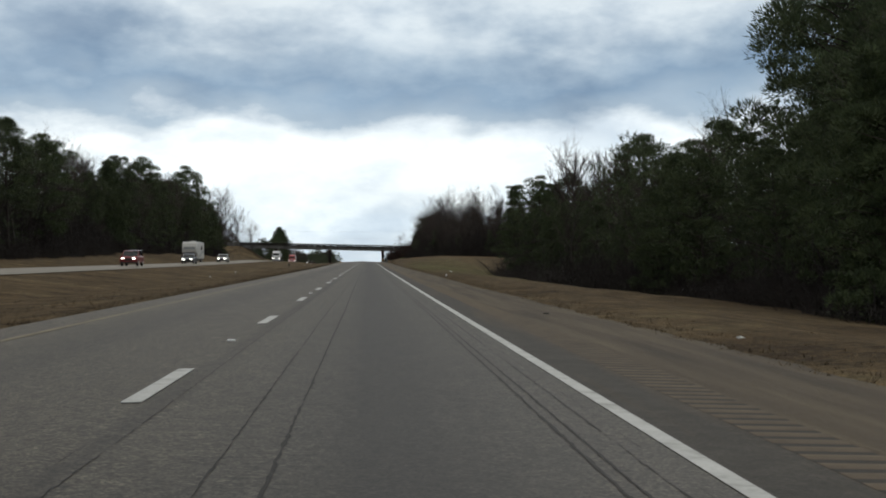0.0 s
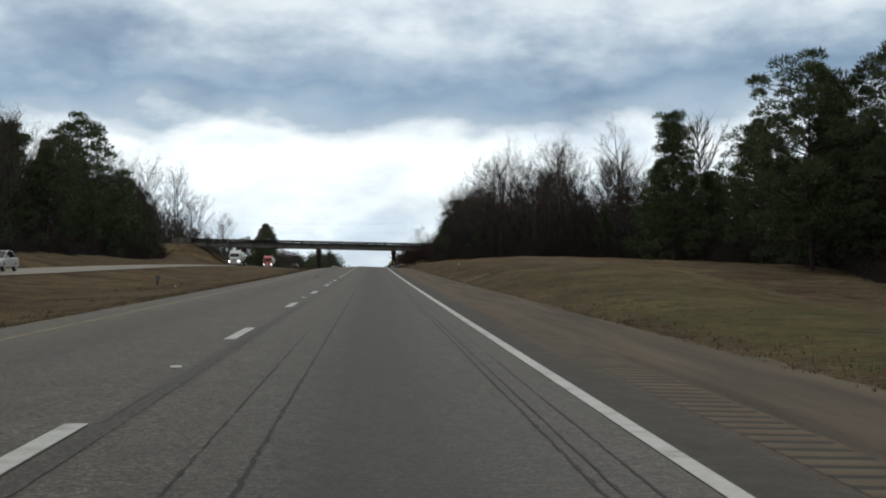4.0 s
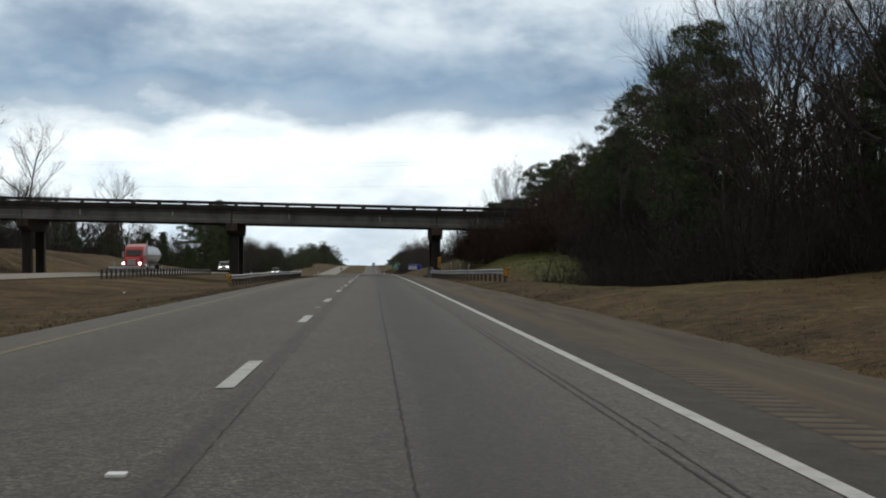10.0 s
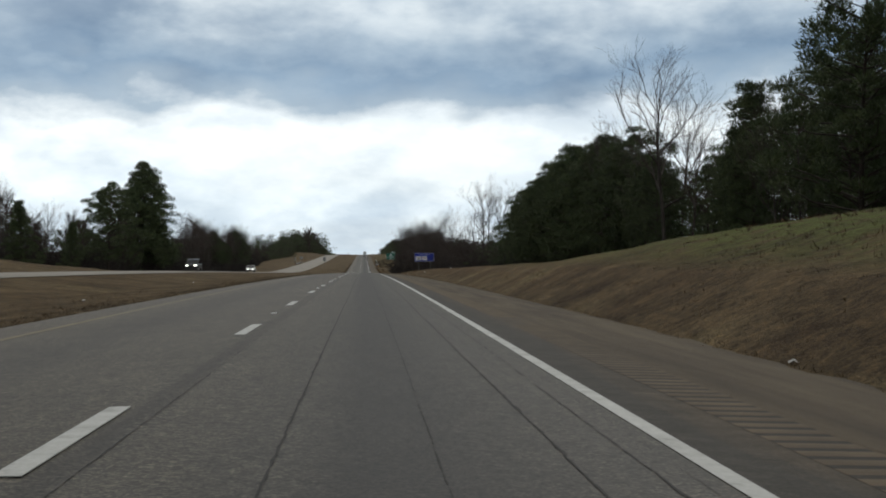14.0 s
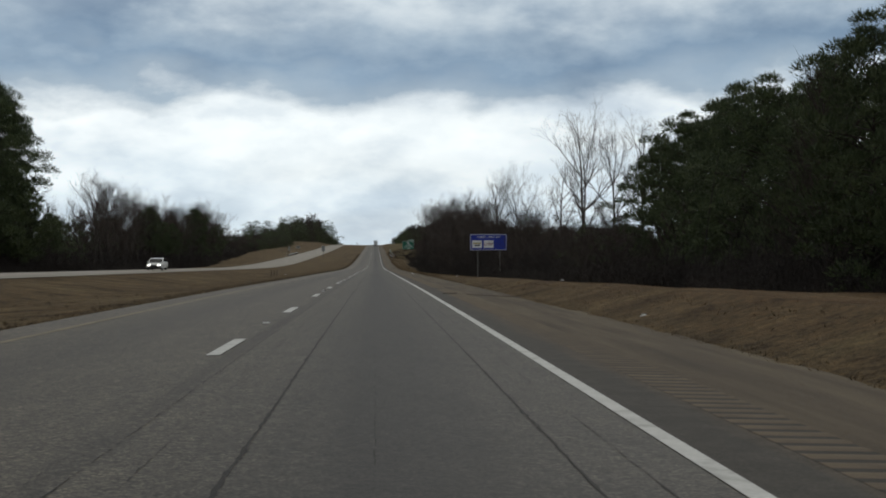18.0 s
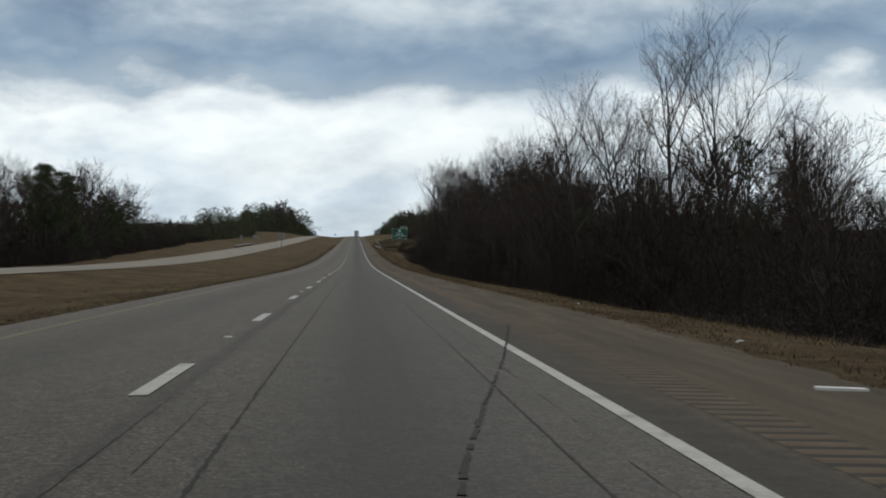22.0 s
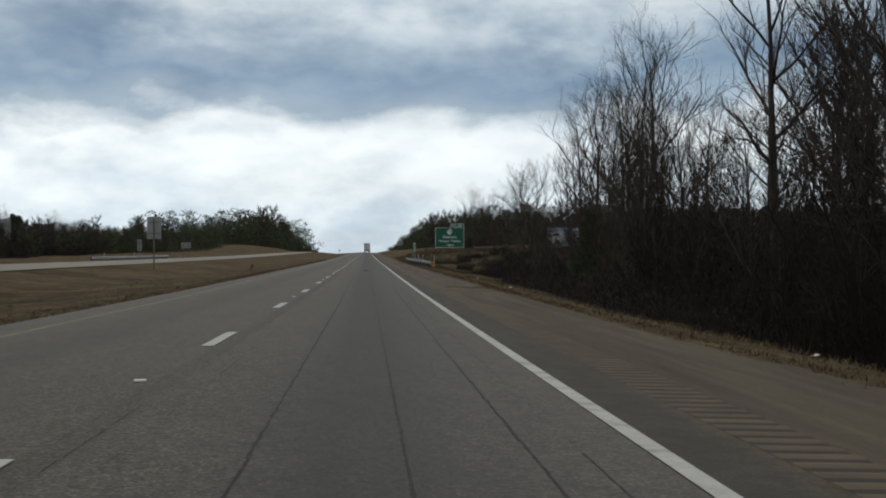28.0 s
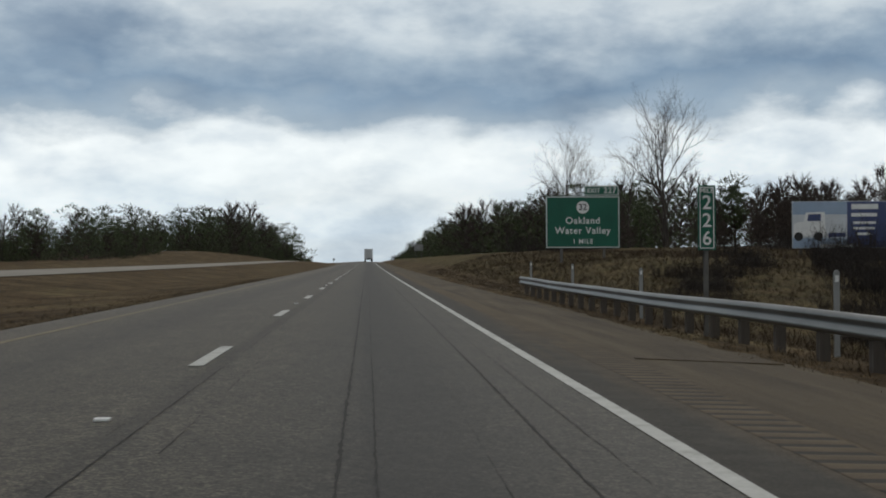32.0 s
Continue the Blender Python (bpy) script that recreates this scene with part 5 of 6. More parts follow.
# trees that stand out, by place and height
for x, y, h, i in ((34, 112, 17, 0), (30, 101, 14, 4), (30.0, 171.7, 19.0, 6), (26.3, 317, 16, 2), (25.1, 359.4, 19, 5), (29.5, 338.5, 17.5, 2), (21.4, 364.3, 16.5, 0), (31, 347, 18, 1), (23, 415, 16, 2), (19, 428, 16, 5), (22, 438, 17, 0), (25, 446, 17, 2), (20.5, 444, 14, 4), (27, 436, 18, 5), (23, 375, 17, 0), (13.7, 497, 9.2, 4), (32.6, 656, 22, 0), (36, 664, 20, 2),
                   (33, 869, reach(33, 869, 24), 3), (35, 885, reach(35, 885, 23), 1), (31, 877, 19, 6), (22, 918, 17, 0), (28.5, 915, 22, 5), (27, 949, 18.5, 0), (31, 921, 18, 2), (19.5, 951, 15.5, 0), (21, 958, 16, 2), (18, 964, 15, 5), (21.6, 971, 16.2, 1), (19, 977, 14.5, 2), (21.5, 1002, 16.8, 0), (24, 953, 16, 1), (24, 913, 20, 1), (18.5, 921, 17, 2), (36.5, 864, reach(36, 864, 21), 1), (41.6, 870, reach(41.6, 870, 22.5), 3), (44, 880, 20, 1), (47, 866, 20, 6), (23.3, 1223.4, 15, 0), (28, 1196, 15, 4), (17.5, 1072, 20, 3), (19, 1081, 21, 1), (21, 1089, 20, 6), (18, 1097, 19, 3), (22, 1076, 21, 0), (23, 1064, 21, 2), (20, 1059, 20, 1), (24, 1094, 21, 0), (34, 1212, 26, 1), (29, 1180, 25, 3), (26, 1160, 24, 1),
                   (33.5, 1255, 18, 3), (36.5, 1262, 20, 6), (39.5, 1258, 19, 0), (34.5, 1248, 15, 6), (41.5, 1268, 17, 3), (43, 1250, 18, 1), (30, 1228, 12, 4), (38.0, 1357.7, 20.0, 2), (25.3, 1358.5, 14.5, 5), (37, 1352, 16, 6), (34, 1396, 14.5, 5), (30.5, 1394, 11.5, 5), (32, 1350, 12, 6), (-55.6, 549, 26, 1), (-46.8, 436, 22, 0), (-49, 446, 21, 2), (-47.5, 456, 16, 4), (-50, 428, 22, 1), (-55.4, 677, 21, 2), (-60, 575, 30, 3), (-57.4, 692, 22, 6), (-63.6, 1006, 20, 5), (-49, 527, 17, 4), (-58, 600, 22, 0)):
    bare(x, y, h, i)
for x, y, h, i in ((32.5, 108, 15.5, 1), (29, 182, 10.5, 2), (33, 192, 11.5, 0), (31.5, 205, 12, 0), (26.5, 168, 8.5, 2), (38, 215, 13, 0), (36, 200, 12, 0), (24.5, 158, 8, 4), (33.2, 236.5, 15.8, 0), (37.6, 234.5, 16.3, 0), (36, 241, 14.5, 2), (33.5, 282, 16, 2), (37, 262, 14, 0), (32.6, 144, 17.2, 0), (35.6, 132, 15.5, 0), (31, 77, 24, 3), (28, 60, 19, 1), (33, 70, 21, 0), (40, 275, 13, 0), (22, 78, 9.5, 2), (25, 100, 10, 0), (23, 42, 14, 3), (23, 116, 8.5, 0), (23, 132, 9, 0), (26, 140, 9.5, 2), (26.2, 497, 13.5, 0), (25, 470, 10, 2), (20.5, 482, 8, 4), (30, 578, 15, 0), (28.5, 590, 16, 0), (33, 585, 17, 1), (36, 572, 13, 0),
                   (38, 600, 15, 1), (40, 590, 14, 0), (34, 560, 12, 2), (37, 772, 17, 0), (39, 781, 17.5, 3), (42, 787, 17.5, 0), (38.4, 748, 22, 0), (41, 735, 22, 1), (36, 722, 20, 0), (34, 700, 19, 3), (46, 772, 23, 1), (35, 682, 18, 0), (43, 760, 21, 3), (37, 640, 17, 2), (39, 625, 16, 0),
                   (38, 612, 16, 3), (33, 710, 17, 2), (34, 735, 18, 2), (36, 765, 18, 2), (-55, 872, 29.5, 3), (-54, 876, 27.5, 3), (-56, 869, 24, 0), (-64.5, 876, 22, 0), (-53.7, 817, 20, 0), (-48.3, 290, 20.5, 0), (-49.8, 389, 26, 0), (-52, 381, 22, 0), (-47, 298, 17, 0), (39, 794, reach(39, 794, 18.5), 0), (40.5, 808, reach(40.5, 808, 19.5), 0), (42, 821, reach(42, 821, 19.0), 0), (41, 834, reach(41, 834, 19.5), 0), (43, 844, reach(43, 844, 18.5), 1), (40.5, 854, reach(40.5, 854, 18.0), 0), (48, 836, reach(48, 836, 20.5), 0), (47, 814, reach(47, 814, 20.5), 0), (45, 796, reach(45, 796, 19.5), 1), (-50, 330, 18, 0), (-46, 250, 18, 3),
                   (59, 1403, 10, 1), (19.5, 1148, 7.5, 2), (20.5, 1153, 6, 4), (-58, 760, 12, 2), (-60, 740, 11, 4), (-56, 790, 10, 2)):
    pine(x, y, h, i)

# the rest of the wood's edge
y = -40.0
n_b = n_p = 0
while y < 1330:
    ex = np.interp(y, EY, EX)
    if not 1218 < y < 1330:
        p_pine = 0.55 if y < 150 else 0.8 if 215 < y < 290 else 0.5 if 440 < y < 520 else 0.75 if 530 < y < 745 else 0.02 if y < 450 else 0.1
        h = 12 if y < 52 else 9.2 if y < 90 else 8.5 if y < 140 else 7 if y < 222 else 12 if y < 300 else 16 if y < 450 else 9 if y < 520 else 13.5 if y < 620 else 14.5 if y < 680 else 20.5 if y < 740 else 19 if y < 800 else (16 if y < 1040 else 19) + 2 * math.sin(y * 0.05)
        if y > 1150:
            h = 19
        deep = 790 < y
        x = ex + (7 + 8 * R.rand() if deep else 1.5 + 4.5 * R.rand())
        if 745 < y < 800:
            x, h = x + 9, 9
        if 285 < y < 430 and R.rand() < 0.8:
            sapling(ex + 1.5 + 6 * R.rand(), y + 1.5, R.uniform(7, 12), R.choice([4, 7, 7, 2]))
            if R.rand() < 0.4:
                pine(ex + 2.5 + 5 * R.rand(), y - 1.5, R.uniform(6, 10), R.choice([2, 4]))
        if deep and y < 895:
            for _ in range(2 if y > 835 else 1):
                sapling(ex + 2 + 10 * R.rand(), y + 2 * R.rand(), R.uniform(5.5, 8.5), R.choice([4, 7, 7]))
            y += R.uniform(4, 7)
            continue
        if deep and y < 918:
            sapling(ex + 4 + 14 * R.rand(), y, R.uniform(7, 10), R.choice([4, 7, 7]))
            sapling(ex + 2 + 6 * R.rand(), y + 2, R.uniform(5, 9), R.choice([4, 7, 7]))
            y += R.uniform(2.5, 4)
            continue
        if 918 <= y < 1000:
            x = ex + 1.5 + 6 * R.rand()
            h = 15
        if deep:
            sapling(ex + 0.8 + 5 * R.rand(), y + 1.5, R.uniform(4.5, 9), R.choice([4, 7, 7, 2]))
        if R.rand() < p_pine:
            pine(x, y, (h if not deep else 9) * R.uniform(0.7, 1.0), R.choice([0, 1, 2, 3] if not deep else [2, 4]))
        else:
            bare(x, y, h * R.uniform(0.75, 1.1))
    y += R.uniform(3.6, 6.4)
y = 20.0
while y < 1330:
    ex = np.interp(y, LY, LX)
    if abs(y - 503) > 14:
        h = 17 if y < 470 else 14 if y < 900 else 16 if y < 1180 else 8.5
        if R.rand() < (0.35 if y < 480 else 0.12):
            pine(ex - 1 - 5 * R.rand(), y, h * R.uniform(0.7, 1.05), R.choice([0, 1, 2]))
        else:
            (bare if R.rand() < 0.5 else sapling)(ex - 1 - 5 * R.rand(), y, h * R.uniform(0.7, 1.1), R.choice([0, 2, 4, 5, 6, 7]))
    y += R.uniform(3.6, 6.0) if 930 < y < 1130 or 300 < y < 490 else R.uniform(4.5, 7.5) if y < 300 else R.uniform(5.5, 9.5)


def brush_kind(side, y, row):
    tall = (row in (1, 2)) and (850 < y < 1130 or 290 < y < 420) if side == "r" else row in (1, 2) and y < 480
    return R.choice([3, 4]) if tall else R.randint(0, 3)


def place_thickets():
    for side, YY, XX, sgn in (("r", EY, EX, 1), ("l", LY, LX, -1)):
        y = -40.0
        while y < 1340:
            ex = np.interp(y, YY, XX)
            skip = (side == "r" and 1222 < y < 1325) or abs(y - 503) < 9
            if not skip:
                for row in range(4):
                    if row > 1 and R.rand() < 0.25:
                        continue
                    ob = P_THICK[brush_kind(side, y, row)].copy()
                    scene.collection.objects.link(ob)
                    x = ex + sgn * (0.5, 3.6, 8.5, 15.0)[row] + sgn * R.rand() * 2.0
                    s = R.uniform(0.7, 1.2) * (1.0, 1.25, 1.7, 2.1)[row]
                    sz = s * R.uniform(0.7, 1.5)
                    tall = np.interp(y, [0, 150, 200, 285, 300, 425, 440, 520, 620, 780, 800, 860, 890, 1100, 1125, 1220], [1.3, 1.3, 1.0, 1.2, 2.0, 2.0, 1.4, 1.0, 0.8, 1.2, 1.0, 1.1, 1.6, 1.6, 0.7, 0.5]) if side == "r" else 1.5
                    kind = P_THICK.index(next(q for q in P_THICK if q.data == ob.data))
                    sz = (tall * (0.55, 0.85, 1.0, 1.1)[row] if kind < 3 else (0.6 if y < 895 and side == 'r' and y > 800 else R.uniform(0.8, 1.1))) * R.uniform(0.55, 1.35)
                    s = min(s, 1.6)
                    ob.matrix_world = pose(x, y + R.uniform(-2, 2), g1(x, y) - 0.1, 0, 0, R.choice([0, 180]) + R.uniform(-12, 12)) @ Matrix.Diagonal((s, s, sz, 1))
            y += 8.5 if side == "r" else 10.5
    # low scrub in the dip before the overpass, and on the far bank
    for x, y, s in ((13.0, 432, 0.55), (14.5, 440, 0.7), (22, 474, 1.1), (20.5, 485, 1.1), (18.5, 491, 1.0), (13, 496, 0.6), (14.5, 493, 0.8), (16, 491.5, 0.9), (17.5, 488, 1.0), (15, 499, 0.8), (17, 497, 1.1), (19, 496, 1.2), (24, 478, 1.3), (23, 487, 1.4), (26, 478, 1.5), (25, 468, 1.3), (26, 490, 1.5), (28, 484, 1.6), (22, 464, 1.1), (13.5, 514, 0.8), (15, 519, 0.9), (14.5, 526, 0.7), (13, 510.5, 0.6), (17, 525, 1.0), (20, 516, 1.3), (25, 516, 1.4), (19, 1262, 0.5), (24, 1250, 0.7), (33, 1258, 0.5), (18, 1205, 0.8), (21, 1213, 0.7), (25, 1208, 0.9), (22, 1224, 0.6), (26, 1222, 0.7), (30, 1232, 0.6), (32, 1220, 0.9), (36, 1246, 0.6), (37, 1228, 0.9), (17, 1196, 0.8), (22, 1200, 1.0), (40, 1262, 0.7), (43, 1240, 0.9), (27, 1262, 0.4), (38, 1275, 0.5), (43, 1290, 0.5), (29, 1243, 0.5), (46, 1296, 0.6), (14, 1246, 0.35), (17, 1254, 0.4), (20, 1240, 0.45), (23, 1268, 0.4), (29, 1272, 0.5), (33, 1280, 0.5), (36, 1290, 0.6), (40, 1284, 0.7), (44, 1276, 0.8), (48, 1285, 0.9), (15, 1228, 0.4), (31, 1262, 0.5), (47, 1262, 0.9), (52, 1290, 1.0), (26, 1285, 0.35), (17, 515, 1.0), (21, 522, 1.2), (25, 528, 1.3), (14, 521, 0.6), (22, 1330, 0.6), (31, 1362, 0.9), (26, 1372, 0.9)):
        ob = P_THICK[R.randint(0, 3) + (5 if 460 < y < 530 else 0)].copy()
        scene.collection.objects.link(ob)
        ob.matrix_world = pose(x, y, g1(x, y) - 0.1, 0, 0, R.rand() * 360) @ Matrix.Diagonal((s, s, s, 1))


place_thickets()
for _ in range(16):
    sapling(R.uniform(24, 42), R.uniform(878, 932), R.uniform(8, 11), R.choice([4, 7, 7, 2]))
for _ in range(22):
    sapling(R.uniform(19, 36), R.uniform(932, 1012), R.uniform(9, 13), R.choice([4, 7, 7, 2]))


def spots(side, y0, y1, step, d0, d1, h0):
    out = []
    y = y0
    while y < y1:
        if side > 0:
            ex = np.interp(y, EY, EX)
            if not 1218 < y < 1325:
                out.append((ex + R.uniform(d0, d1), y, h0 * R.uniform(0.75, 1.15)))
        else:
            ex = np.interp(y, LY, LX)
            if abs(y - 503) > 14:
                out.append((ex - R.uniform(d0, d1), y, h0 * R.uniform(0.75, 1.15)))
        y += step * R.uniform(0.7, 1.3)
    return out


def mass_tree(seed, h, evergreen, rich=1):
    """A far tree: a trunk, and a crown of needle clumps or of limbs with slim twigs."""
    w, c = Wood(seed), Wood(seed + 900)
    r = w.r
    trunk, _ = grow(r, (0, 0, -0.4), (0, 0, 1), h * 0.92, 5, 0.03, 0.05)
    w.limb(trunk, np.linspace(1, 0.15, 6) * h * 0.009, 5)
    for q in range(22 * rich):
        g = (q + r.rand()) / (22 * rich)
        i = min(int(0.98 * g * 5), 4)
        p = trunk[i] + (trunk[i + 1] - trunk[i]) * (0.98 * g * 5 - i)
        az = q * 2.399 + r.rand()
        rho = h * 0.3 * math.sqrt(max(1 - ((g - 0.3) / 0.74) ** 2, 0.03)) * r.uniform(0.35, 1.15)
        if evergreen:
            needle_clump(c, p + np.array([rho * math.cos(az), rho * math.sin(az), 0]), h * (0.085 * r.uniform(0.6, 1.5) if rich == 1 else 0.07 * r.uniform(0.7, 1.3)), 24 if rich == 1 else 80, h * (0.07 if rich == 1 else 0.029))
            continue
        tip, _ = grow(r, p, (math.cos(az), math.sin(az), 0.6 + 1.2 * g), rho * 1.25 + 0.04 * h, 2, 0.15, 0.1)
        c.limb(tip, (h * 0.003, h * 0.002, h * 0.0012), 3)
        m = 30 if rich == 1 else 20
        at = tip[0] + (tip[2] - tip[0]) * r.uniform(0.25, 1.0, (m, 1))
        d = (tip[2] - tip[0]) / np.linalg.norm(tip[2] - tip[0]) + r.normal(0, 0.5, (m, 3)) + np.array([0, 0, 0.35])
        d /= np.linalg.norm(d, axis=1)[:, None]
        side = np.cross(d, r.normal(0, 1, (m, 3)))
        side /= np.linalg.norm(side, axis=1)[:, None]
        wd, L = h * (0.0042 if rich == 1 else 0.0018), h * r.uniform(0.06, 0.15, (m, 1))
        c.add(np.stack([at - side * wd, at + side * wd, at + d * L], 1).reshape(-1, 3), np.arange(3 * m).reshape(-1, 3))
    return w.data(), c.data()


MASS_B = [mass_tree(200 + k, 16, False) for k in range(5)]
MASS_P = [mass_tree(220 + k, 16, True) for k in range(4)]
MID_B = [mass_tree(240 + k, 16, False, 3) for k in range(5)]
MID_P = [mass_tree(260 + k, 16, True, 3) for k in range(4)]


def mass_woods(name, label, places, pines, rich=1):
    V, T, S = [], [], []
    n = 0
    rr = np.random.RandomState(78)
    for x, y, h in places:
        ev = rr.rand() < (pines(y) if callable(pines) else pines)
        (tv, tt), (cv, ct) = ((MASS_P if ev else MASS_B) if rich == 1 else (MID_P if ev else MID_B))[rr.randint(0, 4)]
        a = rr.rand() * 6.283
        wide = rr.uniform(1.0, 1.5) if rich == 1 else rr.uniform(0.8, 1.2)
        rot = np.array([[wide * math.cos(a), -wide * math.sin(a), 0], [wide * math.sin(a), wide * math.cos(a), 0], [0, 0, 1]]) * (h / 16)
        z = g1(x, y)
        for v, t, slot in ((tv, tt, 0), (cv, ct, 2 if ev else 1)):
            V.append(v @ rot.T + np.array([x, y, z]))
            T.append(t + n)
            S.append(np.full(len(t), slot, np.int32))
            n += len(v)
    me = tri_mesh(name, np.concatenate(V), np.concatenate(T), [M_BARK, M_TWIG, M_NEEDLE], np.concatenate(S))
    tagged(new(name, me), label, "woods", kind="stuff")


mass_woods("woods_behind", "dense leafless woods and pines behind the wood's edge", spots(1, -30, 780, 9, 7, 15, 14), lambda y: 0.7 if 530 < y < 790 or y < 120 else 0.3, 3)
mass_woods("woods_behind", "dense leafless woods behind the wood's edge", spots(1, 840, 910, 3.5, 14, 30, 8) + spots(1, 900, 1040, 5.0, 6, 20, 12.5) + spots(1, 990, 1130, 10, 10, 22, 17), lambda y: 0.04, 3)
mass_woods("woods_behind", "dense leafless woods on the far side of the interstate", spots(-1, 40, 480, 8, 6, 16, 17) + spots(-1, 520, 1190, 13, 7, 18, 15), lambda y: 0.25, 3)
mass_woods("deep_woods", "deep woods that close the view beyond the roadside trees", spots(1, -40, 780, 3.4, 14, 50, 11) + [(x, y, h * R.uniform(0.45, 1.7)) for x, y, h in spots(1, 780, 1130, 2.4, 12, 60, 6)], 0.3)
mass_woods("deep_woods", "deep woods that close the view beyond the roadside trees", spots(-1, 0, 1200, 2.4, 4, 50, 11) + spots(-1, 1200, 1440, 0.8, 0, 40, 6.2) + spots(-1, 1200, 1440, 0.9, -1, 12, 4), 0.35)
mass_woods("distant_woods", "distant dark woods along the road towards the hill", spots(1, 1395, 2400, 2.0, 0, 26, 11) + [(x, y, float(np.interp(y, [1360, 1500, 1650, 1800, 2050, 2150, 2300], [6.5, 8, 12.5, 18, 20, 13, 9])) * R.choice([0.45, 0.6, 0.75, 0.9, 1.05, 1.3], p=[0.25, 0.2, 0.2, 0.17, 0.12, 0.06])) for x, y, _ in spots(-1, 1360, 2300, 1.5, 0, 30, 1)] + spots(-1, 1360, 2400, 2.6, -2, 6, 5.5), 0.7)
hill = [(R.uniform(30, 160), R.uniform(1375, 1500), R.uniform(6, 9.5)) for _ in range(300)] + [(R.uniform(46, 150), R.uniform(1215, 1380), R.uniform(5, 8)) for _ in range(280)] + [(R.uniform(28, 150), R.uniform(1330, 1420), R.uniform(2, 4)) for _ in range(200)]
mass_woods("distant_woods", "distant dark woods on the hill behind the guide sign", hill, 0.18)
# close young growth beyond the first clearing
for k in range(26):
    yy = 148 + k * 2.7
    xx = float(np.interp(yy, EY, EX)) + 3 + 7 * R.rand()
    if k % 3 == 1:
        pine(xx + 2, yy, R.uniform(5, 7), R.choice([2, 4]))
    else:
        sapling(xx, yy, R.uniform(4, 6.2), R.choice([4, 7, 7]))
for q in P_BARE + P_PINE + P_THICK:
    for o in list(q.children) + [q]:
        bpy.data.objects.remove(o)


# ---------------------------------------------------------------- grass
def build_grass():
    """Tufts of dead grass on the verges and the median."""
    rr = np.random.RandomState(5)
    X, Y, H = [], [], []
    def strip(n, x0, x1, h, y0=-20.0, y1=1290.0, power=1.0):
        q = rr.rand(n) ** power
        X.append(x0 + (x1 - x0) * (q if x0 > 0 or power == 1.0 else 1 - q))
        Y.append(rr.uniform(y0, y1, n))
        H.append(h * rr.uniform(0.5, 1.3, n))
    strip(14000, 6.75, 8.6, 0.06, power=2.4)
    strip(3000, 8, 18, 0.045)
    strip(2000, 18, 30, 0.08)
    strip(12000, -8.0, -4.95, 0.055, power=2.2)
    strip(1500, -20.5, -9, 0.045)
    strip(9000, 7.3, 12, 0.12, 790, 1200)
    grass_mesh("grass", "tufts of dry brown winter grass on the verges", rr, X, Y, H, M_STRAW)
    X, Y, H = [], [], []
    strip(16000, 8.5, 26, 0.06, 290, 445, 0.7)
    strip(4000, 8, 24, 0.05, 560, 800)
    strip(3500, 9.5, 30, 0.09, 440, 560)
    grass_mesh("dead_weeds", "rusty brown dead weeds on the grass banks", rr, X, Y, H, M_WEED)
    X, Y, H = [], [], []
    # dense dark tufts paint the shaded line where grass meets pavement
    strip(15000, -6.1, -4.95, 0.085, power=1.6)
    strip(5000, -12, -5.5, 0.10)
    strip(6000, 6.9, 7.8, 0.08, power=1.5)
    strip(4000, 7.5, 11, 0.12, 1185, 1330)
    strip(16000, 9.5, 44, 0.3, 1200, 1330)
    strip(5000, 9, 30, 0.12, 440, 560)
    grass_mesh("rough_grass", "dull brown rough grass, shade-dark along the pavement edges", rr, X, Y, H, M_DULL_SHADE)


def grass_mesh(name, label, rr, X, Y, H, mat):
    x, y, h = map(np.concatenate, (X, Y, H))
    z = ground(x, y)
    n, bl = len(x), 7
    a = rr.rand(n, bl) * 6.283
    lean = rr.uniform(0.4, 1.8, (n, bl))
    px, py = x[:, None] + rr.normal(0, 0.05, (n, bl)), y[:, None] + rr.normal(0, 0.05, (n, bl))
    w = 0.006 + 0.02 * h[:, None]
    hh = h[:, None] * rr.uniform(0.6, 1.2, (n, bl))
    zz = np.repeat(z[:, None], bl, 1) - 0.02
    b0 = np.stack([px - w * np.sin(a), py + w * np.cos(a), zz], -1)
    b1 = np.stack([px + w * np.sin(a), py - w * np.cos(a), zz], -1)
    tp = np.stack([px + hh * lean * np.cos(a), py + hh * lean * np.sin(a), zz + hh], -1)
    v = np.stack([b0, b1, tp], 2).reshape(-1, 3)
    me = tri_mesh(name, v, np.arange(len(v)).reshape(-1, 3), mat)
    tagged(new(name, me), label, "grass", kind="stuff")


build_grass()

# ---------------------------------------------------------------- vehicles
def wheel(e, x, y, r, w, dual=False):
    s = 1 if x > 0 else -1
    bm = tube(bmesh.new(), (x - w / 2, y, r), (x + w / 2, y, r), r, n=20)
    bmesh.ops.bevel(bm, geom=[q for q in bm.edges if len(q.link_faces) == 2 and abs(q.link_faces[0].normal.dot(q.link_faces[1].normal)) < 0.5], offset=0.03, segments=2, affect="EDGES")
    t = part("wheel", bm, M_TYRE, e)
    part("rim", tube(bmesh.new(), (x + s * (w / 2 - 0.02), y, r), (x + s * (w / 2 + 0.012), y, r), r * 0.62, r * 0.55, n=14), M_RIM, t)


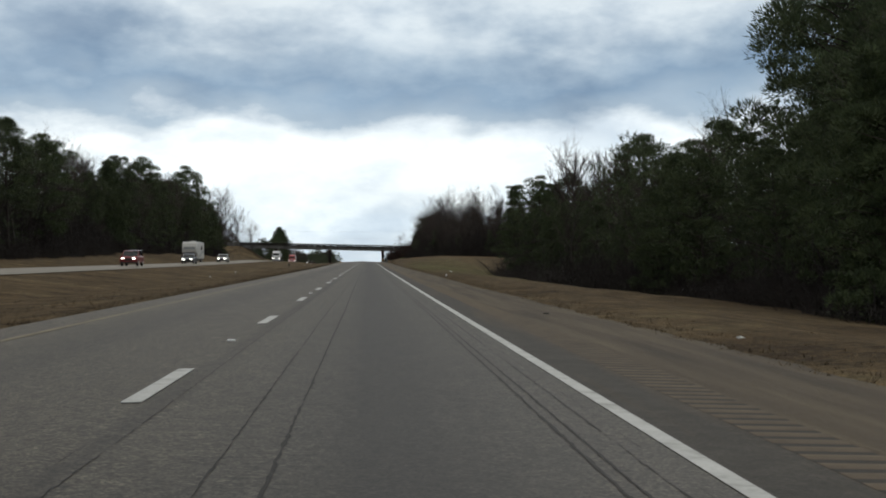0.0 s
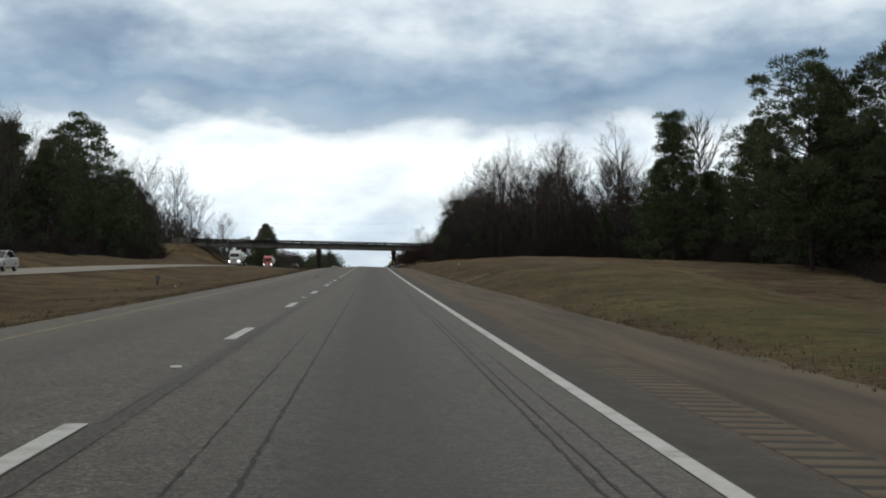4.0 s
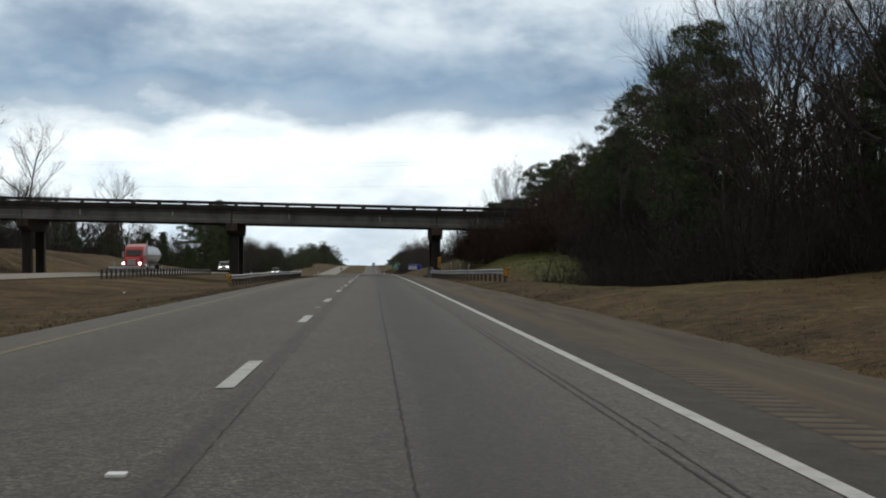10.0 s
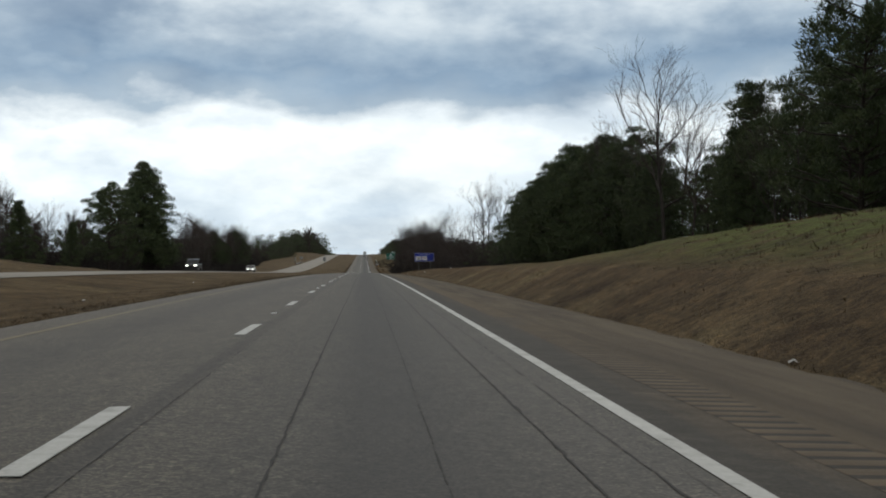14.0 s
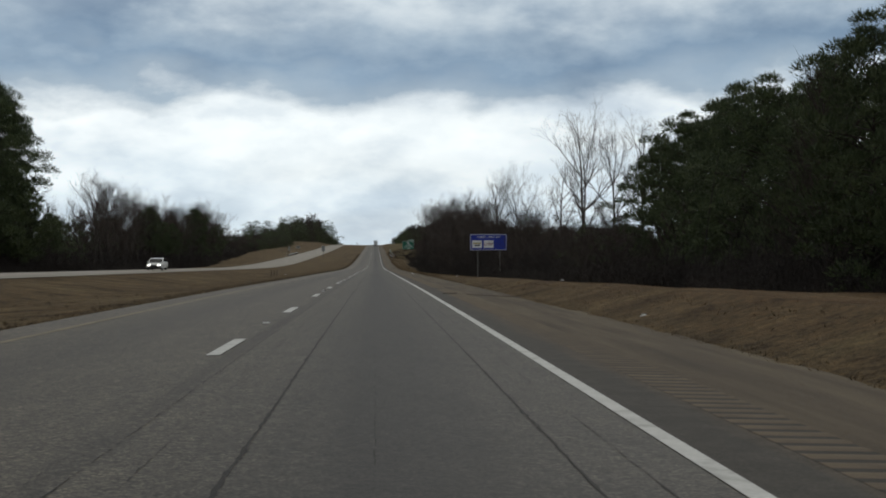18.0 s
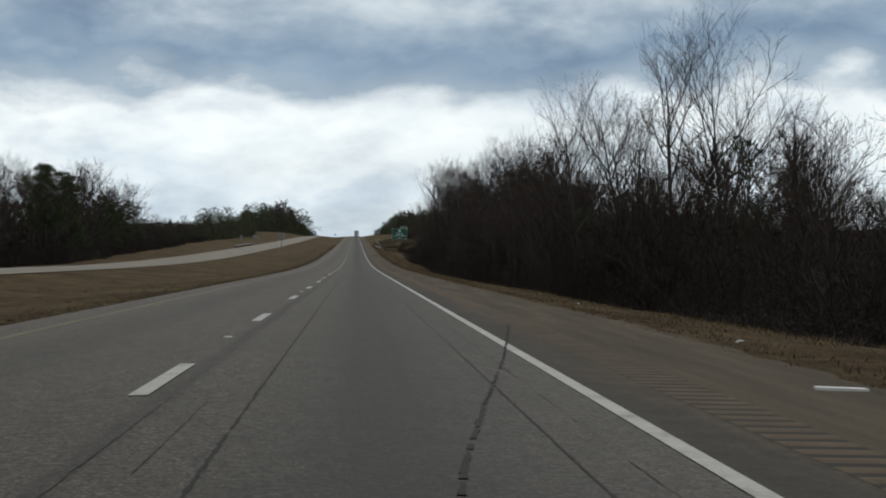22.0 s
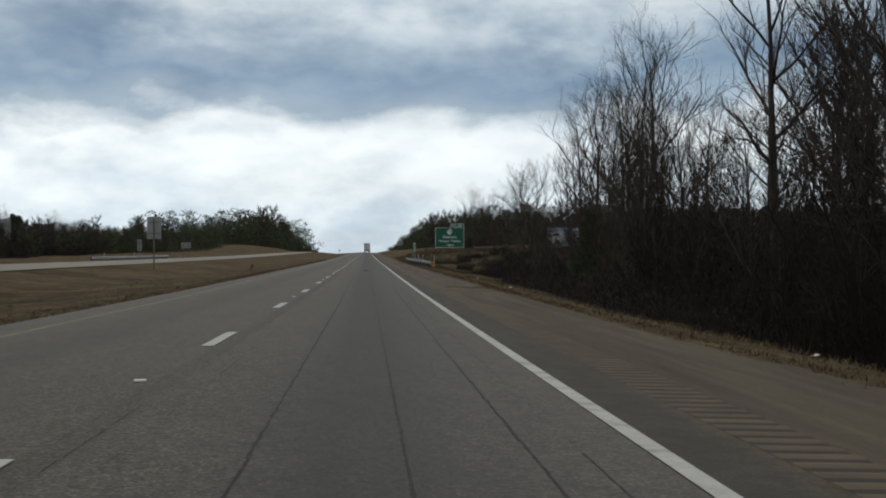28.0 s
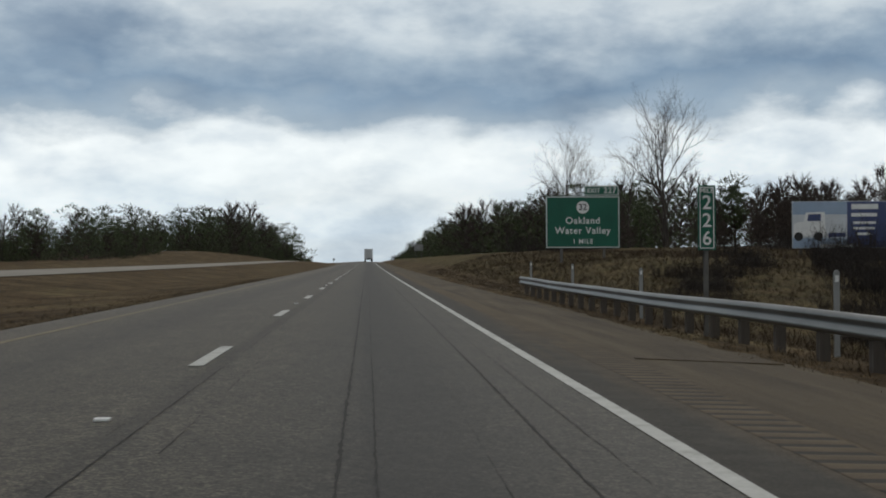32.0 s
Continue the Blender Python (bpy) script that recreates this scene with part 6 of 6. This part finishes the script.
def car(x, y, z, paint_mat, label, kind="sedan", turn=0):
    """A car whose nose points to -y."""
    e = thing("car" if kind != "pickup" else "pickup_truck", pose(x, y, z, 0, 0, turn), label, "car" if kind != "pickup" else "truck")
    if kind == "sedan":
        low = [(-2.35, 0.32), (-2.4, 0.58), (-2.25, 0.74), (-1.1, 0.93), (1.55, 0.98), (2.25, 0.95), (2.38, 0.62), (2.3, 0.3)]
        top = [(-1.15, 0.93), (-0.3, 1.40), (0.35, 1.46), (1.0, 1.40), (1.75, 0.97)]
        w, r = 0.9, 0.33
    elif kind == "suv":
        low = [(-2.3, 0.4), (-2.38, 0.75), (-2.2, 0.98), (-1.05, 1.1), (2.15, 1.12), (2.3, 0.8), (2.25, 0.4)]
        top = [(-1.1, 1.1), (-0.45, 1.66), (0.4, 1.74), (1.9, 1.68), (2.2, 1.12)]
        w, r = 0.94, 0.37
    else:
        low = [(-2.8, 0.5), (-2.85, 0.85), (-2.75, 1.1), (-1.3, 1.18), (2.8, 1.16), (2.85, 0.8), (2.8, 0.5)]
        top = [(-1.35, 1.16), (-0.7, 1.82), (0.2, 1.88), (0.75, 1.84), (0.85, 1.16)]
        w, r = 0.98, 0.40
    part("body", prism(bmesh.new(), low, -w, w, axis="x", bevel=0.07), paint_mat, e)
    g = part("cabin_glass", prism(bmesh.new(), top, -w + 0.1, w - 0.1, axis="x", bevel=0.04), M_GLASS, e, "dark window glass")
    rt = [(p[0], p[1] + 0.012) for p in top[1:-1]]
    part("roof", prism(bmesh.new(), rt + [(p[0], p[1] - 0.09) for p in rt[::-1]], -w + 0.13, w - 0.13, axis="x", bevel=0.02), paint_mat, e)
    for s in (-1, 1):
        bm = bmesh.new()
        a, b = top[0], top[1]
        q = s * (w - 0.12)
        tube(bm, (q, a[0], a[1]), (q * 0.99, b[0], b[1] + 0.01), 0.035, n=6)
        part("pillar", bm, paint_mat, e)
        n = low[1]
        part("headlight", box(bmesh.new(), s * (w - 0.36) - 0.17, s * (w - 0.36) + 0.17, n[0] - 0.02, n[0] + 0.1, n[1] + 0.02, n[1] + 0.14, bevel=0.03), M_LAMP, e, "lit headlight")
        part("mirror", box(bmesh.new(), s * (w + 0.02) - 0.09, s * (w + 0.02) + 0.09, top[0][0] + 0.25, top[0][0] + 0.37, top[0][1] + 0.02, top[0][1] + 0.16, bevel=0.03), paint_mat, e)
        for yy in (low[0][0] + 0.85, low[-1][0] - 0.85):
            wheel(e, s * (w - 0.1), yy, r, 0.22)
    part("grille", box(bmesh.new(), -0.42, 0.42, low[1][0] - 0.025, low[1][0] + 0.1, low[1][1] - 0.16, low[1][1] + 0.1, bevel=0.02), M_BLACK, e)
    part("bumper", box(bmesh.new(), -w + 0.05, w - 0.05, low[0][0] - 0.06, low[0][0] + 0.1, 0.3, 0.46, bevel=0.04), M_BLACK, e)
    return e


def tractor(e, paint_mat, y0):
    """Bonneted lorry cab with its nose at y0, pointing to -y."""
    part("bonnet", prism(bmesh.new(), [(y0, 0.75), (y0 - 0.02, 1.55), (y0 + 0.2, 1.78), (y0 + 1.9, 2.0), (y0 + 1.9, 0.75)], -0.85, 0.85, axis="x", bevel=0.1), paint_mat, e)
    cab = part("cab", prism(bmesh.new(), [(y0 + 1.7, 0.8), (y0 + 1.7, 1.95), (y0 + 2.15, 2.85), (y0 + 2.6, 3.2), (y0 + 4.6, 3.6), (y0 + 4.7, 0.8)], -1.15, 1.15, axis="x", bevel=0.09), paint_mat, e)
    part("windscreen", prism(bmesh.new(), [(y0 + 1.72, 2.08), (y0 + 2.08, 2.78), (y0 + 2.04, 2.80), (y0 + 1.68, 2.10)], -0.95, 0.95, axis="x"), M_GLASS, cab)
    part("grille", box(bmesh.new(), -0.5, 0.5, y0 - 0.05, y0 + 0.05, 0.95, 1.6, bevel=0.03), M_RIM, e, "chrome grille")
    part("bumper", box(bmesh.new(), -1.15, 1.15, y0 - 0.18, y0 + 0.1, 0.45, 0.82, bevel=0.05), M_RIM, e, "chrome bumper")
    part("fuel_tank", tube(bmesh.new(), (1.0, y0 + 2.6, 0.75), (1.0, y0 + 4.0, 0.75), 0.32, n=14), M_RIM, e)
    part("fuel_tank", tube(bmesh.new(), (-1.0, y0 + 2.6, 0.75), (-1.0, y0 + 4.0, 0.75), 0.32, n=14), M_RIM, e)
    for s in (-1, 1):
        part("fender", prism(bmesh.new(), [(y0 + 0.25, 0.7), (y0 + 0.35, 1.2), (y0 + 0.8, 1.35), (y0 + 1.3, 1.25), (y0 + 1.55, 0.75)], s * 0.8, s * 1.2, axis="x", bevel=0.05), paint_mat, e)
        part("headlight", box(bmesh.new(), s * 0.98 - 0.17, s * 0.98 + 0.17, y0 + 0.12, y0 + 0.34, 1.0, 1.24, bevel=0.03), M_LAMP, e, "lit headlight")
        part("exhaust_stack", tube(bmesh.new(), (s * 1.12, y0 + 4.85, 1.2), (s * 1.12, y0 + 4.85, 4.0), 0.075), M_RIM, e)
        part("mirror", box(bmesh.new(), s * 1.35 - 0.09, s * 1.35 + 0.09, y0 + 1.9, y0 + 2.0, 1.9, 2.6, bevel=0.02), M_RIM, e)
        wheel(e, s * 1.0, y0 + 0.95, 0.5, 0.3)
        for yy in (5.4, 6.65):
            wheel(e, s * 0.95, y0 + yy, 0.5, 0.55)
    part("chassis", box(bmesh.new(), -0.45, 0.45, y0 + 1.5, y0 + 7.2, 0.7, 0.98), M_BLACK, e)


def tanker(x, y, z, paint_mat, tank_mat, label):
    e = thing("tanker_lorry", pose(x, y, z), label, "lorry")
    tractor(e, paint_mat, 0.0)
    bm = tube(bmesh.new(), (0, 5.4, 2.25), (0, 16.6, 2.25), 1.1, n=28)
    bmesh.ops.bevel(bm, geom=[q for q in bm.edges if len(q.link_faces) == 2 and abs(q.link_faces[0].normal.dot(q.link_faces[1].normal)) < 0.5], offset=0.25, segments=3, affect="EDGES")
    t = part("tank", bm, tank_mat, e)
    for yy in (7.5, 9.8, 12.1, 14.4):
        part("band", tube(bmesh.new(), (0, yy - 0.05, 2.25), (0, yy + 0.05, 2.25), 1.13, n=28), M_RIM, t)
    part("hatch", tube(bmesh.new(), (0, 11, 3.3), (0, 11, 3.52), 0.4, n=14), tank_mat, t)
    part("walkway", box(bmesh.new(), -0.3, 0.3, 6.2, 16.0, 3.36, 3.40), M_RIM, t)
    part("frame_rail", box(bmesh.new(), -0.5, 0.5, 6.2, 16.7, 0.95, 1.2), M_BLACK, e)
    for s in (-1, 1):
        for yy in (14.4, 15.7):
            wheel(e, s * 0.95, yy, 0.5, 0.55)


def travel_rig(x, y, z):
    tow = car(x, y + 2.9, z, paint("maroon_paint", (0.06, 0.012, 0.014)), "dark pickup truck towing a large travel trailer, headlights lit", "pickup")
    e = thing("travel_trailer", pose(x, y + 5.4, z), "tall cream travel trailer behind a dark pickup truck", "trailer")
    cream = paint("cream_fibreglass", (0.62, 0.61, 0.57))
    part("body", prism(bmesh.new(), [(-1.9, 1.75), (-2.0, 2.6), (-1.7, 3.3), (-1.2, 3.62), (9.0, 3.62), (9.1, 3.4), (9.1, 0.75), (0.3, 0.75), (0.2, 1.6)], -1.2, 1.2, axis="x", bevel=0.12), cream, e)
    for s in (-1, 1):
        part("swirl_stripe", prism(bmesh.new(), [(1.0, 1.2), (3.5, 1.5), (6.0, 2.1), (8.6, 2.3), (8.6, 2.0), (6.0, 1.7), (3.5, 1.2), (1.0, 0.95)], s * 1.202, s * 1.207, axis="x"), M_ALU, e)
        part("window", box(bmesh.new(), s * 1.2 - 0.02, s * 1.2 + 0.02, 4.6, 6.2, 2.3, 2.95, bevel=0.015), M_GLASS, e)
        for yy in (5.2, 6.1):
            wheel(e, s * 1.05, yy, 0.38, 0.25)
    part("front_cap_trim", prism(bmesh.new(), [(-2.03, 2.3), (-1.99, 2.75), (-1.96, 2.75), (-2.0, 2.3)], -0.95, 0.95, axis="x"), M_ALU, e)
    part("air_conditioner", box(bmesh.new(), -0.4, 0.4, 3.0, 3.9, 3.61, 3.86, bevel=0.06), cream, e)
    part("underframe", box(bmesh.new(), -1.0, 1.0, 0.4, 8.9, 0.5, 0.76), M_BLACK, e)


def box_lorry(x, y, z):
    """Seen from behind, driving away."""
    e = thing("box_lorry", pose(x, y, z), "white box trailer of a lorry far ahead on the lane", "lorry")
    white = paint("trailer_white", (0.55, 0.57, 0.58))
    part("box", box(bmesh.new(), -1.28, 1.28, 0, 13.5, 1.15, 4.0, bevel=0.03), white, e)
    for s in (-1, 1):
        d = part("door", box(bmesh.new(), s * 0.63 - 0.6, s * 0.63 + 0.6, -0.03, -0.002, 1.22, 3.92, bevel=0.008), white, e)
        part("lock_bar", tube(bmesh.new(), (s * 0.3, -0.05, 1.25), (s * 0.3, -0.05, 3.9), 0.02, n=6), M_RIM, d)
        part("tail_light", box(bmesh.new(), s * 1.0 - 0.1, s * 1.0 + 0.1, -0.03, 0.02, 0.98, 1.08), paint("red_lens", (0.3, 0.01, 0.01)), e)
        for yy in (1.2, 2.5, 12.3, 13.5):
            wheel(e, s * 1.0, yy, 0.5, 0.5)
    part("underrun_bar", box(bmesh.new(), -1.15, 1.15, -0.02, 0.08, 0.5, 0.62), M_BLACK, e)
    part("frame_rail", box(bmesh.new(), -0.5, 0.5, 0.3, 15.0, 0.85, 1.15), M_BLACK, e)
    part("cab", prism(bmesh.new(), [(14.0, 0.9), (14.0, 3.5), (16.0, 3.2), (16.6, 2.0), (18.2, 1.8), (18.3, 0.9)], -1.15, 1.15, axis="x", bevel=0.08), white, e)


def on_opp(x, y):
    return float(opp_z(np.array(x), np.array(y))) + 0.03


SILVER, NAVY, RED, WHITE, DARK = paint("silver_paint", (0.42, 0.43, 0.43)), paint("navy_paint", (0.02, 0.03, 0.06)), paint("dark_red_paint", (0.22, 0.012, 0.016)), paint("white_paint", (0.68, 0.69, 0.69)), paint("black_paint", (0.015, 0.015, 0.017))
travel_rig(-28.6, 221.0, on_opp(-28.6, 225))
car(-24.2, 190.5, on_opp(-24.2, 190), NAVY, "dark blue sedan with lit headlights on the opposite carriageway")
car(-24.2, 237, on_opp(-24.2, 237), SILVER, "silver sedan with lit headlights on the opposite carriageway")
car(-24.2, 142, on_opp(-24.2, 142), RED, "dark red sport utility car on the opposite carriageway", "suv")
tanker(-28.4, 441, on_opp(-28.4, 446), WHITE, paint("polished_tank", (0.40, 0.41, 0.40)), "white tanker lorry with chrome tank and lit headlights")
tanker(-28.4, 536, on_opp(-28.4, 540), paint("bright_red_paint", (0.42, 0.02, 0.02)), paint("grey_tank", (0.22, 0.23, 0.23)), "red tanker lorry with lit headlights")
car(-24.2, 604, on_opp(-24.2, 604), WHITE, "white pickup truck on the opposite carriageway", "pickup")
car(-24.2, 727, on_opp(-24.2, 727), DARK, "black pickup truck with lit headlights on the opposite carriageway", "pickup")
car(-24.2, 832, on_opp(-24.2, 832), WHITE, "white sedan on the opposite carriageway beside the median")
box_lorry(2.1, 1611, float(rz(2.1, 1611)))


# ---------------------------------------------------------------- wires and litter
def wire(x0, x1, y, z0, z1, sag):
    cu = bpy.data.curves.new("cable", "CURVE")
    cu.dimensions, cu.bevel_depth, cu.bevel_resolution = "3D", 0.006, 1
    sp = cu.splines.new("POLY")
    sp.points.add(24)
    for i in range(25):
        f = i / 24
        sp.points[i].co = (x0 + (x1 - x0) * f, y, z0 + (z1 - z0) * f - sag * 4 * f * (1 - f), 1)
    tmp = new("cable", cu)
    bpy.context.view_layer.update()
    me = bpy.data.meshes.new_from_object(tmp)
    bpy.data.objects.remove(tmp)
    me.materials.clear()
    me.materials.append(M_POST)
    return me


def power_line():
    e = thing("power_line", Matrix(), "thin grey utility wires strung between timber poles behind the overpass", "power line")
    for x in (-78.0, 58.0):
        p = part("pole", tube(bmesh.new(), (x, 520, g1(x, 520) - 0.5), (x, 520, 17.0), 0.16, 0.11, n=10), M_WOODPOST, e)
        part("cross_arm", box(bmesh.new(), x - 0.06, x + 0.06, 519.1, 520.9, 16.2, 16.32), M_WOODPOST, p)
    for y, z, s in ((519.2, 16.4, 1.9), (520.8, 16.4, 2.1), (520.0, 13.2, 1.3)):
        child("cable", wire(-78, 58, y, z + 0.4, z, s), e)


power_line()


def scraps():
    rr = np.random.RandomState(21)
    pale = M_SIGNWHITE
    for k in range(34):
        x, y = (rr.uniform(6.6, 9.5), rr.uniform(5, 1240)) if k % 3 else (rr.uniform(-14, -6), rr.uniform(5, 1240))
        bm = bmesh.new()
        n = 7
        pts = [(rr.uniform(0.04, 0.11) * math.cos(a * 2 * math.pi / n), rr.uniform(0.04, 0.11) * math.sin(a * 2 * math.pi / n), rr.uniform(0.0, 0.05)) for a in range(n)]
        vs = [bm.verts.new(p) for p in pts]
        c = bm.verts.new((0, 0, 0.06))
        for i in range(n):
            bm.faces.new((vs[i], vs[(i + 1) % n], c))
        bmesh.ops.solidify(bm, geom=bm.faces[:], thickness=0.006)
        ob = part("litter", bm, pale)
        ob.location = (x, y, g1(x, y) + 0.02)
        tagged(ob, "crumpled scrap of pale litter on the verge", "litter", "scraps of litter")
    for x, y, L, turn in ((6.1, 1098.6, 0.6, 80), (4.15, 716.3, 0.5, 88), (1.85, 790.6, 0.16, 35), (1.25, 788.2, 0.13, 85), (1.7, 1138, 0.5, 25), (-1.7, 227.0, 0.2, 70), (5.7, 20.6, 0.2, 10), (-0.05, 714.9, 0.1, 80)):
        bm = bmesh.new()
        for i in range(4):
            a = i * L / 4
            bz = 0.01 * (i % 2)
            box(bm, a, a + L / 4 + 0.01, -0.035 + 0.01 * i, 0.025 + 0.007 * i, 0.002 + bz, 0.018 + bz)
        ob = part("tyre_shred", bm, M_TYRE)
        ob.matrix_world = pose(x, y, float(rz(x, y)) + 0.003, 0, 0, turn - 90)
        tagged(ob, "curled black strip of tyre tread on the road", "debris", "tyre shreds")


scraps()


def small_roadside():
    # marker posts round a drain in the median
    e = thing("drain_markers", Matrix(), "three short dark posts round a drain in the grass median", "marker post")
    for x, y in ((-11.5, 853), (-12.0, 854.5), (-12.5, 856)):
        part("post", one_box(x - 0.06, x + 0.06, y - 0.06, y + 0.06, g1(x, y) - 0.3, g1(x, y) + 0.75, bevel=0.01), M_WOODPOST, e)
    for x, y, lean in ((-12, 229.5, 4), (-9.0, 1173, 22)):
        e = thing("marker_stake", pose(x, y, g1(x, y), 0, lean, 0), "short dark leaning stake in the median grass", "marker post")
        part("stake", one_box(-0.07, 0.07, -0.05, 0.05, -0.3, 0.62, bevel=0.012), M_WOODPOST, e)
        part("plate", one_box(-0.16, 0.16, -0.07, -0.055, 0.3, 0.62, bevel=0.008), M_POST, e)
    # inlet with a dark mouth at the edge of the left shoulder
    e = thing("kerb_inlet", pose(-5.4, 136.7, g1(-5.4, 136.7)), "dark drain inlet at the edge of the median", "drain")
    part("slab", one_box(-0.6, 0.6, -1.1, 1.1, -0.3, 0.07, bevel=0.02), M_CONC_DARK, e)
    part("grate", one_box(-0.4, 0.4, -0.9, 0.9, 0.075, 0.085), M_BLACK, e)
    for y in (272.3, 716.0, 831.3, 947.7, 1098.5, 1210.1):
        e = thing("cross_drain", pose(0, y, 0), "pale concrete strip across the gravel verge", "drain", "cross drains")
        x0, x1 = (5.0, 6.85)
        bm = bmesh.new()
        x0, x1 = (6.0, 6.5) if 830 < y < 833 else (5.0, 6.85)
        box(bm, x0, x1, -0.06, 0.06, float(rz(x0, y)) - 0.1, float(rz(x0, y)) + 0.012)
        for v in bm.verts:
            v.co.z += FALL * (v.co.x - x0) * 1.3
        part("strip", bm, M_SIGNWHITE if 830 < y < 833 else M_GRAVEL, e)


small_roadside()
